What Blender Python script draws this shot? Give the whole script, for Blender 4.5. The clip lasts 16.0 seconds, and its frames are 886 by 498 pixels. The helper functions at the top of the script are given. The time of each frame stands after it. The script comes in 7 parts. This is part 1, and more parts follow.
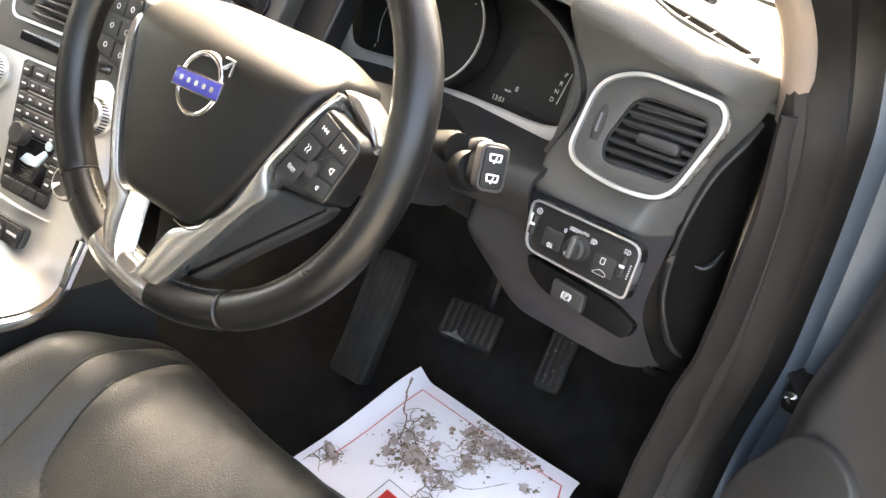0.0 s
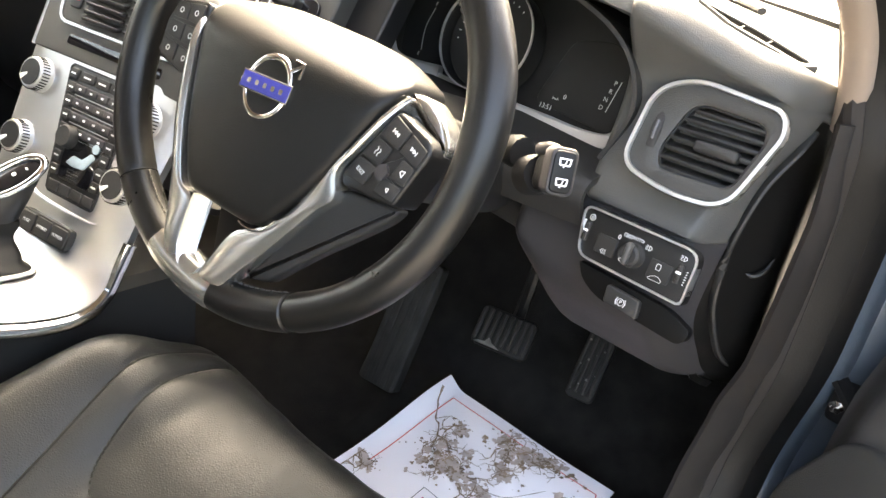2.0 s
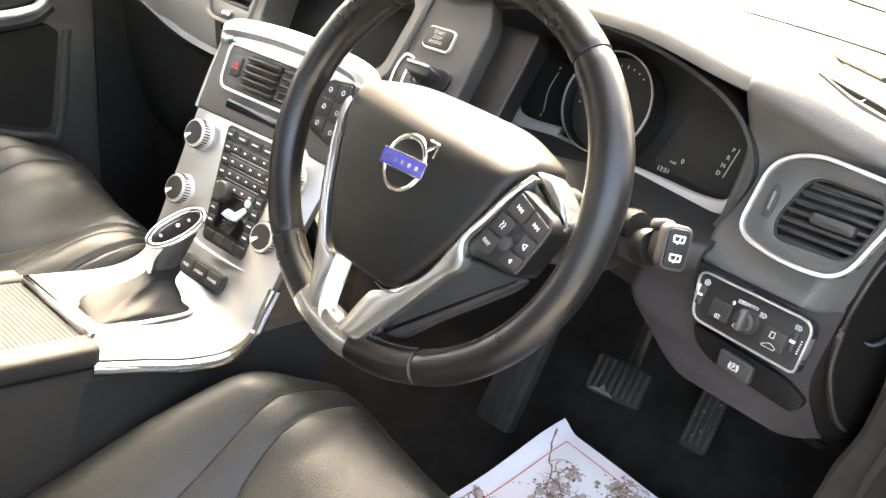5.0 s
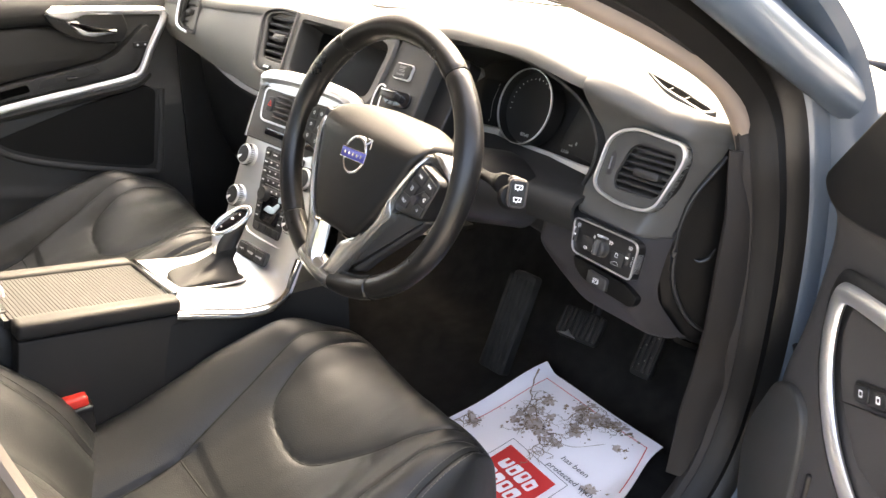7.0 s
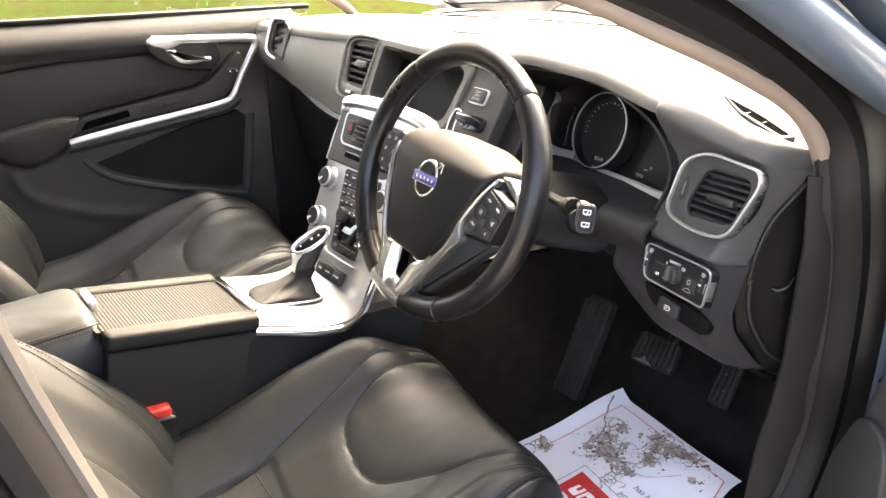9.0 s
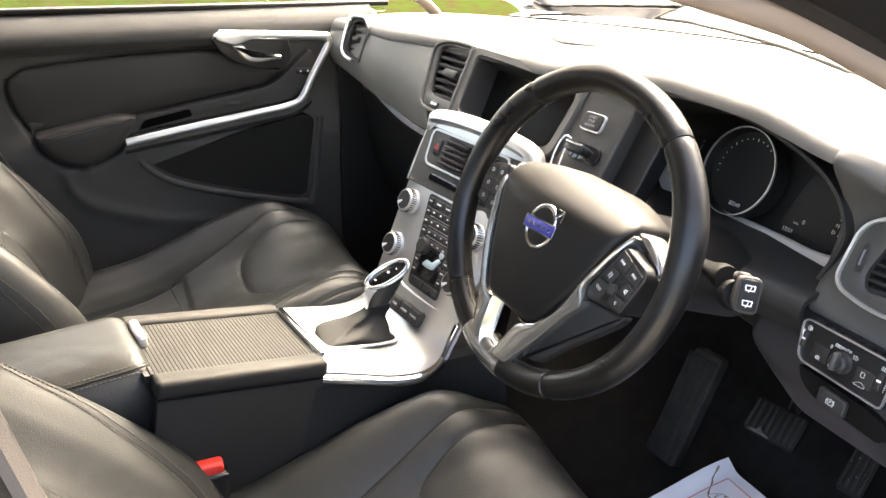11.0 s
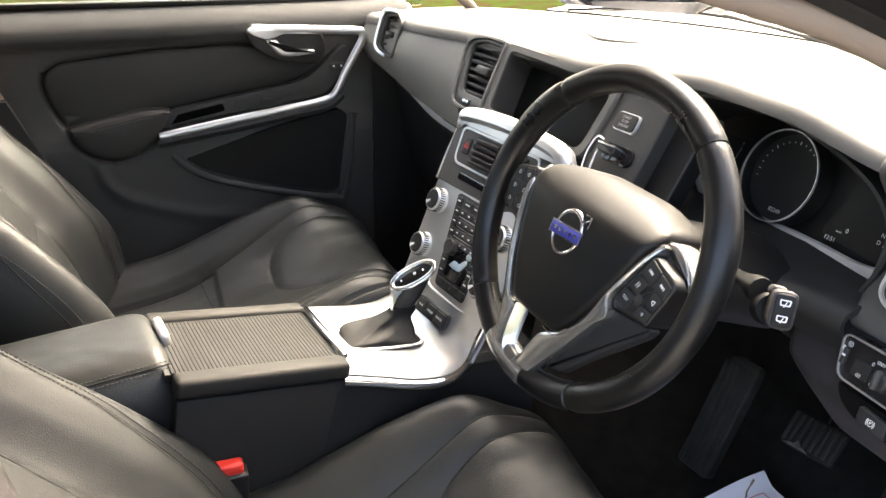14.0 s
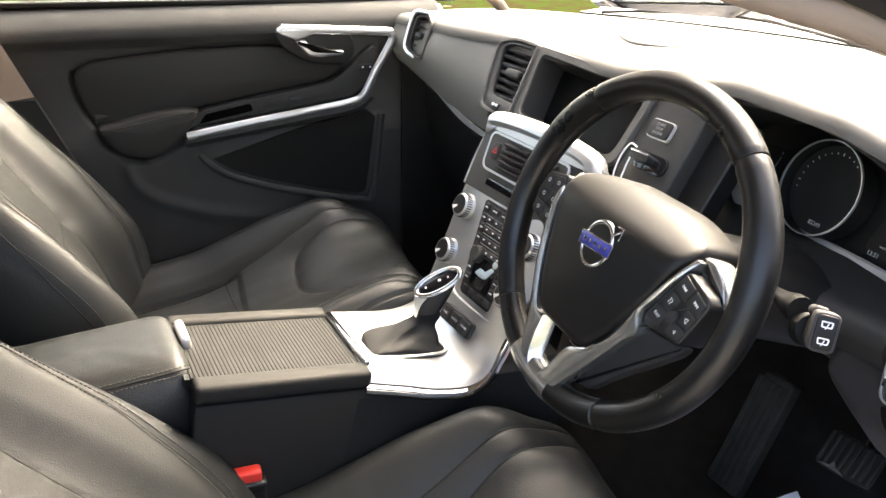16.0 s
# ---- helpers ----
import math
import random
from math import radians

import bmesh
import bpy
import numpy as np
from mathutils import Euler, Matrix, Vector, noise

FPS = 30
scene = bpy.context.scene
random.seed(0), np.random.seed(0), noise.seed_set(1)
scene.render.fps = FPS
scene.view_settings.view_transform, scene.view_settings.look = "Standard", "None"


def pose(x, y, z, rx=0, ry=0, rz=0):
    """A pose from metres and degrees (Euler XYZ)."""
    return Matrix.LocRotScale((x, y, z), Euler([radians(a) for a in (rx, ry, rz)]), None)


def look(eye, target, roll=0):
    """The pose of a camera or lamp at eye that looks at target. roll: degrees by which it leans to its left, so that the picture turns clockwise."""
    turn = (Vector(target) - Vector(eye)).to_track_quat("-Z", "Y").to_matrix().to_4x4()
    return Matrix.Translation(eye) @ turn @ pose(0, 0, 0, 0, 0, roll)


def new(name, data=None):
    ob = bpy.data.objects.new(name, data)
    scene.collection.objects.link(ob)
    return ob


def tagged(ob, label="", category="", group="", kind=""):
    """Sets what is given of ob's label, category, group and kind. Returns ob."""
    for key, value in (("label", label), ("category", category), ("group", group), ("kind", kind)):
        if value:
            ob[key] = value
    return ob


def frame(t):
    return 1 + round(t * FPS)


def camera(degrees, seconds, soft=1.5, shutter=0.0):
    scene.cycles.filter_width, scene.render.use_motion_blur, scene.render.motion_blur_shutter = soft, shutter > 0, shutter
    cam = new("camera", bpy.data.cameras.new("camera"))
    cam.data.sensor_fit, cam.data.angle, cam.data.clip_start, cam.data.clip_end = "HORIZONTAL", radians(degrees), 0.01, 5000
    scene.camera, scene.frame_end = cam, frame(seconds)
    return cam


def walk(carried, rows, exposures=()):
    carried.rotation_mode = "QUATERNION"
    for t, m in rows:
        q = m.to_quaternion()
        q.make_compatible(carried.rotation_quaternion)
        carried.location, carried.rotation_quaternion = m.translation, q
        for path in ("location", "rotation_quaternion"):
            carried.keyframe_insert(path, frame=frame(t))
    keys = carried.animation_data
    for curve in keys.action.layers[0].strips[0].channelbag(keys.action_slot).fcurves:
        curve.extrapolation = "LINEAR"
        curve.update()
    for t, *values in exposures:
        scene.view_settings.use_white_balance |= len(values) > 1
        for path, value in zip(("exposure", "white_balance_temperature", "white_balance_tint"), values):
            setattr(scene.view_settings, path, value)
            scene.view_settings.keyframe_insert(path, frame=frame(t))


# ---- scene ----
cam = camera(57.5, 16.0)
PATH = [
    (0, (0.899, -0.358, 1.15), (-0.174, 1.075, 0.258), 10.3),
    (0.5, (0.873, -0.387, 1.155), (-0.234, 1.049, 0.311), 9.4),
    (1, (0.868, -0.379, 1.154), (-0.239, 1.062, 0.319), 8.9),
    (1.5, (0.869, -0.382, 1.153), (-0.216, 1.075, 0.316), 9.4),
    (2, (0.865, -0.396, 1.136), (-0.218, 1.048, 0.273), 10.8),
    (2.5, (0.85, -0.407, 1.132), (-0.266, 0.998, 0.249), 11.5),
    (3, (0.828, -0.418, 1.138), (-0.355, 0.932, 0.255), 11.2),
    (3.2, (0.822, -0.417, 1.142), (-0.389, 0.907, 0.258), 10.6),
    (5.3, (0.914, -0.438, 1.217), (-0.41, 0.8, 0.372), 7.5),
    (5.5, (0.964, -0.453, 1.245), (-0.369, 0.784, 0.413), 6.4),
    (6, (1.063, -0.483, 1.287), (-0.296, 0.749, 0.489), 4.4),
    (6.5, (1.154, -0.486, 1.292), (-0.285, 0.653, 0.498), 3.1),
    (7, (1.286, -0.5, 1.275), (-0.209, 0.556, 0.468), 1.3),
    (7.5, (1.352, -0.55, 1.273), (-0.137, 0.504, 0.453), 0.8),
    (8, (1.382, -0.604, 1.275), (-0.102, 0.457, 0.454), -0.2),
    (8.5, (1.369, -0.554, 1.275), (-0.162, 0.476, 0.502), -0.5),
    (9, (1.306, -0.483, 1.282), (-0.319, 0.398, 0.521), -0.4),
    (9.5, (1.211, -0.472, 1.275), (-0.404, 0.393, 0.474), -0.1),
    (10, (1.129, -0.478, 1.279), (-0.493, 0.385, 0.489), 0.8),
    (12.5, (1.087, -0.435, 1.288), (-0.627, 0.236, 0.503), 1.0),
    (13, (1.085, -0.434, 1.29), (-0.626, 0.237, 0.501), 0.9),
    (13.5, (1.083, -0.433, 1.288), (-0.619, 0.252, 0.492), 1.0),
    (14, (1.078, -0.433, 1.287), (-0.621, 0.254, 0.486), 1.2),
    (14.5, (1.071, -0.429, 1.286), (-0.633, 0.246, 0.486), 1.4),
    (15, (1.067, -0.424, 1.287), (-0.643, 0.235, 0.487), 1.5),
    (15.5, (1.061, -0.42, 1.288), (-0.656, 0.217, 0.485), 1.3),
    (16, (1.053, -0.42, 1.286), (-0.67, 0.202, 0.484), 1.4),
]
EXPOSURE = [(0, 5.10, 8200, 8), (0.5, 4.87, 8100, 7), (3.0, 4.87, 8100, 7), (5.5, 5.28, 8000, 8), (6.0, 5.10, 8000, 9), (6.5, 4.6, 8000, 10), (7.0, 4.55, 8000, 11), (8.0, 4.62, 8000, 11), (8.5, 4.47, 8000, 11), (9.0, 4.55, 7900, 11), (10.0, 4.5, 7700, 10), (12.5, 3.95, 7300, 9), (16, 3.9, 7300, 9)]
walk(cam, [(t, look(eye, target, roll)) for t, eye, target, roll in PATH], EXPOSURE)

# ---- world, sun, exposure ----
world = bpy.data.worlds.new("sky")
scene.world = world
world.use_nodes = True
wn = world.node_tree
sky = wn.nodes.new("ShaderNodeTexSky")
sky.sky_type = "NISHITA"
sky.sun_disc = False
sky.sun_elevation, sky.sun_rotation = radians(42), radians(-40)
sky.air_density, sky.dust_density, sky.ozone_density = 0.7, 9.0, 0.6
wn.links.new(sky.outputs[0], wn.nodes["Background"].inputs[0])
wn.nodes["Background"].inputs[1].default_value = 0.15
sun = new("sun", bpy.data.lights.new("sun", "SUN"))
sun.data.energy, sun.data.angle, sun.data.color = 0.72, radians(40), (1.0, 0.96, 0.90)
sun.matrix_world = look((0, 0, 5), (0.478 * 3, -0.569 * 3, 5 - 0.669 * 3))


# ---- materials ----
def material(name, base, rough=0.5, metal=0.0, grain=0.0, scale=400.0, vary=0.0, vscale=12.0, coat=0.0, spec=0.5, rough_vary=0.0, pores=False):
    """A procedural surface: base colour with slow stains, fine relief and uneven gloss."""
    mat = bpy.data.materials.new(name)
    mat.use_nodes = True
    tree = mat.node_tree
    n, l = tree.nodes, tree.links
    b = n["Principled BSDF"]
    b.inputs["Base Color"].default_value = (*base, 1)
    b.inputs["Roughness"].default_value = rough
    b.inputs["Metallic"].default_value = metal
    b.inputs["Specular IOR Level"].default_value = spec
    if coat:
        b.inputs["Coat Weight"].default_value = coat
        b.inputs["Coat Roughness"].default_value = 0.06
    tc = n.new("ShaderNodeTexCoord")
    if vary or rough_vary:
        slow = n.new("ShaderNodeTexNoise")
        slow.inputs["Scale"].default_value, slow.inputs["Detail"].default_value = vscale, 6
        l.new(tc.outputs["Object"], slow.inputs["Vector"])
        if vary:
            ramp = n.new("ShaderNodeValToRGB")
            lo, hi = [tuple(min(1, c * f) for c in base) for f in (1 - vary, 1 + vary)]
            ramp.color_ramp.elements[0].color, ramp.color_ramp.elements[1].color = (*lo, 1), (*hi, 1)
            ramp.color_ramp.elements[0].position, ramp.color_ramp.elements[1].position = 0.3, 0.7
            l.new(slow.outputs["Fac"], ramp.inputs[0])
            l.new(ramp.outputs[0], b.inputs["Base Color"])
        if rough_vary:
            mp = n.new("ShaderNodeMapRange")
            mp.inputs["To Min"].default_value, mp.inputs["To Max"].default_value = max(0.02, rough - rough_vary), min(1, rough + rough_vary)
            l.new(slow.outputs["Fac"], mp.inputs["Value"])
            l.new(mp.outputs[0], b.inputs["Roughness"])
    if grain:
        if pores:
            tex = n.new("ShaderNodeTexVoronoi")
            tex.feature = "DISTANCE_TO_EDGE"
            tex.inputs["Scale"].default_value = scale
            out = tex.outputs["Distance"]
        else:
            tex = n.new("ShaderNodeTexNoise")
            tex.inputs["Scale"].default_value, tex.inputs["Detail"].default_value = scale, 3
            out = tex.outputs["Fac"]
        l.new(tc.outputs["Object"], tex.inputs["Vector"])
        bump = n.new("ShaderNodeBump")
        bump.inputs["Strength"].default_value, bump.inputs["Distance"].default_value = grain, 0.001
        l.new(out, bump.inputs["Height"])
        l.new(bump.outputs[0], b.inputs["Normal"])
    return mat


LEATHER = material("black leather", (0.0135, 0.0146, 0.0150), 0.37, grain=0.45, scale=390, vary=0.15, vscale=9, rough_vary=0.07, spec=0.27, pores=True)
BOOTHIDE = material("soft boot leather", (0.006, 0.006, 0.0057), 0.46, grain=0.3, scale=500, spec=0.20, rough_vary=0.08, vscale=20, pores=True)
RIMLEATHER = material("wheel leather", (0.005, 0.005, 0.005), 0.29, grain=0.15, scale=700, rough_vary=0.06, vscale=20, spec=0.36, pores=True)
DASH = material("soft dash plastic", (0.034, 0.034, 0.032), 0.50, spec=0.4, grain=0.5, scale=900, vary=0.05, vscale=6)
# Same soft plastic look as DASH in a paler grey.
PADTOP = material("paler grey dash top", (0.075, 0.074, 0.069), 0.55, grain=0.5, scale=900, vary=0.05, vscale=6, spec=0.4)
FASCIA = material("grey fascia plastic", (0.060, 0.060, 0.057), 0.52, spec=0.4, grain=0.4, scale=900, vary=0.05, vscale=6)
PLASTIC = material("dark plastic", (0.019, 0.019, 0.0185), 0.5, spec=0.35, grain=0.4, scale=1000, vary=0.08, vscale=10, rough_vary=0.06)
LOWER = material("grey lower plastic", (0.025, 0.0235, 0.025), 0.55, spec=0.35, grain=0.35, scale=1000, vary=0.06, vscale=8)
BLACK = material("black plastic", (0.006, 0.006, 0.006), 0.42, grain=0.2, scale=1200, rough_vary=0.05)
STALKBLACK = material("satin black stalk plastic", (0.0045, 0.0045, 0.0045), 0.40, spec=0.22, grain=0.15, scale=1200, rough_vary=0.05)
GLOSS = material("gloss black", (0.006, 0.006, 0.007), 0.08, spec=0.5, rough_vary=0.03, vscale=5)
SATIN = material("satin silver", (0.56, 0.565, 0.56), 0.33, metal=0.88, grain=0.05, scale=1600, vary=0.03, rough_vary=0.05)
ALU = material("brushed aluminium", (0.80, 0.80, 0.79), 0.30, metal=0.9, rough_vary=0.03)
CHROME = material("chrome", (0.78, 0.78, 0.77), 0.10, metal=1.0, rough_vary=0.04, vscale=30)
CARPET = material("black carpet", (0.014, 0.0133, 0.0125), 0.95, grain=1.0, scale=600, vary=0.35, vscale=25, spec=0.1)
RUBBED = material("bare rubbed rubber", (0.10, 0.095, 0.088), 0.6, vary=0.5, vscale=60)
WORN = material("dull worn rubber", (0.021, 0.020, 0.018), 0.75, spec=0.3, grain=0.8, scale=140, vary=0.55, vscale=28, rough_vary=0.15)
RUBBER = material("black rubber", (0.0090, 0.0085, 0.0080), 0.60, spec=0.25, grain=0.2, scale=500, rough_vary=0.08)
BEIGE = material("beige headlining cloth", (0.26, 0.205, 0.165), 0.85, grain=0.5, scale=1500, vary=0.05)
PAINT = material("pale blue metallic paint", (0.100, 0.128, 0.160), 0.34, metal=0.3, coat=0.5, grain=0.04, scale=2500, vary=0.04, vscale=3)
LIGHTBLOCK = material("dark leafy light screen", (0.035, 0.05, 0.018), 0.7, vary=0.5, vscale=6)
STAIN = material("dried mud", (0.23, 0.165, 0.115), 0.9, vary=0.5, vscale=40)
AIRBAG = material("airbag plastic", (0.007, 0.007, 0.0068), 0.40, grain=0.25, scale=900, rough_vary=0.05, spec=0.20)
DOORHIDE = material("door leather", (0.023, 0.0222, 0.0210), 0.50, grain=0.3, scale=420, spec=0.30, rough_vary=0.06, pores=True)
POCKET = material("shaded pocket hollow", (0.015, 0.015, 0.0145), 0.95, spec=0.05, grain=0.5, scale=800)
SPOKE = material("spoke silver", (0.40, 0.40, 0.385), 0.24, metal=0.9, grain=0.04, scale=1600, vary=0.03, rough_vary=0.05)
# Glossier, lighter SPOKE: brightness of the hollow's light-facing side is in the colour.
LITSPOKE = material("lit spoke silver", (0.62, 0.62, 0.61), 0.20, metal=0.9, grain=0.03, scale=1600, rough_vary=0.05)
EMBCHROME = material("emblem chrome", (0.50, 0.50, 0.50), 0.14, metal=1.0, rough_vary=0.05, vscale=60)
DOORTRIM = material("black door trim", (0.036, 0.036, 0.0345), 0.52, spec=0.35, grain=0.4, scale=1000, vary=0.08, vscale=10, rough_vary=0.06)
FAINT = material("washed out mud", (0.46, 0.385, 0.35), 0.9, vary=0.25, vscale=60)
FIGURE = material("pale blue glossy enamel", (0.42, 0.52, 0.56), 0.2, vary=0.2, vscale=60)
# Greige trim, made lighter than JAMB for the light it faces.
GREIGE = material("lit greige pillar plastic", (0.085, 0.076, 0.068), 0.55, grain=0.4, scale=900, vary=0.06, vscale=6, spec=0.4)
DTRIM = material("grey door moulding", (0.055, 0.052, 0.050), 0.5, spec=0.4, grain=0.35, scale=1000, vary=0.06, vscale=8)
BEZEL = material("silver bezel paint", (0.46, 0.455, 0.44), 0.42, metal=0.35, grain=0.05, scale=1600, vary=0.03, rough_vary=0.05)
# Reflection-free black on flat plates, in place of shade in uncut slots and hollows.
VOID = material("unlit slot", (0.003, 0.003, 0.003), 1.0, spec=0.0)
SEAM = material("seam shadow", (0.003, 0.003, 0.003), 0.7, spec=0.2)
RAIL = material("matt rail plastic", (0.017, 0.0168, 0.016), 0.62, spec=0.18, grain=0.4, scale=1000, vary=0.06, vscale=10)
JAMB = material("matt jamb plastic", (0.025, 0.0225, 0.021), 0.60, spec=0.15, grain=0.4, scale=1000, vary=0.08, vscale=8)
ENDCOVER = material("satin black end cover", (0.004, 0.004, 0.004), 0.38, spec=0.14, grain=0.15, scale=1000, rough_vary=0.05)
# Lighter copy of FASCIA: light on the upturned passenger face is in the colour.
LITFASCIA = material("grey fascia lightened as lit", (0.130, 0.133, 0.124), 0.52, spec=0.4, grain=0.4, scale=900, vary=0.05, vscale=6)
# Dial black is lifted: haze and reflection of the cluster sit in the colour.
DIAL = material("dial black with haze", (0.017, 0.017, 0.0165), 0.45, spec=0.28, rough_vary=0.04, vscale=5)
INK = material("pale grey ink", (0.30, 0.30, 0.30), 0.7)
GREYINK = material("grey ink", (0.12, 0.12, 0.13), 0.8)
WHITE = material("white print", (0.72, 0.72, 0.72), 0.5)
PAPER = material("white paper", (0.90, 0.875, 0.91), 0.8, grain=0.2, scale=60, vary=0.02, vscale=4)
RED = material("red plastic", (0.60, 0.035, 0.025), 0.4, grain=0.1, scale=900)
REDINK = material("red ink", (0.62, 0.03, 0.03), 0.7, vary=0.05)
SCREEN = material("dark display glass", (0.005, 0.005, 0.005), 0.45, spec=0.08, rough_vary=0.03, vscale=4)
THREAD = material("grey thread", (0.055, 0.053, 0.048), 0.8)
BLUE = material("blue enamel", (0.03, 0.035, 0.22), 0.25, coat=0.5)
GROUNDMAT = material("damp tarmac", (0.25, 0.245, 0.235), 0.8, grain=0.8, scale=120, vary=0.3, vscale=3)


def grass_material():
    mat = material("rough grass", (0.03, 0.05, 0.005), 1.0, spec=0.0, grain=1.0, scale=40)
    n, l = mat.node_tree.nodes, mat.node_tree.links
    tc, tex, ramp = n.new("ShaderNodeTexCoord"), n.new("ShaderNodeTexNoise"), n.new("ShaderNodeValToRGB")
    tex.inputs["Scale"].default_value, tex.inputs["Detail"].default_value, tex.inputs["Roughness"].default_value = 5.0, 8, 0.75
    ramp.color_ramp.elements[0].position, ramp.color_ramp.elements[0].color = 0.40, (0.026, 0.017, 0.010, 1)
    ramp.color_ramp.elements[1].position, ramp.color_ramp.elements[1].color = 0.54, (0.020, 0.031, 0.007, 1)
    l.new(tc.outputs["Object"], tex.inputs["Vector"])
    l.new(tex.outputs["Fac"], ramp.inputs[0])
    l.new(ramp.outputs[0], n["Principled BSDF"].inputs["Base Color"])
    return mat


GRASS = grass_material()


def glass_material(name, tint):
    mat = bpy.data.materials.new(name)
    mat.use_nodes = True
    b = mat.node_tree.nodes["Principled BSDF"]
    b.inputs["Base Color"].default_value = (*tint, 1)
    b.inputs["Roughness"].default_value, b.inputs["IOR"].default_value = 0.0, 1.45
    b.inputs["Transmission Weight"].default_value = 1.0
    return mat


GLASS = glass_material("window glass", (0.93, 0.97, 0.95))
SIDEGLASS = glass_material("tinted side glass", (0.78, 0.84, 0.80))


# ---- mesh helpers ----
def plane(o, u, v):
    """A frame with its origin, its first axis along u and its second near v."""
    u = Vector(u).normalized()
    v = Vector(v)
    v = (v - u * u.dot(v)).normalized()
    n = u.cross(v)
    m = Matrix((u, v, n)).transposed().to_4x4()
    m.translation = o
    return m


def root_place(ob):
    while ob.parent:
        ob = ob.parent
    return ob.location.copy()


def to_mesh(name, bm, mat, sharp=38):
    me = bpy.data.meshes.new(name)
    bmesh.ops.recalc_face_normals(bm, faces=bm.faces)
    bm.to_mesh(me)
    bm.free()
    me.materials.append(mat)
    for p in me.polygons:
        p.use_smooth = True
    me.set_sharp_from_angle(angle=radians(sharp))
    return me


def part(name, bm, mat, parent, label="", m=None, sharp=38):
    """Links a bmesh as one mesh under a thing or under a part. m: the frame in which it was drawn."""
    if m is not None:
        bm.transform(m)
    bm.transform(Matrix.Translation(-root_place(parent)))
    ob = new(name, to_mesh(name, bm, mat, sharp))
    ob.parent = parent
    if label:
        ob["label"] = label
    return ob


def thing(name, at, label, category, group="", kind=""):
    ob = new(name)
    ob.location = at
    ob.empty_display_size = 0.05
    return tagged(ob, label, category, group, kind)


def solo(name, bm, mat, label, category, group="", kind="", m=None, sharp=38):
    """A thing of one mesh, with its origin at the middle of its base."""
    if m is not None:
        bm.transform(m)
    lo = [min(v.co[i] for v in bm.verts) for i in range(3)]
    hi = [max(v.co[i] for v in bm.verts) for i in range(3)]
    at = Vector(((lo[0] + hi[0]) / 2, (lo[1] + hi[1]) / 2, lo[2]))
    bm.transform(Matrix.Translation(-at))
    ob = new(name, to_mesh(name, bm, mat, sharp))
    ob.location = at
    return tagged(ob, label, category, group, kind)


def spline(pts, n, closed=False):
    """n points along a smooth curve through pts, at even steps of its parameter."""
    pts = [Vector(p) for p in pts]
    k, out = len(pts), []
    spans = k if closed else k - 1
    for i in range(n):
        s = i * spans / (n if closed else n - 1)
        j = min(int(s), spans - 1)
        f = s - j
        if closed:
            a, b, c, d = (pts[(j + q) % k] for q in (-1, 0, 1, 2))
        else:
            a, b, c, d = (pts[min(max(j + q, 0), k - 1)] for q in (-1, 0, 1, 2))
        out.append(0.5 * (2 * b + (c - a) * f + (2 * a - 5 * b + 4 * c - d) * f * f + (3 * b - a - 3 * c + d) * f ** 3))
    return out


def rounded(pts, r, k=5):
    """A polygon with its corners rounded; r: one radius or one for each corner."""
    out, n = [], len(pts)
    for i in range(n):
        a, b, c = (Vector(pts[(i + q) % n]).to_2d() for q in (-1, 0, 1))
        rad = r[i] if isinstance(r, (list, tuple)) else r
        d1, d2 = (a - b), (c - b)
        rad = min(rad, d1.length * 0.49, d2.length * 0.49)
        p, q = b + d1.normalized() * rad, b + d2.normalized() * rad
        for j in range(k + 1):
            f = j / k
            out.append((1 - f) ** 2 * p + 2 * f * (1 - f) * b + f * f * q)
    return out


def rrect(cx, cy, w, h, r, k=5):
    return rounded([(cx - w / 2, cy - h / 2), (cx + w / 2, cy - h / 2), (cx + w / 2, cy + h / 2), (cx - w / 2, cy + h / 2)], r, k)


def circle(cx, cy, r, n=32, ry=None):
    return [Vector((cx + r * math.cos(2 * math.pi * i / n), cy + (ry or r) * math.sin(2 * math.pi * i / n))) for i in range(n)]


def offset(pts, d):
    """A polygon, anticlockwise, moved inwards by d."""
    n, out = len(pts), []
    for i in range(n):
        a, b, c = (Vector(pts[(i + q) % n]).to_2d() for q in (-1, 0, 1))
        t = (c - a)
        t = t.normalized() if t.length > 1e-9 else Vector((1, 0))
        out.append(b + Vector((-t.y, t.x)) * d)
    return out


def resample(pts, n):
    """n points at even distances round a closed polygon."""
    pts = [Vector(p).to_2d() for p in pts]
    ends = pts + [pts[0]]
    lens = [0]
    for a, b in zip(ends, ends[1:]):
        lens.append(lens[-1] + (b - a).length)
    out, j = [], 0
    for i in range(n):
        s = lens[-1] * i / n
        while lens[j + 1] < s:
            j += 1
        f = (s - lens[j]) / max(1e-9, lens[j + 1] - lens[j])
        out.append(ends[j].lerp(ends[j + 1], f))
    return out


def rings(loops, closed=True, cap=(True, True)):
    """A skin over loops of equal length."""
    bm = bmesh.new()
    vs = [[bm.verts.new(Vector(p).to_3d() if len(p) == 2 else p) for p in loop] for loop in loops]
    n = len(loops[0])
    for a, b in zip(vs, vs[1:]):
        for i in range(n if closed else n - 1):
            j = (i + 1) % n
            bm.faces.new((a[i], a[j], b[j], b[i]))
    if cap[0]:
        bm.faces.new(list(reversed(vs[0])))
    if cap[1]:
        bm.faces.new(vs[-1])
    return bm


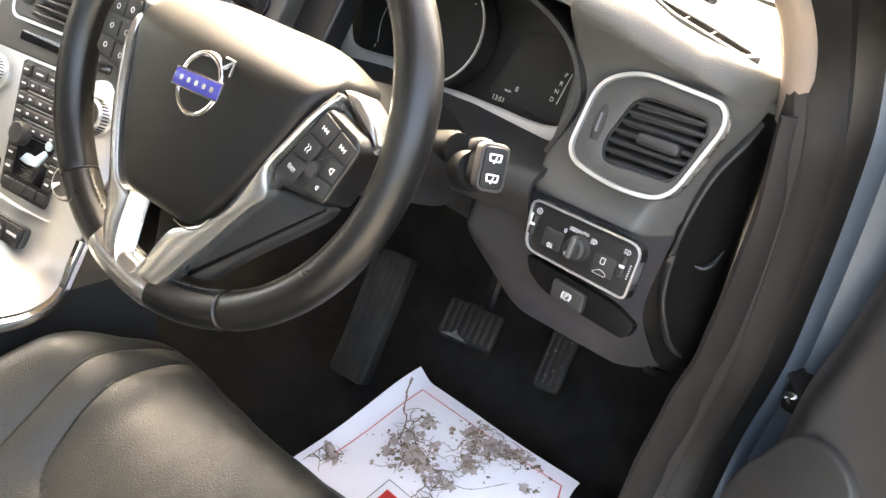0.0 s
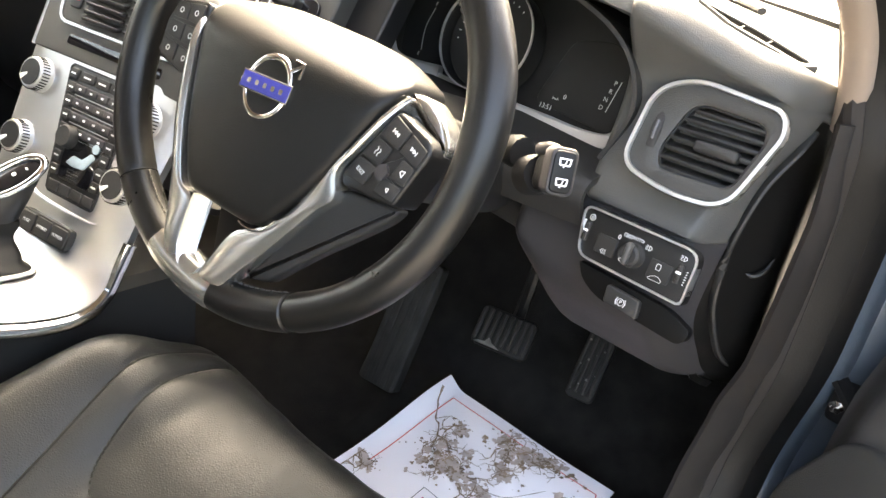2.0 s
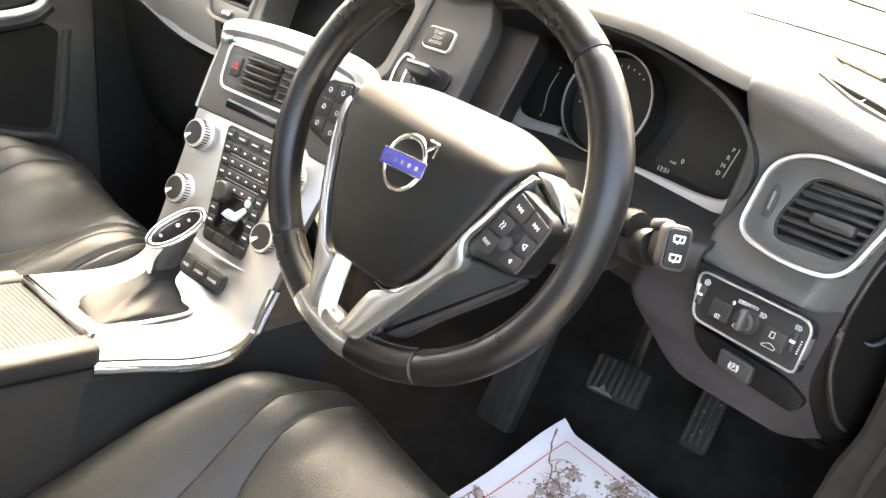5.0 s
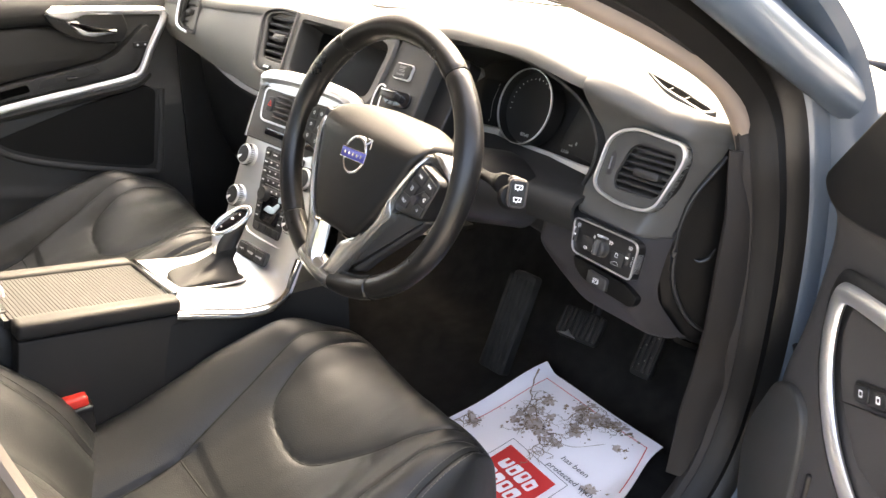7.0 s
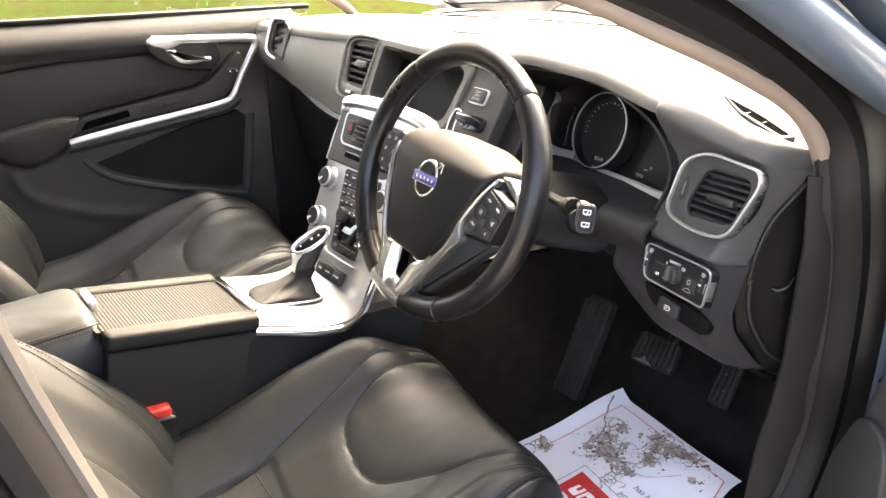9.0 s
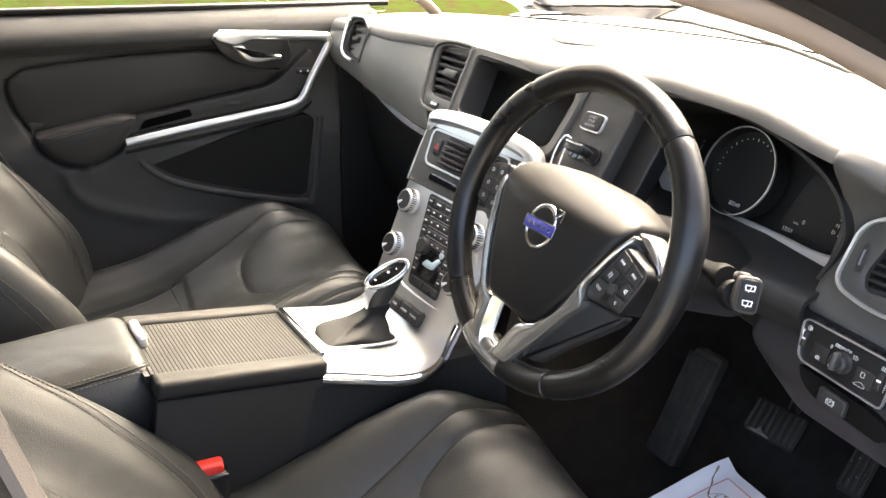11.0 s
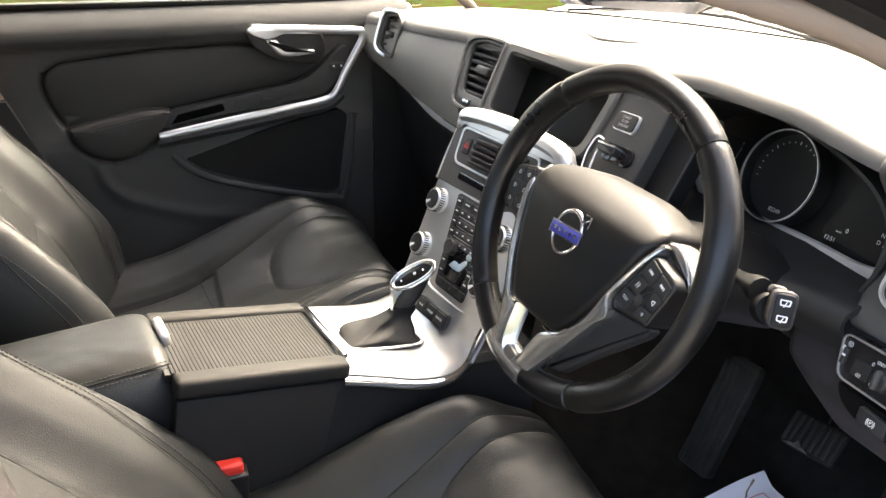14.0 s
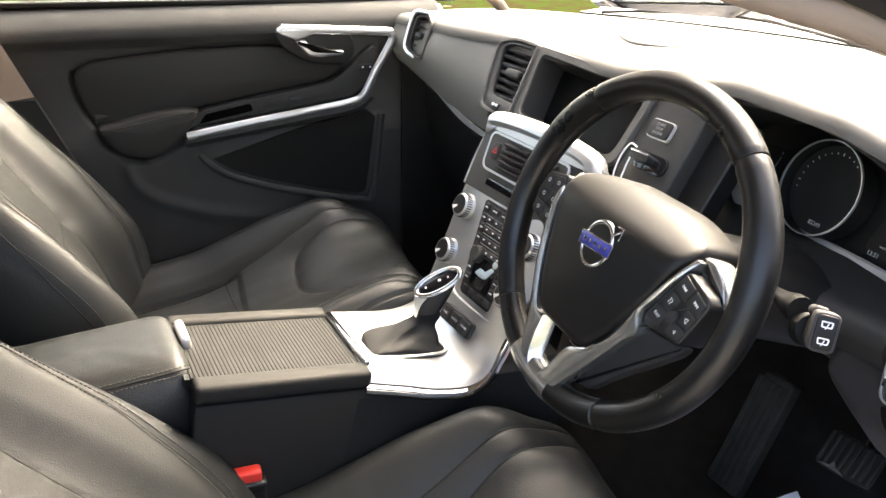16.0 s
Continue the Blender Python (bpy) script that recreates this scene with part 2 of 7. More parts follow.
def slab(pts, z0, z1, bev=0.0, dome=0.0):
    """A plate over a polygon from z0 to z1, its upper edge rounded by bev, its middle raised by dome."""
    pts = [Vector(p).to_2d() for p in pts]
    area = sum(a.x * b.y - b.x * a.y for a, b in zip(pts, pts[1:] + pts[:1]))
    if area < 0:
        pts.reverse()
    loops = [[(p.x, p.y, z0) for p in pts]]
    if bev:
        for j in range(4):
            f = j / 3 * math.pi / 2
            q = offset(pts, bev * (1 - math.cos(f)))
            loops.append([(p.x, p.y, z1 - bev + bev * math.sin(f)) for p in q])
        last = offset(pts, bev)
    else:
        loops.append([(p.x, p.y, z1) for p in pts])
        last = pts
    if dome:
        c = sum((Vector(p) for p in last), Vector((0, 0))) / len(last)
        for f in (0.2, 0.4, 0.6, 0.8, 0.97):
            loops.append([(p.x + (c.x - p.x) * f, p.y + (c.y - p.y) * f, z1 + dome * (1 - (1 - f) ** 2)) for p in last])
    return rings(loops)


def hoop(outer, inner, z0, z1, bev=0.001, n=72):
    """A flat ring between two outlines."""
    o, i = resample(outer, n), resample(inner, n)
    k = min(range(n), key=lambda j: (i[j] - o[0]).length)
    i = i[k:] + i[:k]
    def mix(f):
        return [a.lerp(b, f) for a, b in zip(o, i)]
    loops = [[(p.x, p.y, z) for p in mix(f)] for f, z in ((0, z0), (0, z1 - bev), (0.15, z1), (0.85, z1), (1, z1 - bev), (1, z0))]
    bm = rings(loops + [loops[0]], cap=(False, False))
    bmesh.ops.remove_doubles(bm, verts=bm.verts, dist=1e-6)
    return bm


def box(c, s, bev=0.004, seg=3):
    bm = bmesh.new()
    bmesh.ops.create_cube(bm, size=1.0, matrix=Matrix.Translation(c) @ Matrix.Diagonal((*s, 1)))
    if bev:
        bmesh.ops.bevel(bm, geom=bm.edges[:], offset=min(bev, 0.49 * min(s)), segments=seg, affect="EDGES", profile=0.5)
    return bm


def tube(path, r, n=12, closed=False, wide=None, up=(0, 0, 1)):
    """A round or flattened bar along a path. r: the half thickness along up, wide: across it; either may be a list."""
    path = [Vector(p) for p in path]
    k, loops, up = len(path), [], Vector(up)
    for i, p in enumerate(path):
        a = path[(i - 1) % k] if closed or i else p
        b = path[(i + 1) % k] if closed or i < k - 1 else p
        t = (b - a).normalized()
        s = t.cross(up)
        s = s.normalized() if s.length > 1e-4 else t.orthogonal().normalized()
        w = s.cross(t).normalized()
        rr = r[i] if isinstance(r, (list, tuple)) else r
        ww = (wide[i] if isinstance(wide, (list, tuple)) else wide) or rr
        loops.append([p + s * ww * math.cos(2 * math.pi * j / n) + w * rr * math.sin(2 * math.pi * j / n) for j in range(n)])
    if closed:
        loops.append(loops[0])
        bm = rings(loops, cap=(False, False))
        bmesh.ops.remove_doubles(bm, verts=bm.verts, dist=1e-7)
        return bm
    return rings(loops)


def lathe(profile, n=36):
    """A turned shape about z from (radius, height) pairs."""
    return rings([[(r * math.cos(2 * math.pi * j / n), r * math.sin(2 * math.pi * j / n), z) for j in range(n)] for r, z in profile])


def sheet(fn, nu, nv, thick=0.0):
    """A surface fn(s, t), s and t from 0 to 1."""
    bm = bmesh.new()
    vs = [[bm.verts.new(fn(i / nu, j / nv)) for j in range(nv + 1)] for i in range(nu + 1)]
    for i in range(nu):
        for j in range(nv):
            bm.faces.new((vs[i][j], vs[i + 1][j], vs[i + 1][j + 1], vs[i][j + 1]))
    if thick:
        bmesh.ops.recalc_face_normals(bm, faces=bm.faces)
        bmesh.ops.solidify(bm, geom=bm.faces[:], thickness=thick)
    return bm


def lettering(text, size, m, mat, parent, name="lettering", align="CENTER", label=""):
    cu = bpy.data.curves.new("letters", "FONT")
    cu.body, cu.size, cu.align_x, cu.align_y, cu.extrude = text, size, align, "CENTER", 0.0001
    cu.resolution_u = 2
    tmp = bpy.data.objects.new("letters", cu)
    scene.collection.objects.link(tmp)
    bpy.context.view_layer.update()
    me = bpy.data.meshes.new_from_object(tmp.evaluated_get(bpy.context.evaluated_depsgraph_get()))
    bpy.data.objects.remove(tmp)
    bm = bmesh.new()
    bm.from_mesh(me)
    bpy.data.meshes.remove(me)
    return part(name, bm, mat, parent, label, m=m)


def stitches(points, r=0.0007, step=0.0058):
    """A row of short raised thread stitches along points of a surface."""
    out = bmesh.new()
    rest, last = 0.0, None
    marks = []
    for a, b in zip(points, points[1:]):
        d = (b - a).length
        while rest < d:
            marks.append((a.lerp(b, rest / d), (b - a).normalized()))
            rest += step
        rest -= d
    for p, t in marks:
        side = t.orthogonal().normalized()
        up = t.cross(side)
        ends = []
        for f, k in ((-0.36, 0.5), (-0.22, 1.0), (0.22, 1.0), (0.36, 0.5)):
            ends.append([out.verts.new(p + t * step * f + (side * math.cos(a) + up * math.sin(a)) * r * k) for a in (0, 1.257, 2.513, 3.770, 5.027)])
        for a, b in zip(ends, ends[1:]):
            for i in range(5):
                out.faces.new((a[i], a[(i + 1) % 5], b[(i + 1) % 5], b[i]))
        out.faces.new(list(reversed(ends[0])))
        out.faces.new(ends[-1])
    return out


def smooth01(a, b, x):
    f = min(1, max(0, (x - a) / (b - a)))
    return f * f * (3 - 2 * f)


def near_line(x, y, line):
    """The distance from a point to a polyline."""
    best = 9.0
    for (ax, ay), (bx, by) in zip(line, line[1:]):
        dx, dy = bx - ax, by - ay
        f = ((x - ax) * dx + (y - ay) * dy) / (dx * dx + dy * dy + 1e-12)
        f = min(1, max(0, f))
        best = min(best, math.hypot(x - ax - f * dx, y - ay - f * dy))
    return best


def curve_at(keys, x):
    """Values at x from rows of (x, values...), smoothly between the rows."""
    if x <= keys[0][0]:
        return keys[0][1:]
    for a, b in zip(keys, keys[1:]):
        if x <= b[0]:
            f = smooth01(a[0], b[0], x) * 0.5 + 0.5 * (x - a[0]) / (b[0] - a[0])
            return tuple(p + (q - p) * f for p, q in zip(a[1:], b[1:]))
    return keys[-1][1:]


# ---- the large structure ----
def ground():
    bm = bmesh.new()
    bmesh.ops.create_grid(bm, x_segments=8, y_segments=8, size=400)
    ob = new("ground", to_mesh("ground", bm, GROUNDMAT))
    tagged(ob, "pale damp tarmac of the yard round the car", "ground", kind="structure")
    def lawn(s, t):
        x, y = -5.5 - 120 * s * s, -80 + 85 * t + 0.4 * math.sin(s * 40)
        return Vector((x, y, 0.02 + 0.04 * noise.noise((x * 0.7, y * 0.7, 0)) + 0.05 * min(1, s * 30)))
    ob = new("lawn", to_mesh("lawn", sheet(lawn, 90, 120), GRASS))
    tagged(ob, "rough green grass strewn with brown fallen leaves", "grass", kind="stuff")

    # unseen hedge shape, added to cut low light from the open-door side
    def hedge(s, t):
        y = -14 + 28 * s
        a = t * math.pi
        return Vector((5.5 + 0.7 * (1 - math.sin(a) ** 0.5) + (1.2 * t) + 0.25 * noise.noise((y * 1.3, t * 5, 1)) + 0.12 * noise.noise((y * 5, t * 16, 4)), y, 1.3 * math.sin(min(a, math.pi / 2)) ** 0.7 * (1 - 0.1 * t) + 0.2 * noise.noise((y * 1.1, t * 4, 8))))
    ob = new("hedge", to_mesh("hedge", sheet(hedge, 260, 40), LIGHTBLOCK))
    tagged(ob, "unseen dark green hedge added to cut low side light", "hedge", kind="stuff")


ground()


def cabin_floor():
    """Footwell carpet: flat under the seats, rising to the bulkhead in front, with the tunnel side."""
    def fn(s, t):
        x = -0.76 + 1.50 * s
        y = -1.4 + 2.4 * t
        z = 0.30 + 0.05 * smooth01(0.25, 0.5, y) + 0.62 * smooth01(0.52, 0.98, y)
        z += 0.004 * noise.noise((x * 9, y * 9, 3))
        return Vector((x, y, z))
    ob = new("floor", to_mesh("floor", sheet(fn, 60, 90, 0.01), CARPET))
    tagged(ob, "black carpeted cabin floor rising to the footwell bulkhead", "floor", kind="structure")


cabin_floor()


# ---- dashboard ----
# Rear edge of the top pad across the car: x, y, z.
BROW = [(-0.72, 0.095, 1.045), (-0.5, 0.13, 1.055), (-0.28, 0.18, 1.062), (0.0, 0.21, 1.066), (0.12, 0.23, 1.074), (0.25, 0.25, 1.088), (0.40, 0.25, 1.086), (0.53, 0.258, 1.064), (0.63, 0.30, 1.032), (0.70, 0.345, 1.005)]
dash = thing("dashboard", (0, 0.4, 0.6), "dark grey soft plastic dashboard with silver rimmed vents", "dashboard")


def brow(x):
    return curve_at(BROW, x)


def dash_top():
    """The upper pad, from the windscreen's foot to the brow, with its lip turned under."""
    def fn(s, t):
        x = -0.72 + 1.42 * s
        yb, zb = brow(x)
        yf, zf = 0.92 - 0.32 * (x / 0.72) ** 2, 1.03
        if t < 0.7:
            f = t / 0.7
            y = yf + (yb + 0.02 - yf) * f
            z = zf + (zb - zf) * smooth01(0, 1, f) + (0.012 - 0.028 * smooth01(0.42, 0.58, x)) * math.sin(math.pi * f)
        else:
            f = (t - 0.7) / 0.3
            a = f * math.pi * 0.62
            r = 0.022
            y = yb + 0.02 - r * math.sin(a) * 1.0
            z = zb - r + r * math.cos(a)
            if f > 0.8:
                y += (f - 0.8) * 0.25
                z -= (f - 0.8) * 0.02
        f = max(0.0, (x - 0.625) / 0.075)
        return Vector((x, y + (0.07 * f * f if t >= 0.5 else 0.14 * t * f * f), z - 0.012 * f * f))
    return sheet(fn, 90, 60)


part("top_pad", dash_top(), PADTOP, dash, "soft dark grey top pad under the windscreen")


def left_fascia():
    """Grey face on the passenger's side, sweeping from the pad down to the glovebox."""
    def fn(s, t):
        x = -0.72 + 0.42 * s + 0.04 * t * s
        yb, zb = brow(x)
        yl = 0.10 + 0.035 * smooth01(-0.7, -0.25, x)
        zl = 0.945 - 0.05 * smooth01(-0.72, -0.3, x) + 0.03 * smooth01(-0.25, -0.1, x)
        f = t
        y = (yb + 0.006) + (yl - yb - 0.006) * f - 0.016 * math.sin(math.pi * f)
        z = (zb - 0.012) + (zl - zb + 0.012) * f
        return Vector((x, y, z))
    return sheet(fn, 50, 24, 0.01)


part("fascia_panel", left_fascia(), LITFASCIA, dash, "grey satin fascia panel on the passenger side")


def under_left():
    """Black glovebox and lower dash, set back under the fascia."""
    def fn(s, t):
        x = -0.72 + 0.64 * s
        zl = 0.945 - 0.05 * smooth01(-0.72, -0.3, x) + 0.03 * smooth01(-0.25, -0.1, x)
        pts = [(0.125, zl + 0.004), (0.16, zl - 0.03), (0.17, 0.82), (0.20, 0.70), (0.28, 0.60), (0.55, 0.58)]
        p = spline([(a, b, 0) for a, b in pts], 31)[round(t * 30)]
        return Vector((x, p.x, p.y))
    return sheet(fn, 20, 30, 0.01)


part("glovebox", under_left(), BLACK, dash, "black glovebox and lower dash panel")

UPPER = plane((0.154, 0.209, 1.004), (0.990, 0.139, 0), (0, 0.5, 0.87))
# centre panel with vent, screen and start button
part("centre_panel", slab(rounded([(-0.046, -0.098), (0.060, -0.10), (0.062, 0.03), (0.045, 0.068), (-0.034, 0.066)], [0.01, 0.005, 0.01, 0.01, 0.01]), -0.03, -0.004, 0.004), DASH, dash, "dark grey panel round the start button", m=UPPER)
DISP = rounded([(-0.322, 0.050), (-0.306, -0.053), (-0.062, -0.060), (-0.052, 0.040)], [0.010, 0.012, 0.020, 0.020])
scr = part("screen_hood", hoop(rounded([(-0.340, 0.066), (-0.322, -0.072), (-0.045, -0.074), (-0.034, 0.058)], [0.012, 0.014, 0.02, 0.02]), DISP, -0.03, 0.002, 0.004), FASCIA, dash, "grey frame round the display", m=UPPER)


def recess():
    """Walls that narrow from the frame down to the display."""
    ring = resample(DISP, 96)
    c = Vector((-0.188, -0.006))
    loops = [[(c.x + (p.x - c.x) * k, c.y + (p.y - c.y) * k, z) for p in ring] for k, z in ((1.0, 0.0), (0.99, -0.008), (0.955, -0.030), (0.92, -0.046))]
    return rings(loops, cap=(False, False))


part("recess_wall", recess(), PLASTIC, scr, "dark recess walls", m=UPPER)
part("display", slab(rounded([(-0.320, 0.050), (-0.305, -0.053), (-0.062, -0.058), (-0.054, 0.040)], 0.008), -0.052, -0.045, 0.001), SCREEN, scr, "dark unlit display", m=UPPER)


def vent(name, m, outer, inner, slats, tab, rim, parent, tilt=0.35, label=""):
    """An air vent: a chrome rim, a face, a dark throat, tilted slats and a thumb tab."""
    v = part(name, hoop(outer, offset(outer, rim[0]), -0.01, 0.006, 0.002), rim[1], parent, label or "vent with a bright rim", m=m)
    face = offset(outer, rim[0])
    part("vent_face", hoop(face, inner, -0.012, 0.002, 0.002), DASH, v, "dark face of the vent", m=m)
    part("throat", slab(inner, -0.05, -0.022, 0.0), BLACK, v, m=m)
    part("throat_wall", hoop(offset(inner, -0.002), inner, -0.05, -0.004, 0.001), BLACK, v, m=m)
    ys = [p.y for p in inner]
    lo, hi = min(ys), max(ys)
    for k in range(slats):
        y = lo + (k + 0.5) * (hi - lo) / slats
        xs = []
        for a, b in zip(inner, inner[1:] + inner[:1]):
            if (a.y - y) * (b.y - y) <= 0 and abs(a.y - b.y) > 1e-9:
                xs.append(a.x + (b.x - a.x) * (y - a.y) / (b.y - a.y))
        if len(xs) < 2:
            continue
        x0, x1 = min(xs), max(xs)
        bm = box((0, 0, 0), (x1 - x0, (hi - lo) / slats * 0.46, 0.017), 0.002, 2)
        bm.transform(Matrix.Translation(((x0 + x1) / 2, y, -0.012)) @ Matrix.Rotation(tilt, 4, "X"))
        part("slat", bm, PLASTIC, v, m=m)
    if tab:
        part("tab", slab(rrect(tab[0], tab[1], tab[2], tab[3], tab[3] * 0.45), -0.01, 0.006, 0.003, 0.001), PLASTIC, v, "dark thumb tab", m=m)
    return v


# vent left of the display
vent("centre_vent", UPPER, rounded([(-0.462, 0.052), (-0.424, -0.062), (-0.405, -0.070), (-0.322, -0.074), (-0.338, 0.064), (-0.41, 0.066)], [0.03, 0.02, 0.02, 0.006, 0.006, 0.03]), rounded([(-0.440, 0.044), (-0.406, -0.040), (-0.331, -0.043), (-0.340, 0.053), (-0.415, 0.053)], [0.02, 0.012, 0.006, 0.006, 0.02]), 7, (-0.372, 0.004, 0.042, 0.016), (0.006, FASCIA), dash, label="vent in a grey frame")
part("vent_mark", slab(rrect(-0.376, -0.056, 0.026, 0.011, 0.004), -0.004, 0.004, 0.001), BLACK, dash, "small vent shutter wheel", m=UPPER)
for du in (-0.005, 0.005):
    part("shutter_mark", slab(rrect(-0.376 + du, -0.056, 0.007, 0.0045, 0.001), 0.003, 0.0055, 0.0008), ALU, dash, "bright shutter mark", m=UPPER)
FAR = plane((-0.605, 0.090, 1.0), (0.93, 0.36, 0), (0.1, 0.35, 0.9))
vent("side_vent", FAR, rounded([(0.002, 0.064), (-0.006, -0.004), (0.010, -0.022), (0.058, -0.030), (0.068, 0.044), (0.048, 0.068)], [0.014, 0.014, 0.012, 0.012, 0.014, 0.014]), rounded([(0.012, 0.055), (0.005, -0.004), (0.016, -0.014), (0.050, -0.020), (0.057, 0.042), (0.042, 0.058)], [0.010, 0.010, 0.008, 0.008, 0.010, 0.010]), 6, (0.030, 0.018, 0.020, 0.012), (0.004, FASCIA), dash, label="grey side vent with a bright edge")
part("side_vent_strip", tube(spline([(0.046, 0.067, 0.005), (0.008, 0.066, 0.006), (-0.002, 0.052, 0.006), (-0.006, 0.0, 0.006), (0.006, -0.018, 0.006), (0.032, -0.026, 0.005)], 40), 0.0022, 8, wide=0.0034), ALU, dash, "bright edge of the side vent", m=FAR)
# driver's vent block
VENTR = plane((0.62, 0.285, 0.948), (0.995, 0.10, 0), (0, 0.3, 0.95))


ENDX = [(0.66, 0.668), (0.72, 0.656), (0.80, 0.648), (0.87, 0.650), (0.93, 0.660), (0.98, 0.676), (1.01, 0.688), (1.05, 0.692)]


def dash_row(x0, s, pts, k, n, fold):
    """A point of a panel of the dash whose end turns away from the driver along the oval end cover."""
    p = spline([(a, b, 0) for a, b in pts], n + 1)[k]
    xe = curve_at(ENDX, p.y)[0]
    f = max(0.0, (s - 0.84) / 0.16)
    return Vector((x0 + (xe - x0) * s, p.x + 0.05 * f ** 2.2 + fold, p.y - 0.006 * f * f))


def right_block():
    def fn(s, t):
        x = 0.505 + 0.175 * s
        yb, zb = brow(x)
        up = 0.005 * smooth01(0.0, 0.35, s) - 0.002
        pts = [(yb + 0.050, zb + up - 0.006), (yb + 0.022, zb + up), (yb + 0.004, zb - 0.004), (yb - 0.004, zb - 0.022), (0.304 + (x - 0.6) * 0.25, 0.995), (0.300 + (x - 0.6) * 0.15, 0.95), (0.285 + (x - 0.6) * 0.1, 0.90), (0.272, 0.868), (0.31, 0.862)]
        return dash_row(0.505, s, pts, round(t * 45), 45, 0.07 * (1 - smooth01(0.0, 0.16, s)) ** 2)
    return sheet(fn, 60, 45)


part("vent_block", right_block(), FASCIA, dash, "dark grey block round the driver's vent")
OUT = rounded([(-0.062, 0.036), (-0.03, 0.052), (0.046, 0.046), (0.052, 0.03), (0.030, -0.042), (-0.02, -0.046), (-0.068, -0.034)], [0.03, 0.03, 0.018, 0.02, 0.02, 0.04, 0.016])
INN = rounded([(-0.028, 0.036), (0.037, 0.034), (0.042, 0.02), (0.029, -0.028), (-0.038, -0.030), (-0.043, -0.012)], [0.016, 0.008, 0.01, 0.012, 0.01, 0.01])
rv = vent("driver_vent", VENTR, OUT, INN, 7, (0.006, 0.0, 0.040, 0.011), (0.0045, ALU), dash)
part("thumb_wheel", tube([(-0.051, y, 0.002 - abs(y) * 0.15) for y in np.linspace(-0.014, 0.018, 8)], 0.003, 8, wide=0.0055), PLASTIC, rv, "ribbed vent wheel", m=VENTR)
part("mark", slab(rrect(-0.051, 0.002, 0.0022, 0.018, 0.001), 0.0, 0.0055, 0.0005), GREYINK, rv, "white mark", m=VENTR)

# light switch panel and the lower panel under it
PAN = plane((0.534, 0.26, 0.862), (1, 0, 0), (0, 0.25, 0.97))


def lower_right():
    """Driver's lower panel: from the vent block down, bowed, its lower edge rising towards the column."""
    def fn(s, t):
        x = 0.425 + 0.235 * s
        lift = 0.085 * (1 - smooth01(0.40, 0.52, x))
        pts = [(0.31, 0.872), (0.285, 0.870), (0.272, 0.85), (0.262, 0.81 + lift * 0.2), (0.262, 0.78 + lift * 0.5), (0.285, 0.745 + lift * 0.8), (0.33, 0.70 + lift), (0.40, 0.685 + lift)]
        return dash_row(0.425, s, pts, round(t * 40), 40, 0.06 * (1 - smooth01(0.0, 0.22, s)) ** 2)
    return sheet(fn, 60, 40)


low = part("lower_panel", lower_right(), LOWER, dash, "grey lower panel by the driver's knee")
PO = rounded([(-0.003, 0.004), (0.008, -0.045), (0.120, -0.047), (0.119, 0.005)], [0.012, 0.012, 0.006, 0.014])
sw = part("light_switch_panel", slab(PO, -0.012, 0.003, 0.001), BLACK, dash, "black light switch panel with a silver rim", m=PAN)
part("rim", hoop(PO, offset(PO, 0.0022), -0.01, 0.005, 0.0008), ALU, sw, "bright rim", m=PAN)
part("rotary_knob", lathe([(0.0005, 0.014), (0.008, 0.014), (0.0105, 0.012), (0.0115, 0.004), (0.0125, 0.003)][::-1], 28), PLASTIC, sw, "black rotary light knob", m=PAN @ Matrix.Translation((0.060, -0.023, 0)))
part("grip", box((0.060, -0.021, 0.016), (0.0055, 0.021, 0.008), 0.002), FASCIA, sw, "grey grip of the knob", m=PAN)
for bx, by, bw, bh in ((0.033, -0.025, 0.021, 0.018), (0.090, -0.026, 0.022, 0.018)):
    part("push_button", slab(rrect(bx, by, bw, bh, 0.002), 0, 0.0048, 0.0008), PLASTIC, sw, m=PAN)
for bx in (0.009, 0.107):
    part("thumb_wheel", slab(rrect(bx, -0.020, 0.006, 0.019, 0.002), 0, 0.0065, 0.002), PLASTIC, sw, "ribbed dimmer wheel", m=PAN)
    part("mark", slab(rrect(bx, -0.019, 0.005, 0.0022, 0.0005), 0.0065, 0.0069), WHITE, sw, m=PAN)
RO = rounded([(0.012, -0.049), (0.020, -0.064), (0.042, -0.075), (0.132, -0.080), (0.137, -0.064), (0.112, -0.054)], [0.004, 0.01, 0.02, 0.008, 0.006, 0.01])
# Flat plate: its near-black colour stands in for shade inside the recess.
part("recess", slab(RO, -0.01, 0.0018, 0.001), ENDCOVER, dash, "near-black plate for the shaded recess under the light switch", m=PAN)
pb = part("parking_brake_switch", slab(rounded([(0.050, -0.056), (0.052, -0.074), (0.088, -0.076), (0.086, -0.058)], 0.004), 0, 0.008, 0.002), PLASTIC, dash, "black parking brake switch", m=PAN)


def end_cap():
    """Dark oval cover on the end of the dash, inside the door opening."""
    front = [(0.66, 0.42), (0.70, 0.355), (0.76, 0.315), (0.82, 0.305), (0.88, 0.315), (0.94, 0.335), (0.99, 0.365), (1.02, 0.40)]
    def fn(s, t):
        z = 0.672 + 0.335 * t
        y0 = curve_at(front, z)[0] + 0.004
        y = y0 + (0.458 - y0) * s
        x0 = curve_at(ENDX, z)[0] - 0.004
        return Vector((x0 + (0.688 - x0) * smooth01(0, 0.6, s) - 0.006 * math.exp(-((s - 0.06) / 0.05) ** 2), y, z))
    return sheet(fn, 30, 30, 0.008)


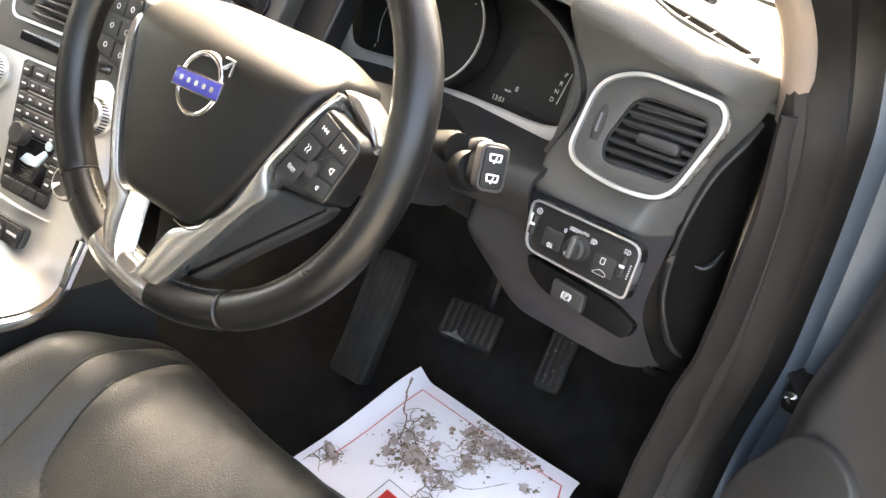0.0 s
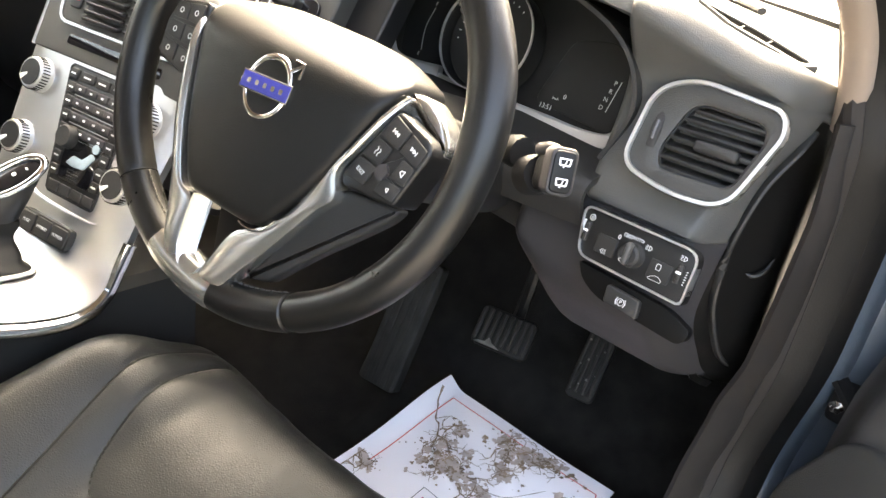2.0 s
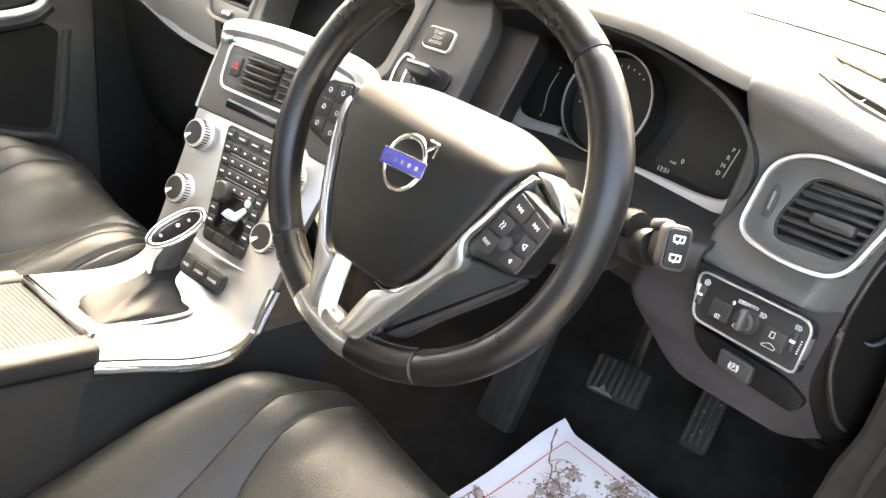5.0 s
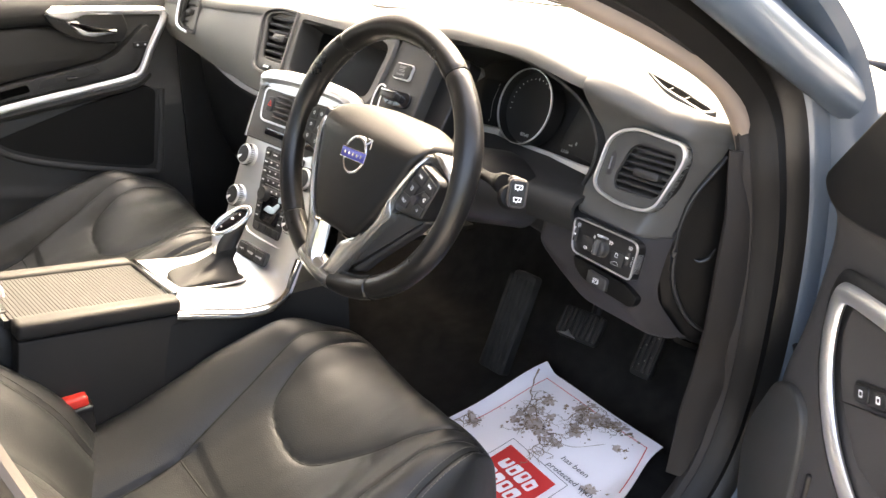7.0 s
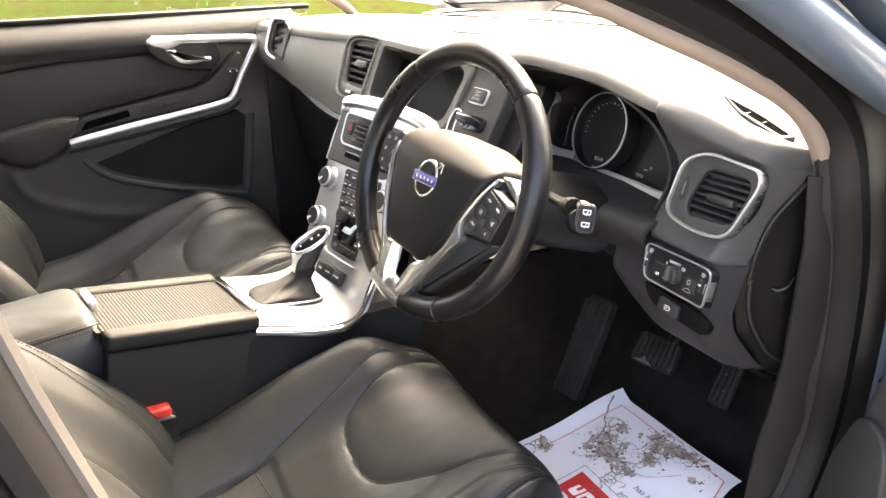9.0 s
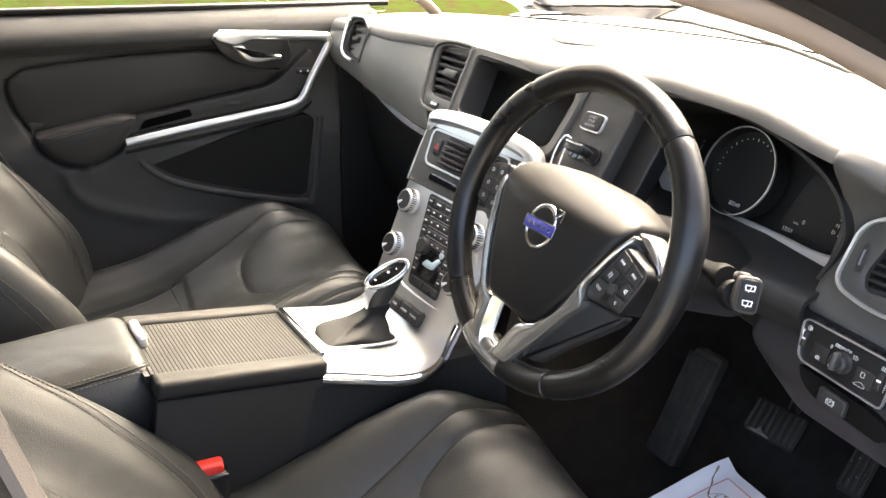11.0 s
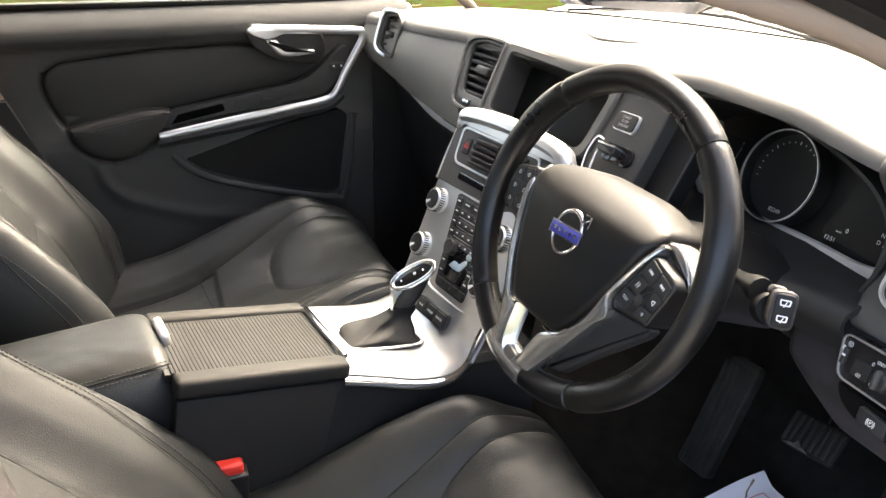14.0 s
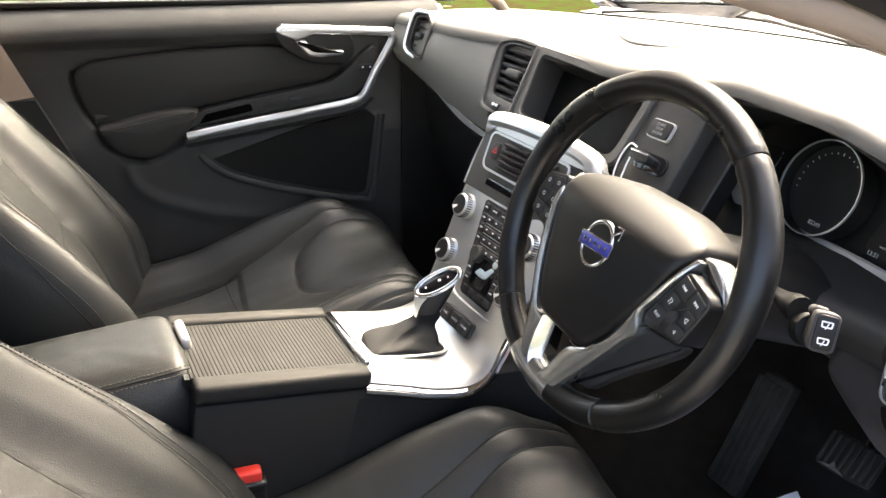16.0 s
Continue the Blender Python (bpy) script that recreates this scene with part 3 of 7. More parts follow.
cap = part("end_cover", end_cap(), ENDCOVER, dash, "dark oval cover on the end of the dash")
part("cover_rim", tube(spline([(0.676, 0.374, 0.972), (0.672, 0.358, 0.952), (0.661, 0.341, 0.920), (0.655, 0.332, 0.885), (0.652, 0.329, 0.843), (0.653, 0.332, 0.800), (0.659, 0.343, 0.765), (0.666, 0.368, 0.728), (0.674, 0.405, 0.700)], 48), 0.0030, 8, wide=0.0045), PLASTIC, dash, "rounded rim of the end cover")
# Thin crescent bar shapes the reflection on the end cover.
part("crescent_glint", tube(spline([(0.668, 0.353, 0.828), (0.674, 0.359, 0.826), (0.680, 0.368, 0.832), (0.683, 0.376, 0.845)], 14), [0.0006 + 0.0024 * math.sin(math.pi * k / 13) for k in range(14)], 8), BLACK, dash, "raised crescent standing for a reflection on the end cover")

# instrument cluster in its hood
CLU = plane((0.411, 0.342, 0.917), (1, 0, 0), (0, 0.33, 0.95))
clu = part("instrument_binnacle", slab(rounded([(-0.285, 0.12), (-0.25, -0.02), (-0.15, -0.03), (0.10, -0.022), (0.115, 0.05), (0.06, 0.12)], 0.02), -0.03, -0.012, 0.002), BLACK, dash, "dark instrument binnacle", m=CLU)


def hood_inner():
    """Cheeks and roof of the binnacle between the brow and the dials."""
    lip = [(0.175, 0.232, 0.90), (0.150, 0.235, 1.00), (0.20, 0.262, 1.052), (0.36, 0.27, 1.062), (0.50, 0.27, 1.03), (0.545, 0.275, 0.97), (0.525, 0.275, 0.905)]
    far = [(0.165, 0.345, 0.90), (0.150, 0.37, 0.985), (0.21, 0.385, 1.02), (0.36, 0.39, 1.03), (0.475, 0.385, 1.005), (0.525, 0.37, 0.965), (0.512, 0.345, 0.905)]
    a, b = spline(lip, 49), spline(far, 49)
    return sheet(lambda s, t: a[round(s * 48)].lerp(b[round(s * 48)], t), 48, 10, 0.004)


part("hood", hood_inner(), PLASTIC, clu, "black hood round the dials")
part("left_cheek", slab(rounded([(0.055, 0.052), (0.057, -0.10), (0.105, -0.10), (0.110, 0.05)], 0.01), -0.06, -0.030, 0.004), BLACK, clu, "black cheek of the binnacle", m=UPPER)
GA = plane((0.318, 0.345, 0.963), (1, 0, 0), (0, 0.33, 0.95))
part("gauge_ring", hoop(circle(0, 0, 0.061, 64), circle(0, 0, 0.0596, 64), 0.008, 0.0115, 0.0005, 96), ALU, clu, "chrome ring of the middle dial", m=GA)
part("gauge_wall", hoop(circle(0, 0, 0.0605, 64), circle(0, 0, 0.0588, 64), -0.02, 0.0075, 0.0005, 96), BLACK, clu, "black wall of the dial", m=GA)
part("gauge_face", lathe([(0.0, -0.006), (0.057, -0.006), (0.057, -0.012), (0.0, -0.012)], 48), DIAL, clu, "black dial face", m=GA)
for k in range(25):
    a = radians(225 - k * 270 / 24)
    bm = box((0.047, 0, -0.0052), (0.004 if k % 4 == 0 else 0.002, 0.0009, 0.0006), 0)
    bm.transform(Matrix.Rotation(a, 4, "Z"))
    if 45 < math.degrees(a) % 360 < 200:
        part("tick", bm, WHITE, clu, m=GA)
part("right_dial", slab(rounded([(0.0, 0.075), (-0.02, 0.0), (0.088, -0.008), (0.098, 0.05), (0.05, 0.085)], 0.012), -0.012, -0.006, 0.001), DIAL, clu, "dark display right of the dial", m=CLU)
part("left_dial", slab(rounded([(-0.245, 0.07), (-0.225, -0.006), (-0.15, -0.012), (-0.15, 0.075)], 0.012), -0.012, -0.006, 0.001), DIAL, clu, "dark display left of the dial", m=CLU)
part("bezel_left", tube(spline([(-0.15, -0.012, 0), (-0.21, -0.016, 0.004), (-0.236, 0.0, 0.006), (-0.262, 0.055, 0.004), (-0.245, 0.078, 0)], 24), 0.006, 8, wide=0.011), BEZEL, clu, "silver bezel", m=CLU)
part("bezel_bottom", tube(spline([(-0.15, -0.014, 0.002), (-0.10, -0.018, 0.003), (-0.045, -0.017, 0.005), (0.0, -0.018, 0.007), (0.06, -0.019, 0.009), (0.094, -0.011, 0.010), (0.105, 0.018, 0.009), (0.107, 0.048, 0.007), (0.096, 0.074, 0.004), (0.066, 0.092, 0.0)], 60), [0.0022 + 0.0026 * min(1, k / 14, (59 - k) / 10) for k in range(60)], 8, wide=[0.0040 + 0.0046 * min(1, k / 22, (59 - k) / 10) for k in range(60)]), BEZEL, clu, "silver bezel", m=CLU)


def column_top():
    """Dark trim that falls from the dials to the steering column."""
    def fn(s, t):
        x = 0.17 + 0.36 * s
        pts = [(0.345, 0.905), (0.31, 0.895), (0.262, 0.888), (0.25, 0.868), (0.262, 0.84)]
        p = spline([(a, b, 0) for a, b in pts], 21)[round(t * 20)]
        return Vector((x, p.x - 0.02 * math.sin(math.pi * s), p.y))
    return sheet(fn, 20, 20, 0.008)


part("column_trim", column_top(), PLASTIC, dash, "dark trim under the dials")


def knee_panel():
    def fn(s, t):
        x = 0.14 + 0.37 * s
        pts = [(0.31, 0.86), (0.305, 0.83), (0.30, 0.805), (0.32, 0.785), (0.45, 0.78)]
        p = spline([(a, b, 0) for a, b in pts], 21)[round(t * 20)]
        return Vector((x, p.x, p.y + 0.03 * (1 - s)))
    return sheet(fn, 20, 20, 0.008)


part("knee_panel", knee_panel(), PLASTIC, dash, "dark panel under the steering column")
# defroster slot at the driver's end of the pad
DEF = plane((0.597, 0.364, 1.0375), (1.0, -0.06, -0.21), (0.06, 1.0, 0.20))
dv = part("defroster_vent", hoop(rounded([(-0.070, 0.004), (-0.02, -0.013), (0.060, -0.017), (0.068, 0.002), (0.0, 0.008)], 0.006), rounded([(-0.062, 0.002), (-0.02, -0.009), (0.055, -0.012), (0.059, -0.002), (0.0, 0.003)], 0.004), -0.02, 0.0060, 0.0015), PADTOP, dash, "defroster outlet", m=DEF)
part("throat", slab(rounded([(-0.062, 0.002), (-0.02, -0.009), (0.055, -0.012), (0.059, -0.002), (0.0, 0.003)], 0.004), -0.03, 0.0048, 0.0), VOID, dv, "black plate for the slot's shade", m=DEF)
for k in range(2):
    part("rib", box((-0.012 + 0.03 * k, -0.005, 0.0040), (0.0012, 0.009, 0.003), 0), DASH, dv, m=DEF)
# speaker grille in the middle of the pad
SPK = plane((-0.20, 0.465, 1.0605), (1, 0, 0.02), (0, 1, -0.05))
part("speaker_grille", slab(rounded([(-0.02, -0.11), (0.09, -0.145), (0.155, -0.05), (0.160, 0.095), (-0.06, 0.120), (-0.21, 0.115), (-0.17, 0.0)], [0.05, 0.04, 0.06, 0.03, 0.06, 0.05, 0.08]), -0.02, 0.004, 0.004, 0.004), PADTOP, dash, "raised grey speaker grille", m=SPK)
part("screen_joint", tube(spline([(-0.70, 0.60, 1.040), (-0.60, 0.775, 1.052), (-0.40, 0.795, 1.060), (-0.27, 0.775, 1.064), (-0.115, 0.735, 1.068), (0.04, 0.695, 1.068), (0.25, 0.615, 1.066), (0.40, 0.555, 1.060), (0.56, 0.470, 1.050)], 60), 0.004, 8, wide=0.006), BLACK, dash, "black joint at the windscreen's foot")
lab = thing("windscreen_label", (-0.33, 0.80, 1.06), "small white and red label at the foot of the windscreen", "label")
LAB = plane((-0.33, 0.795, 1.070), (0.97, -0.20, 0), (0.2, 0.97, 0.2))
part("card", slab(rrect(0, 0, 0.085, 0.020, 0.002), -0.0008, 0.0, 0.0002), WHITE, lab, m=LAB)
part("red_mark", slab(rrect(0.004, 0.001, 0.024, 0.012, 0.003), 0.0, 0.0006, 0.0002), REDINK, lab, "red mark", m=LAB)

# start button and key slot
sb = part("start_button", slab(rrect(0.002, 0.001, 0.043, 0.0275, 0.007), -0.006, 0.0005, 0.001), ALU, dash, "start stop button in a bright rim", m=UPPER)
part("cap", slab(rrect(0.002, 0.001, 0.0395, 0.0242, 0.006), -0.002, 0.0030, 0.0014), BLACK, sb, "black button cap", m=UPPER)
for k, w in enumerate(("START", "STOP", "ENGINE")):
    lettering(w, 0.0056, UPPER @ Matrix.Translation((0.002, 0.007 - 0.006 * k, 0.0033)), INK, sb)
part("key_slot", slab(rrect(0.014, -0.045, 0.060, 0.026, 0.012), -0.01, 0.001, 0.001), GLOSS, dash, "dark key slot", m=UPPER)
key = thing("key_fob", UPPER @ Vector((0.0, -0.045, 0)), "black and chrome key fob in its slot", "key")
part("fob", slab(rrect(0.004, -0.044, 0.036, 0.012, 0.004), -0.004, 0.016, 0.003), BLACK, key, m=UPPER)
part("chrome_edge", slab(rrect(0.004, -0.038, 0.034, 0.003, 0.001), -0.004, 0.018, 0.001), CHROME, key, "chrome edge", m=UPPER)
tag = solo("key_tag_loop", tube(spline([(-0.008, -0.033, 0.014), (-0.020, -0.033, 0.016), (-0.026, -0.055, 0.015), (-0.022, -0.085, 0.013), (-0.014, -0.094, 0.012), (-0.008, -0.080, 0.013), (-0.010, -0.055, 0.014), (-0.008, -0.038, 0.014)], 40), 0.0013, 8), WHITE, "thin white plastic loop hanging from the key", "key tag", m=UPPER)


# ---- centre stack and console ----
YAW = radians(9)
STK = plane((-0.084, 0.043, 0.824), (math.cos(YAW), math.sin(YAW), 0), (0, 0.4, 0.9))
con = thing("centre_console", (0, -0.2, 0.3), "centre console with satin silver stack and black sides", "console")


def silver_skin():
    """The silver sheet: down the stack, round the bend and back along the tunnel."""
    rows = [(0.105, 0.965, 0.148), (0.082, 0.91, 0.142), (0.050, 0.84, 0.137), (0.016, 0.765, 0.130), (-0.010, 0.705, 0.127), (-0.028, 0.670, 0.129), (-0.060, 0.652, 0.132), (-0.105, 0.652, 0.127), (-0.155, 0.662, 0.118), (-0.205, 0.672, 0.110)]
    line = spline([(y, z, w) for y, z, w in rows], 61)
    def fn(s, t):
        p = line[round(s * 60)]
        u = 2 * t - 1
        q = p.z * u
        edge = abs(u) ** 8
        x = q * math.cos(YAW) + 0.002
        y = p.x + 0.006 + q * math.sin(YAW) * (1 - 0.4 * s)
        z = p.y - 0.016 * edge
        return Vector((x, y, z))
    return fn


SKIN = silver_skin()
part("edge_trim", tube([SKIN(k / 60, 1.0) + Vector((0.002, -0.002, -0.010)) for k in range(24, 61)], 0.008, 8, wide=0.006), CHROME, con, "bright chrome edge under the silver panel")
part("silver_panel", sheet(SKIN, 60, 40, 0.014), SATIN, con, "satin silver stack and tunnel panel")
part("top_bar", tube(spline([STK @ Vector(p) for p in ((-0.041, 0.108, -0.006), (-0.038, 0.130, -0.001), (-0.022, 0.146, 0.002), (0.085, 0.153, 0.004), (0.20, 0.147, 0.002), (0.228, 0.132, 0.0), (0.232, 0.10, -0.004))], 48), [0.0060 + 0.0065 * min(1, k / 10, (47 - k) / 8) ** 0.6 for k in range(48)], 12, wide=[0.0070 + 0.0100 * min(1, k / 10, (47 - k) / 8) ** 0.6 for k in range(48)]), SATIN, con, "rounded silver bar over the stack")
part("side_edge", tube([STK @ Vector(p) for p in ((-0.0425, 0.122, 0.004), (-0.0445, 0.08, 0.006), (-0.0455, 0.028, 0.006))], 0.0024, 8), SATIN, con, "thin silver edge of the stack")
part("upper_plate", slab(rounded([(-0.042, 0.128), (-0.043, 0.028), (0.215, 0.028), (0.217, 0.128)], [0.012, 0.003, 0.003, 0.012]), -0.006, 0.0075, 0.002), DASH, con, "dark grey plate round the stack vents", m=STK)
vo = rounded([(-0.020, 0.127), (-0.014, 0.064), (0.186, 0.064), (0.192, 0.127)], [0.014, 0.016, 0.016, 0.014])
vp = part("vent_panel", slab(vo, -0.004, 0.0095, 0.002), DASH, con, "dark vent panel in the stack", m=STK)
part("rim", hoop(vo, offset(vo, 0.004), -0.002, 0.011, 0.001), SATIN, vp, "silver rim", m=STK)
part("hazard_button", slab(rrect(0.009, 0.098, 0.019, 0.027, 0.005), 0.006, 0.012, 0.002), BLACK, vp, "hazard warning button", m=STK)
part("triangle", hoop([Vector((0.003, 0.094)), Vector((0.015, 0.094)), Vector((0.009, 0.1045))], [Vector((0.0055, 0.0955)), Vector((0.0125, 0.0955)), Vector((0.009, 0.1015))], 0.0118, 0.0124, 0.0001, 24), REDINK, vp, "red warning triangle", m=STK)
for cx in (0.062, 0.134):
    ins = rrect(cx, 0.096, 0.066, 0.048, 0.006)
    part("throat", slab(ins, 0.004, 0.0095, 0.0), BLACK, vp, m=STK)
    for k in range(5):
        bm = box((0, 0, 0), (0.062, 0.0048, 0.010), 0.001, 1)
        bm.transform(Matrix.Translation((cx, 0.0778 + 0.0092 * k, 0.0115)) @ Matrix.Rotation(0.4, 4, "X"))
        part("slat", bm, PLASTIC, vp, m=STK)
part("disc_slot", slab(rrect(0.092, 0.049, 0.160, 0.012, 0.004), 0.0, 0.0085, 0.001), GLOSS, con, "black disc slot", m=STK)
kp_out = rounded([(0.034, 0.025), (0.062, -0.124), (0.146, -0.124), (0.152, 0.025)], 0.006)
kp = part("keypad", slab(kp_out, -0.002, 0.0095, 0.002), BLACK, con, "black keypad with small white marks", m=STK)


def knob(u, v, parent, label):
    m = STK @ Matrix.Translation((u, v, 0.006))
    k = part("rotary_knob", lathe([(0.0215, 0.0), (0.0215, 0.003), (0.0200, 0.005), (0.0192, 0.014), (0.0178, 0.0165), (0.0, 0.0165)], 40), SATIN, parent, label, m=m)
    for j in range(32):
        bm = box((0.0196, 0, 0.0095), (0.0014, 0.0016, 0.009), 0)
        bm.transform(Matrix.Rotation(2 * math.pi * j / 32, 4, "Z"))
        part("rib", bm, PLASTIC, k, m=m)
    part("knob_face", lathe([(0.0158, 0.0160), (0.0158, 0.0174), (0.0, 0.0174)], 32), BLACK, k, "black knob face", m=m)
    part("pointer", slab(rounded([(-0.0165, 0.0035), (-0.0165, -0.0035), (-0.004, -0.0012), (-0.004, 0.0012)], 0.0006), 0.0168, 0.0180, 0.0004), WHITE, k, "white pointer", m=m @ Matrix.Rotation(radians(35), 4, "Z"))
    return k


for u, v in ((-0.011, -0.004), (-0.009, -0.082), (0.176, -0.004), (0.174, -0.082)):
    knob(u, v, con, "knurled silver knob with a black face")
part("keypad_rim", hoop(kp_out, offset(kp_out, 0.0018), 0.006, 0.0102, 0.0006), LOWER, kp, "thin grey rim", m=STK)
for r in range(8):
    v = 0.014 - 0.0158 * r
    lo, hi = 0.0355 - 0.188 * (v - 0.024), 0.1505 + 0.040 * (v - 0.024)
    for u in (lo + 0.0085, hi - 0.0085):
        b = part("key", slab(rrect(u, v, 0.0135, 0.0125, 0.002), 0.008, 0.0118, 0.001), PLASTIC, kp, m=STK)
        part("mark", slab(rrect(u, v, 0.0075, 0.0018, 0.0004), 0.0118, 0.0121), WHITE, b, m=STK)
    if r == 0:
        for k in range(3):
            u = lo + 0.033 + 0.026 * k
            b = part("key", slab(rrect(u, v, 0.0235, 0.0115, 0.002), 0.008, 0.0118, 0.001), PLASTIC, kp, m=STK)
            part("mark", slab(rrect(u, v, 0.0120, 0.0018, 0.0004), 0.0118, 0.0121), WHITE, b, m=STK)
    elif r < 5:
        for k in range(4):
            u = lo + 0.0255 + (hi - lo - 0.051) * k / 3
            b = part("key", slab(rrect(u, v + 0.001, 0.0185, 0.0095, 0.002), 0.008, 0.0124, 0.0014), LOWER, kp, "grey key", m=STK)
            part("mark", slab(rrect(u, v + 0.001, 0.0040, 0.0022, 0.0004), 0.0124, 0.0127), WHITE, b, m=STK)
        part("separator", box(((lo + hi) / 2, v - 0.0066, 0.0098), (hi - lo - 0.034, 0.0012, 0.0020), 0.0004, 1), SATIN, kp, "fine silver line", m=STK)
part("lower_glass", slab(rounded([(0.068, -0.050), (0.076, -0.104), (0.130, -0.104), (0.134, -0.050)], 0.004), 0.008, 0.0108, 0.0006), GLOSS, kp, "gloss black climate field", m=STK)
part("climate_dial", lathe([(0.014, 0.0), (0.0132, 0.012), (0.0115, 0.014), (0.0, 0.014)], 28), PLASTIC, kp, "black menu dial", m=STK @ Matrix.Translation((0.075, -0.056, 0.008)))
fig = part("seated_figure", slab(rounded([(0.082, -0.084), (0.091, -0.073), (0.106, -0.074), (0.118, -0.062), (0.125, -0.066), (0.113, -0.084), (0.097, -0.086)], 0.003), 0.009, 0.0128, 0.001), FIGURE, kp, "pale airflow figure", m=STK)
part("head", lathe([(0.0058, 0.0), (0.0056, 0.0018), (0.0, 0.0022)], 20), FIGURE, fig, m=STK @ Matrix.Translation((0.122, -0.056, 0.0106)))
for c in range(4):
    part("key", slab(rrect(0.0735 + 0.0205 * c, -0.1145, 0.018, 0.012, 0.002), 0.008, 0.0115, 0.001), PLASTIC, kp, m=STK)
for c in range(4):
    part("vent_line", box((0.098 + 0.0005 * c, -0.0900 - 0.0035 * c, 0.0110), (0.020, 0.0012, 0.0008), 0.0003, 1), LOWER, kp, "fine ridge under the figure", m=STK)
part("stack_lip", tube(spline([STK @ Vector(p) for p in ((0.040, -0.128, 0.004), (0.060, -0.134, 0.006), (0.148, -0.134, 0.006), (0.158, -0.122, 0.004))], 24), 0.0022, 8, wide=0.004), SATIN, con, "silver lip under the keypad")
# three mode buttons at the bend
BTN = plane((0.018, -0.0195, 0.6795), (math.cos(YAW), math.sin(YAW), 0), (0, 0.46, 0.89))
mb = part("mode_buttons", slab(rrect(0.0, 0.0, 0.088, 0.026, 0.006), -0.006, 0.004, 0.001), PLASTIC, con, "three dark mode buttons", m=BTN)
for k, w in enumerate(("PURE", "HYBRID", "POWER")):
    b = part("push_button", slab(rrect(-0.028 + 0.028 * k, 0, 0.026, 0.021, 0.003), 0.0, 0.0065, 0.001), PLASTIC, mb, m=BTN)
    lettering(w, 0.0052, BTN @ Matrix.Translation((-0.028 + 0.028 * k, 0, 0.0067)), WHITE, b)


def console_body():
    """Black tunnel sides with a gently bowed top."""
    def fn(s, t):
        y = 0.12 - 1.0 * s
        w = 0.1135 + 0.006 * smooth01(0.0, -0.25, y)
        h = 0.640 + 0.035 * smooth01(-0.15, -0.45, y)
        pts = [(-w - 0.02, 0.30), (-w, 0.5), (-w + 0.004, h - 0.01), (-w + 0.016, h), (w - 0.016, h), (w - 0.004, h - 0.01), (w, 0.5), (w + 0.02, 0.30)]
        k = t * (len(pts) - 1)
        i = min(int(k), len(pts) - 2)
        a, b = pts[i], pts[i + 1]
        f = k - i
        x = a[0] + (b[0] - a[0]) * f
        return Vector((x, y, a[1] + (b[1] - a[1]) * f))
    return sheet(fn, 30, 28, 0.006)


part("tunnel", console_body(), RAIL, con, "dark plastic tunnel side")
TOP = plane((0, -0.2, 0.676), (0.99, 0.139, 0), (0, 1, -0.16))
for x0, w in ((0.1005, 0.034), (-0.0850, 0.030)):
    part("rail", box((x0, -0.117, -0.014), (w, 0.244, 0.028), 0.008, 4), RAIL, con, "grey rail beside the roller cover", m=TOP)
part("console_side", box((0.0980, -0.082, -0.190), (0.031, 0.310, 0.320), 0.004, 2), RAIL, con, "dark plastic side of the console", m=TOP)
tam = part("roller_cover", slab([(-0.070, 0.0), (-0.068, -0.245), (0.080, -0.245), (0.084, 0.0)], -0.02, -0.008), BLACK, con, "ribbed roller cover over the cup holders", m=TOP)
for k in range(43):
    v = -0.004 - 0.0055 * k
    part("slat", slab(rrect(0.0065, v, 0.150, 0.0050, 0.0008, 2), -0.01, -0.0052, 0.0006), RAIL, tam, m=TOP)
part("silver_end", box((0.012, 0.004, -0.002), (0.165, 0.010, 0.012), 0.003), CHROME, con, "bright strip behind the gear lever", m=TOP)


def pad(c, s, r, crown=0.0):
    """A padded cushion: a box with soft, round edges and a crowned top."""
    loops = []
    for k in range(13):
        f = k / 12
        a = f * math.pi / 2
        ins = r * (1 - math.cos(a))
        z = s[2] / 2 - r + r * math.sin(a)
        loops.append([(p.x, p.y, z) for p in rrect(0, 0, s[0] - 2 * ins, s[1] - 2 * ins, max(0.004, r * 1.4 - ins), 6)])
    base = [(p[0], p[1], -s[2] / 2) for p in loops[0]]
    last = [Vector(p) for p in loops[-1]]
    tops = []
    for f in (0.15, 0.35, 0.6, 0.85, 0.98):
        tops.append([(p.x * (1 - f), p.y * (1 - f), p.z + crown * (1 - (1 - f) ** 2)) for p in last])
    bm = rings([base] + loops + tops)
    bm.transform(Matrix.Translation(c))
    return bm


arm = thing("armrest", (0.0, -0.56, 0.66), "black leather armrest lid with stitched edges", "armrest")
ARM = plane((0.004, -0.560, 0.672), (0.99, 0.139, 0), (-0.06, 1, 0.04))
def arm_cushion():
    """A soft lid with rounded shoulders, highest along its middle, with a rolled front edge."""
    def fn(s, t):
        u, v = 2 * s - 1, 2 * t - 1
        u, v = math.sin(u * math.pi / 2), math.sin(v * math.pi / 2)
        k = max(0.0, (1 - abs(u) ** (8 if u < 0 else 4.2)) * (1 - abs(v) ** 16)) ** 0.42
        z = -0.050 + 0.101 * k - 0.003 * u * u
        w = 1 - 0.05 * max(0, v) ** 6
        return Vector((0.034 + 0.102 * u * w, -0.011 + 0.148 * v, z + 0.0008 * noise.noise((u * 4, v * 5, 3))))
    return sheet(fn, 60, 80)


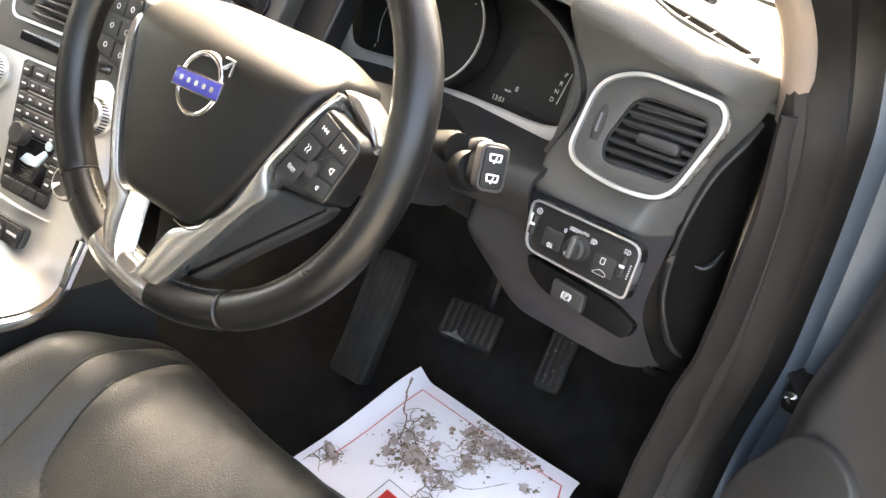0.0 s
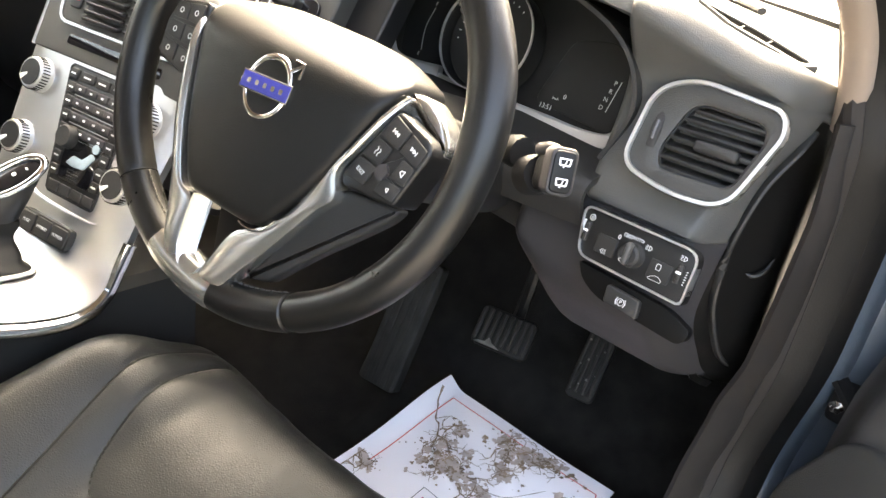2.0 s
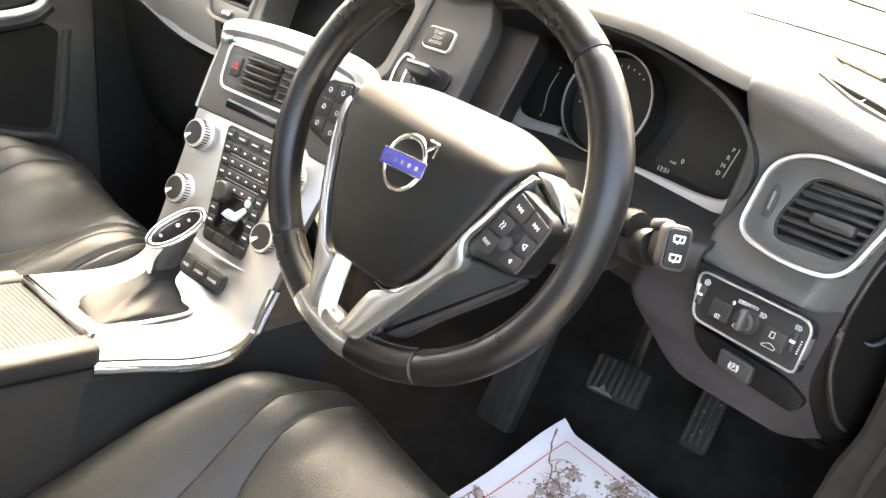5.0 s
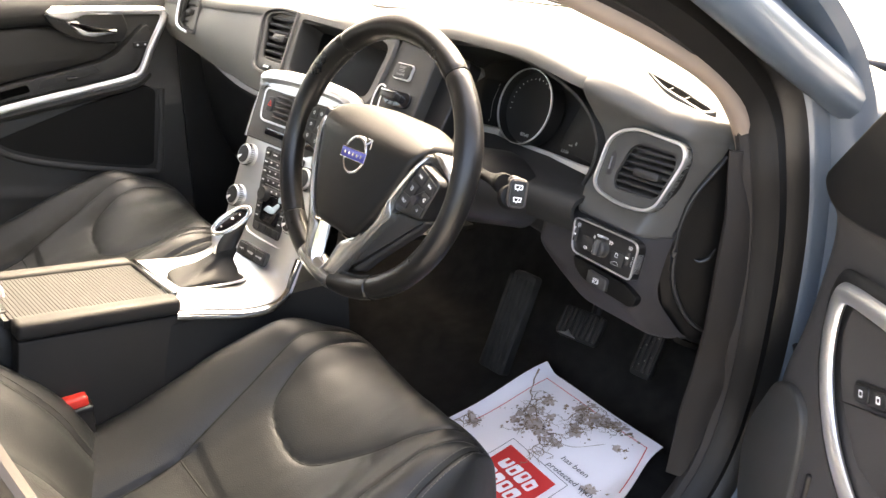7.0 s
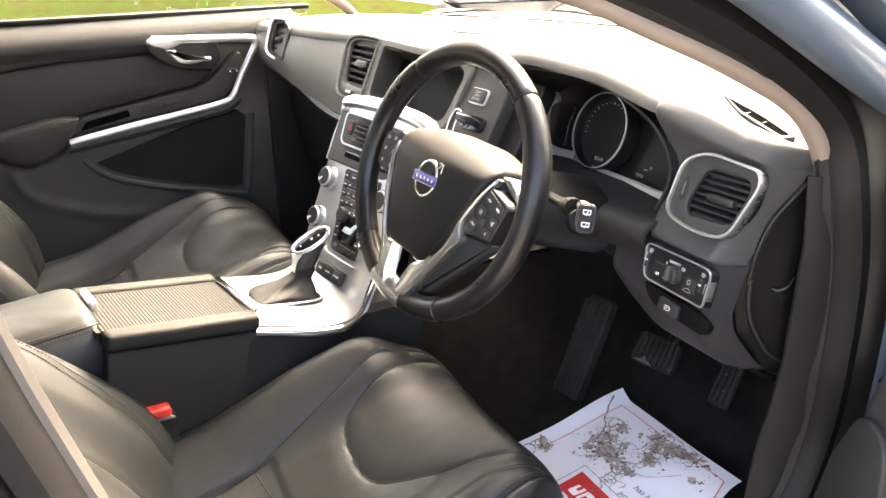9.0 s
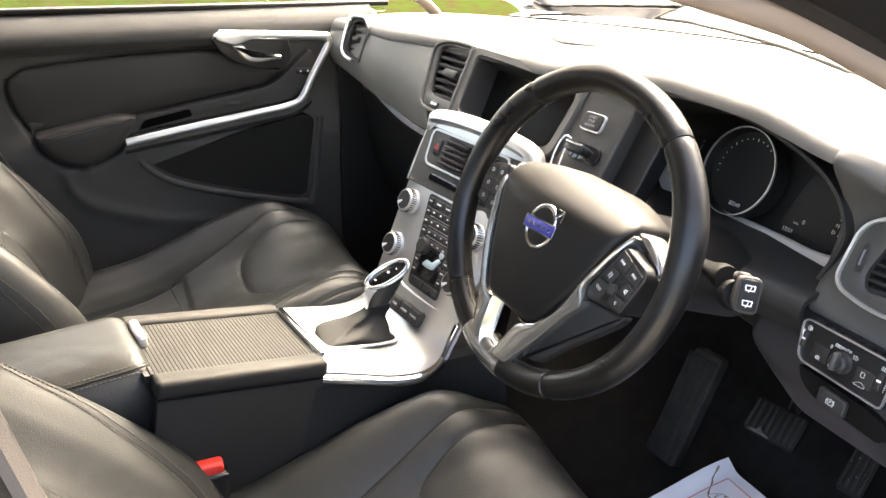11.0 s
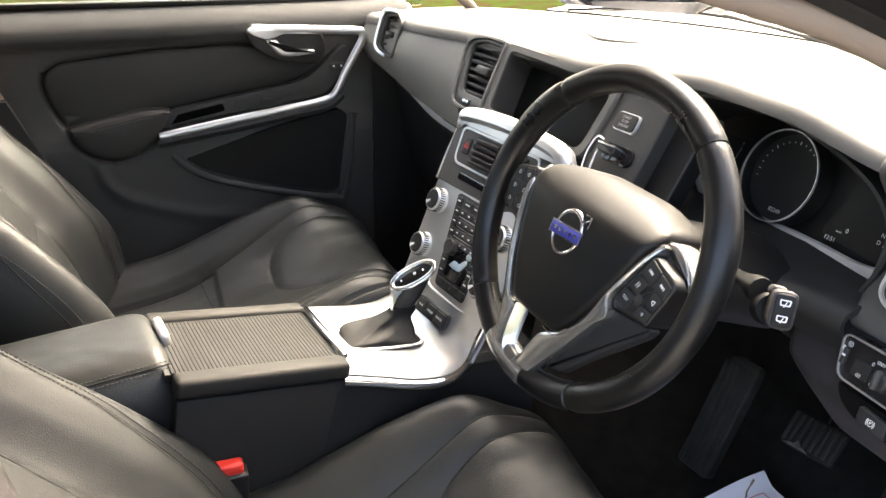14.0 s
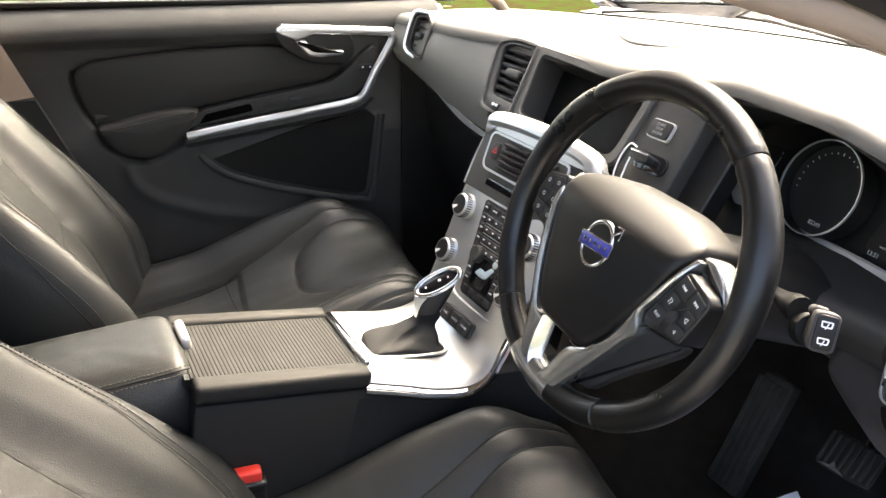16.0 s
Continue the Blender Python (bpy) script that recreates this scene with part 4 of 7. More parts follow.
part("cushion", arm_cushion(), LEATHER, arm, m=ARM)
part("latch", box((0.018, 0.134, 0.036), (0.062, 0.014, 0.022), 0.006), ALU, arm, "silver latch", m=ARM)
def arm_line(du):
    return [ARM @ Vector((0.034 + du, v, -0.0494 + 0.101 * max(0, 1 - (du / 0.102) ** 4.2) ** 0.42 - 0.003 * (du / 0.102) ** 2)) for v in np.linspace(-0.14, 0.126, 24)]


part("seam", tube(arm_line(0.076), 0.0010, 6, wide=0.0014), SEAM, arm, "dark seam along the edge")
for du in (0.072, 0.080):
    part("stitching", stitches(arm_line(du), 0.0008), THREAD, arm)

# gear lever
gear = thing("gear_lever", (0.01, -0.10, 0.65), "automatic gear lever with chrome grip and leather gaiter", "gear lever")
GP = Vector((0.020, -0.114, 0.656))
BOOT = rounded([(-0.052, 0.052), (-0.014, -0.062), (0.045, -0.060), (0.042, 0.064)], [0.016, 0.012, 0.012, 0.016], 6)


def panel_rise(y):
    """The silver panel's height along the lever's opening."""
    return 0.002 - 0.10 * y + 0.6 * y * y


def gaiter():
    """A low leather boot that sweeps forward and up to the stem, with soft folds."""
    base = resample(BOOT, 96)
    loops = []
    for k in range(37):
        f = k / 36
        sc = 1.0 - 0.10 * smooth01(0.0, 0.30, f) - 0.50 * smooth01(0.22, 0.80, f)
        sy = 1.0 - 0.14 * smooth01(0.0, 0.30, f) - 0.56 * smooth01(0.22, 0.80, f)
        cx, cy = -0.016 * f, 0.047 * smooth01(0.15, 0.95, f)
        loop = []
        for p in base:
            a = math.atan2(p.y, p.x)
            rear = 0.5 - 0.5 * math.sin(a)
            fold = 0.11 * math.sin(13 * f + 2.2 * math.sin(a - 0.5)) * math.sin(math.pi * min(1, f * 1.05)) * (0.25 + 0.75 * rear)
            fold += 0.06 * noise.noise((math.cos(a) * 1.6, math.sin(a) * 1.6, f * 4)) * math.sin(math.pi * f)
            z = panel_rise(p.y) * (1 - f) + 0.042 * f ** 1.25 + 0.006 * rear * math.sin(math.pi * min(1, f * 1.6)) ** 2 * math.sin(2.5 * a + 0.7)
            loop.append((cx + p.x * sc * (1 + fold), cy + p.y * sy * (1 + fold), z))
        loops.append(loop)
    return rings(loops)


part("gaiter", gaiter(), BOOTHIDE, gear, "wrinkled black leather gaiter", m=Matrix.Translation(GP))
part("surround", tube([(p.x, p.y, panel_rise(p.y)) for p in resample(offset(BOOT, -0.001), 90)], 0.0022, 8, closed=True, wide=0.0032), SATIN, gear, "silver surround", m=Matrix.Translation(GP))
LONG, SHORT = Vector((0.242, 0.840, 0.484)), Vector((0.896, -0.011, -0.443))


def knob_loop(f, grow=0.0, n=40):
    """A level of the gear knob: f from the collar to the tilted oval top."""
    c = Vector((0.004, -0.0665, 0.690)).lerp(Vector((0.010, -0.0500, 0.7460)), f)
    ax = 0.0170 + 0.0002 * f + grow
    ay = 0.0185 + 0.0195 * max(0.0, f) ** 1.15 + grow
    long = Vector((0.06, 0.99, 0.05)).lerp(LONG, max(0.0, f) ** 1.1).normalized()
    short = Vector((0.961, -0.277, 0.0)).lerp(SHORT, max(0.0, f)).normalized()
    p = 0.70 + 0.25 * max(0.0, min(1.0, f))
    out = []
    for k in range(n):
        a = 2 * math.pi * k / n
        ca, sa = math.cos(a), math.sin(a)
        out.append(c + short * (ax * math.copysign(abs(ca) ** p, ca)) + long * (ay * math.copysign(abs(sa) ** p, sa)))
    return out


part("collar", rings([knob_loop(-0.30, 0.0010), knob_loop(-0.22, 0.0030), knob_loop(-0.05, 0.0026), knob_loop(0.02, 0.0022), knob_loop(0.04, 0.0004)]), RIMLEATHER, gear, "leather collar on the stem")
part("stem", rings([knob_loop(k / 12) for k in range(13)]), BLACK, gear, "black side of the knob")
part("chrome_hoop", tube(knob_loop(1.0, -0.0010, 64), 0.0038, 12, closed=True, wide=0.0046), CHROME, gear, "chrome ring round the top of the knob")


def knob_back():
    """Chrome plate down the rear of the knob."""
    def fn(s, t):
        ring = knob_loop(0.05 + 0.95 * s, 0.0012, 80)
        k = 53 + (15 + 5 * s ** 2) * t
        i = int(math.floor(k))
        return ring[i % 80].lerp(ring[(i + 1) % 80], k - i)
    return sheet(fn, 24, 20, 0.0012)


part("chrome_plate", knob_back(), ALU, gear, "chrome plate down the back of the knob")
face = knob_loop(0.99, -0.0035, 40)
mid = sum(face, Vector()) / len(face)
UPK = SHORT.cross(LONG)
part("grip", rings([knob_loop(0.94, -0.0035, 40)] + [[p.lerp(mid, f) + UPK * 0.0040 * (1 - (1 - f) ** 2) for p in face] for f in (0.0, 0.15, 0.35, 0.6, 0.85, 0.97)]), GLOSS, gear, "glossy black inset of the knob")
KNOB = plane(mid + UPK * 0.0042, SHORT, LONG)
part("mark", hoop(rrect(0, 0.004, 0.0040, 0.0040, 0.001), rrect(0, 0.004, 0.0022, 0.0022, 0.0005), -0.0006, 0.0003, 0.0001, 24), WHITE, gear, "small white gear mark", m=KNOB)
for dy in (-0.020, 0.018):
    part("mark", slab(rrect(0.001, dy, 0.0026, 0.0020, 0.0004), -0.002, 0.0), WHITE, gear, "small white gear mark", m=KNOB)


# ---- steering wheel ----
RW = 0.1764
TURN = plane((0.3718, 0.0220, 0.9459), (0.9891, 0.1471, 0), (-0.0505, 0.3397, 0.9392))
RIM = TURN @ Matrix.Rotation(radians(-11.6), 4, "Z")
# the hub's own frame: turned with the wheel and set a little proud of the rim
WHL = TURN @ Matrix(((0.8786, 0.1324, 0, -0.009), (-0.0764, 1.0376, 0, 0), (0, 0, 1, 0.010), (0, 0, 0, 1)))
wheel = thing("steering_wheel", (0.375, 0.0, 0.955), "black leather steering wheel with satin silver spokes", "steering wheel")


def rim_arc(a0, a1, n, r=0.0170, wide=0.0163, wrap=0.0):
    """A stretch of the rim; angles clockwise from the top."""
    pts, rs, ws = [], [], []
    for k in range(n):
        a = radians(a0 + (a1 - a0) * k / (n - 1))
        g = 1 + 0.10 * math.exp(-((abs(math.degrees(a)) - 62) / 16) ** 2) if abs(a0 - a1) < 359 else 1
        pts.append((RW * math.sin(a), RW * math.cos(a), 0))
        e = 1.0
        if k in (0, n - 1):
            e = 0.93
        rs.append((r + wrap) * g * e)
        ws.append((wide + wrap) * g * e)
    return tube(pts, rs, 18, wide=ws)


rim = part("rim", rim_arc(-142.6, -48.2, 60), RIMLEATHER, wheel, "smooth black leather rim", m=RIM)
for a0, a1 in ((-47.8, 29.8), (30.2, 144.8), (145.2, 170.5), (-165, -143)):
    part("rim_section", rim_arc(a0, a1, 60), RIMLEATHER, wheel, m=RIM)
for a in (-142.8, -48.0, 30.0, 145.0):
    s = radians(a)
    m = RIM @ Matrix.Rotation(-s, 4, "Z") @ Matrix.Translation((0, RW, 0)) @ Matrix.Rotation(radians(90), 4, "Y")
    part("seam", lathe([(0.0160, -0.0007), (0.0166, 0), (0.0160, 0.0007)], 24), SEAM, rim, "seam in the leather", m=m)
for a0, a1 in ((146, 166), (-163, -144), (-70, -50), (32, 52)):
    part("stitching", stitches([RIM @ Vector(((RW - 0.0166) * math.sin(radians(a)), (RW - 0.0166) * math.cos(radians(a)), 0.004)) for a in np.linspace(a0, a1, 24)], 0.0008), THREAD, rim)
BAGO = rounded([(-0.122, 0.046), (-0.096, -0.012), (-0.070, -0.065), (-0.043, -0.102), (0.052, -0.102), (0.086, -0.051), (0.104, -0.010), (0.121, 0.046), (0.065, 0.064), (-0.065, 0.062)], [0.012, 0.05, 0.04, 0.010, 0.014, 0.04, 0.05, 0.012, 0.07, 0.07], 6)


def bag():
    """A smooth shield: nearly flat face, its upper edge rolled away towards the dash."""
    n = 120
    o = resample(BAGO, n)
    c = Vector((0.004, -0.012))
    def height(q, f):
        z = 0.012 - 0.9 * (q.x - 0.004) ** 2 - 0.5 * min(0, q.y + 0.02) ** 2
        z -= 18.0 * max(0, q.y - 0.014) ** 2 + 0.25 * max(0, q.y - 0.030)
        return z + 0.002 - 0.005 * (1 - f) ** 5
    loops = [[(p.x, p.y, -0.075) for p in o]]
    for f in (0.0, 0.015, 0.04, 0.08, 0.14, 0.22, 0.32, 0.44, 0.58, 0.72, 0.86, 0.97):
        k = 1 - f
        loops.append([((p.x - c.x) * k + c.x, (p.y - c.y) * k + c.y, height((p - c) * k + c, min(1, f / 0.14))) for p in o])
    return rings(loops)


cover = part("airbag_cover", bag(), AIRBAG, wheel, "smooth black shield-shaped airbag cover", m=WHL, sharp=60)


def on_bag(x, y):
    return 0.012 - 0.9 * (x - 0.004) ** 2 - 18.0 * max(0, y - 0.014) ** 2


for x0, x1 in ((-0.078, -0.040), (0.044, 0.088)):
    part("crease", tube([(x, -0.002 - x * 0.06, on_bag(x, 0) + 0.0001) for x in np.linspace(x0, x1, 10)], 0.0006, 6, wide=0.0015), SEAM, cover, "fine crease", m=WHL)
EMB = WHL @ Matrix.Translation((0.004, -0.001, 0.0112))
part("emblem", lathe([(0.0203, -0.002), (0.0204, 0.0006), (0.0213, 0.0023), (0.0225, 0.0032), (0.0236, 0.0035), (0.0248, 0.0032), (0.0259, 0.0023), (0.0267, 0.0006), (0.0268, -0.002)], 72), CHROME, cover, "round chrome emblem", m=EMB)
part("emblem_core", hoop(circle(0, 0, 0.0195, 48), circle(0, 0, 0.0150, 48), -0.002, 0.0012, 0.0006, 64), PLASTIC, cover, "dark inner ring", m=EMB)
EMR = EMB @ Matrix.Rotation(radians(3), 4, "Z")
part("emblem_bar", slab([(-0.029, -0.0075), (0.029, -0.0075), (0.029, 0.0075), (-0.029, 0.0075)], 0.0, 0.0042, 0.0006), EMBCHROME, cover, "chrome frame of the emblem's bar", m=EMR)
part("emblem_field", slab([(-0.0278, -0.0062), (0.0278, -0.0062), (0.0278, 0.0062), (-0.0278, 0.0062)], 0.004, 0.0047, 0.0002), BLUE, cover, "blue enamel bar", m=EMR)
for k in range(5):
    part("bar", slab(rrect(-0.0190 + 0.0095 * k, 0, 0.0040, 0.0040, 0.0012, 3), 0.0045, 0.0049), EMBCHROME, cover, m=EMR)
part("emblem_arrow", tube([(0.0165, 0.0170, 0.002), (0.0290, 0.0262, 0.002)], 0.0014, 6, wide=0.0018), EMBCHROME, cover, "chrome arrow shaft", m=EMB)
part("emblem_arrow", tube([(0.0185, 0.0268, 0.002), (0.0295, 0.0268, 0.002), (0.0295, 0.0150, 0.002)], 0.0011, 6, wide=0.0013), EMBCHROME, cover, "chrome arrow head", m=EMB)


def spoke_strip(rows, depth=0.018):
    """A flat bright blade from rows of outer edge, inner edge and height."""
    ou = spline([(r[0], r[1], r[4]) for r in rows], 60)
    inn = spline([(r[2], r[3], r[4]) for r in rows], 60)
    loops = []
    for a, b in zip(ou, inn):
        d = Vector((b.x - a.x, b.y - a.y))
        L = d.length
        d.normalize()
        e = min(0.0018, 0.3 * L)
        sec = [(0, -depth), (0, -e), (0.3 * e, -0.3 * e), (e, 0), (0.35 * L, 0.0012), (0.65 * L, 0.0012), (L - e, 0), (L - 0.3 * e, -0.3 * e), (L, -e), (L, -depth)]
        loops.append([(a.x + d.x * w, a.y + d.y * w, a.z + h) for w, h in sec])
    return rings(loops)


part("spoke_trim", spoke_strip([(-0.1265, 0.043, -0.1215, 0.042, -0.026), (-0.119, 0.019, -0.110, 0.018, 0.000), (-0.108, -0.014, -0.0970, -0.013, 0.006), (-0.092, -0.055, -0.0770, -0.059, 0.007), (-0.0725, -0.092, -0.0535, -0.099, 0.006), (-0.0605, -0.118, -0.0340, -0.108, 0.005), (-0.0510, -0.138, -0.0305, -0.132, 0.006), (-0.0430, -0.152, -0.0250, -0.150, 0.006), (-0.0400, -0.160, -0.0200, -0.162, 0.004), (-0.0390, -0.167, -0.0140, -0.169, -0.002)]), SPOKE, wheel, "satin silver spoke trim", m=WHL)
part("spoke_trim", spoke_strip([(0.1285, 0.036, 0.1215, 0.037, -0.012), (0.1215, 0.016, 0.1135, 0.016, -0.001), (0.1100, -0.012, 0.1015, -0.014, 0.003), (0.1005, -0.033, 0.0915, -0.036, 0.003), (0.1080, -0.052, 0.0790, -0.063, 0.001), (0.0965, -0.067, 0.0660, -0.086, 0.001), (0.0830, -0.088, 0.0450, -0.1035, 0.001), (0.0650, -0.117, 0.0240, -0.116, 0.002), (0.0480, -0.144, 0.0125, -0.1480, 0.004), (0.0390, -0.158, 0.0070, -0.162, 0.004), (0.0350, -0.166, 0.0020, -0.169, -0.002)]), SPOKE, wheel, "satin silver spoke trim", m=WHL)


def spoke_dish():
    """The bright hollow face that falls from the spokes into the slot."""
    rim_line = spline([(-0.0335, -0.104, 0.005), (-0.0300, -0.133, 0.006), (-0.0245, -0.151, 0.006), (-0.0130, -0.1625, 0.006), (0.0050, -0.1630, 0.006), (0.0130, -0.1475, 0.004)], 49)
    slot = spline([(-0.0200, -0.102, -0.008), (-0.0165, -0.130, -0.008), (-0.0120, -0.1490, -0.007), (-0.0040, -0.1525, -0.006), (0.0080, -0.1510, -0.005), (0.0130, -0.1470, -0.003)], 49)
    def fn(s, t):
        p = rim_line[round(s * 48)].lerp(slot[round(s * 48)], t)
        return p - Vector((0, 0, 0.0020 * math.sin(math.pi * t) ** 0.8))
    return sheet(fn, 48, 12, 0.0015)


part("spoke_dish", spoke_dish(), LITSPOKE, wheel, "glossy silver hollow between the spokes, lightened as lit", m=WHL)


def foot():
    """The silver foot wrapped over the rim where the spokes meet it."""
    loops = []
    for k in range(25):
        f = k / 24
        a = radians(169.8 + 26.0 * f)
        e = 1 - 0.06 * (2 * f - 1) ** 8
        r, w = 0.0176 * e, 0.0176 * e
        loops.append([((RW + w * math.cos(b)) * math.sin(a), (RW + w * math.cos(b)) * math.cos(a), r * math.sin(b)) for b in np.linspace(0, 2 * math.pi, 24, endpoint=False)])
    return rings(loops)


part("spoke_foot", foot(), SPOKE, wheel, "silver foot of the spokes on the rim", m=RIM)
# Plate behind the slot, coloured near black as the gap's shade.
part("slot_back", slab([(-0.036, -0.095), (-0.012, -0.158), (0.022, -0.158), (0.050, -0.095)], -0.05, -0.030), SEAM, wheel, "near-black plate for the shaded gap between the spokes", m=WHL)
part("chrome_lip", tube(spline([(0.0270, -0.1045, 0.0030), (0.042, -0.1055, 0.0040), (0.057, -0.0995, 0.0045), (0.066, -0.0890, 0.0050)], 18), 0.0011, 8), CHROME, wheel, "bright lip under the airbag cover", m=WHL)
# button pods: four-sided, between the trim and the rim
PODS = {1: [(0.127, 0.026), (0.100, -0.034), (0.106, -0.042), (0.161, -0.039), (0.173, 0.008), (0.166, 0.016)], -1: [(-0.117, 0.038), (-0.098, -0.010), (-0.107, -0.028), (-0.158, -0.020), (-0.163, 0.010), (-0.157, 0.030)]}
for sx in (-1, 1):
    pod = part("button_pod", slab(rounded(PODS[sx], 0.006), -0.040, -0.0045, 0.003), BLACK, wheel, "black button pod", m=WHL)
    if sx > 0:
        sh = [(0.114, 0.040), (0.126, 0.022), (0.150, 0.0165), (0.164, 0.0125), (0.172, 0.006), (0.174, 0.014), (0.160, 0.030), (0.134, 0.043)]
        part("spoke_arm", slab(rounded(sh, [0.004, 0.004, 0.008, 0.002, 0.004, 0.012, 0.02, 0.008]), -0.050, -0.0215, 0.006), SPOKE, wheel, "silver shoulder over the buttons", m=WHL)
    if sx > 0:
        part("spoke_web", slab(rounded([(0.086, -0.070), (0.108, -0.044), (0.166, -0.038), (0.160, -0.050), (0.132, -0.078), (0.104, -0.104), (0.072, -0.140), (0.048, -0.146)], [0.004, 0.004, 0.006, 0.01, 0.02, 0.02, 0.006, 0.004]), -0.026, -0.012, 0.004), PLASTIC, wheel, "dark web behind the spoke", m=WHL)
    quad = [(0.1025, -0.0345), (0.1275, 0.0235), (0.1705, 0.0085), (0.1605, -0.0365)] if sx > 0 else [(-0.1575, -0.0170), (-0.1555, 0.0285), (-0.1185, 0.0350), (-0.1065, -0.0245)]
    def at(a, b):
        """A point of the pod's face: a from the lower to the upper edge, b across."""
        p, q, r, s = (Vector(c) for c in quad)
        return (p * (1 - a) + q * a) * (1 - b) + (s * (1 - a) + r * a) * b
    tiles = [(0.66, 1.0, 0.0, 0.5), (0.66, 1.0, 0.5, 1.0), (0.34, 0.66, 0.0, 0.42), (0.30, 0.66, 0.66, 1.0), (0.0, 0.34, 0.0, 0.42), (0.0, 0.30, 0.58, 1.0)] if sx > 0 else [(0.68, 1.0, 0.0, 0.5), (0.68, 1.0, 0.5, 1.0), (0.34, 0.66, 0.0, 0.5), (0.34, 0.66, 0.5, 1.0), (0.0, 0.32, 0.0, 0.5), (0.0, 0.32, 0.5, 1.0)]
    for k, (a0, a1, b0, b1) in enumerate(tiles):
        ring = [at(a, b) for a, b in ((a0 + 0.02, b0 + 0.02), (a0 + 0.02, b1 - 0.02), (a1 - 0.02, b1 - 0.02), (a1 - 0.02, b0 + 0.02))]
        b = part("push_button", slab(rounded(ring, 0.0018), -0.012, -0.0026, 0.0007), PLASTIC, pod, m=WHL)
        c = at((a0 + a1) / 2, (b0 + b1) / 2)
        q = WHL @ Matrix.Translation((c.x, c.y, -0.0024)) @ Matrix.Rotation(radians(-18 if sx > 0 else 10), 4, "Z")
        if sx > 0 and k == 4:
            lettering("EXIT", 0.0046, q @ Matrix.Translation((0, 0, 0.0001)), WHITE, b)
        elif sx > 0 and k < 2:
            d = 1 if k else -1
            for o in (-0.0022, 0.0010):
                part("mark", slab([(d * (o - 0.0014), -0.0018), (d * (o + 0.0018), 0), (d * (o - 0.0014), 0.0018)], -0.0004, 0.0001), WHITE, b, m=q)
            part("mark", slab(rrect(d * 0.0034, 0, 0.0007, 0.0036, 0.0002, 2), -0.0004, 0.0001), WHITE, b, m=q)
        elif sx > 0 and k in (3, 5):
            z = 0.85 if k == 3 else 0.55
            part("mark", hoop(rounded([(-0.003 * z, -0.0012 * z), (0.002 * z, -0.0036 * z), (0.002 * z, 0.0036 * z), (-0.003 * z, 0.0012 * z)], 0.0003), rounded([(-0.002 * z, -0.0006 * z), (0.0012 * z, -0.0022 * z), (0.0012 * z, 0.0022 * z), (-0.002 * z, 0.0006 * z)], 0.0002), -0.0004, 0.0001, 0.0001, 24), WHITE, b, m=q)
        elif sx > 0:
            for o in (-0.002, 0.001):
                part("mark", tube(spline([(o, 0.003, 0), (o + 0.0016, 0.001, 0), (o + 0.0002, -0.001, 0), (o + 0.001, -0.003, 0)], 10), 0.0002, 5, wide=0.0004), WHITE, b, m=q)
        else:
            part("mark", hoop(circle(0, 0, 0.0024, 16), circle(0, 0, 0.0018, 16), -0.0004, 0.0001, 0.0001, 24), WHITE, b, m=q)
    if sx > 0:
        c = at(0.32, 0.52)
        part("roller", lathe([(0.0, -0.006), (0.0068, -0.006), (0.0068, 0.0016), (0.0, 0.0022)], 6), LOWER, pod, "grey six-sided roller", m=WHL @ Matrix.Translation((c.x, c.y, -0.002)) @ Matrix.Rotation(radians(12), 4, "Z"))
part("wheel_back", slab(rounded([(-0.09, 0.05), (-0.07, -0.08), (0.06, -0.08), (0.09, -0.03), (0.09, 0.05)], 0.02), -0.075, -0.045, 0.008), PLASTIC, wheel, "dark rear shell of the wheel", m=WHL)

# column shroud and stalk
solo("steering_column", rings([[Vector((0.375 + w * math.cos(a), y, z + h * math.sin(a))) for a in np.linspace(0, 2 * math.pi, 32, endpoint=False)] for y, z, w, h in ((0.06, 0.928, 0.048, 0.044), (0.10, 0.910, 0.062, 0.054), (0.18, 0.882, 0.068, 0.058), (0.27, 0.855, 0.072, 0.060))]), BLACK, "dark plastic steering column shroud", "steering column")
stalk = thing("wiper_stalk", (0.50, 0.13, 0.93), "black wiper stalk with white symbols", "stalk")
part("lever", tube(spline([(0.44, 0.150, 0.925), (0.49, 0.138, 0.930), (0.535, 0.124, 0.938)], 12), [0.008, 0.007, 0.007, 0.007, 0.007, 0.007, 0.008, 0.009, 0.011, 0.013, 0.014, 0.013], 14), STALKBLACK, stalk)
STE = plane((0.572, 0.112, 0.938), (0.80, -0.45, 0.40), (-0.15, 0.35, 0.92))
part("end_block", box((-0.004, 0, 0), (0.028, 0.030, 0.019), 0.008), STALKBLACK, stalk, "stalk end", m=STE)
SF = plane(STE @ Vector((0.013, 0, 0)), (0.55, 0.75, -0.1), (-0.15, 0.30, 0.92))
part("button_plate", slab(rrect(0, 0, 0.0225, 0.0365, 0.007), -0.010, 0.003, 0.002), LOWER, stalk, "grey rimmed button plate", m=SF)
part("button_face", slab(rrect(0, 0, 0.0180, 0.0315, 0.005), 0, 0.0042, 0.001), STALKBLACK, stalk, "black rear wiper buttons", m=SF)
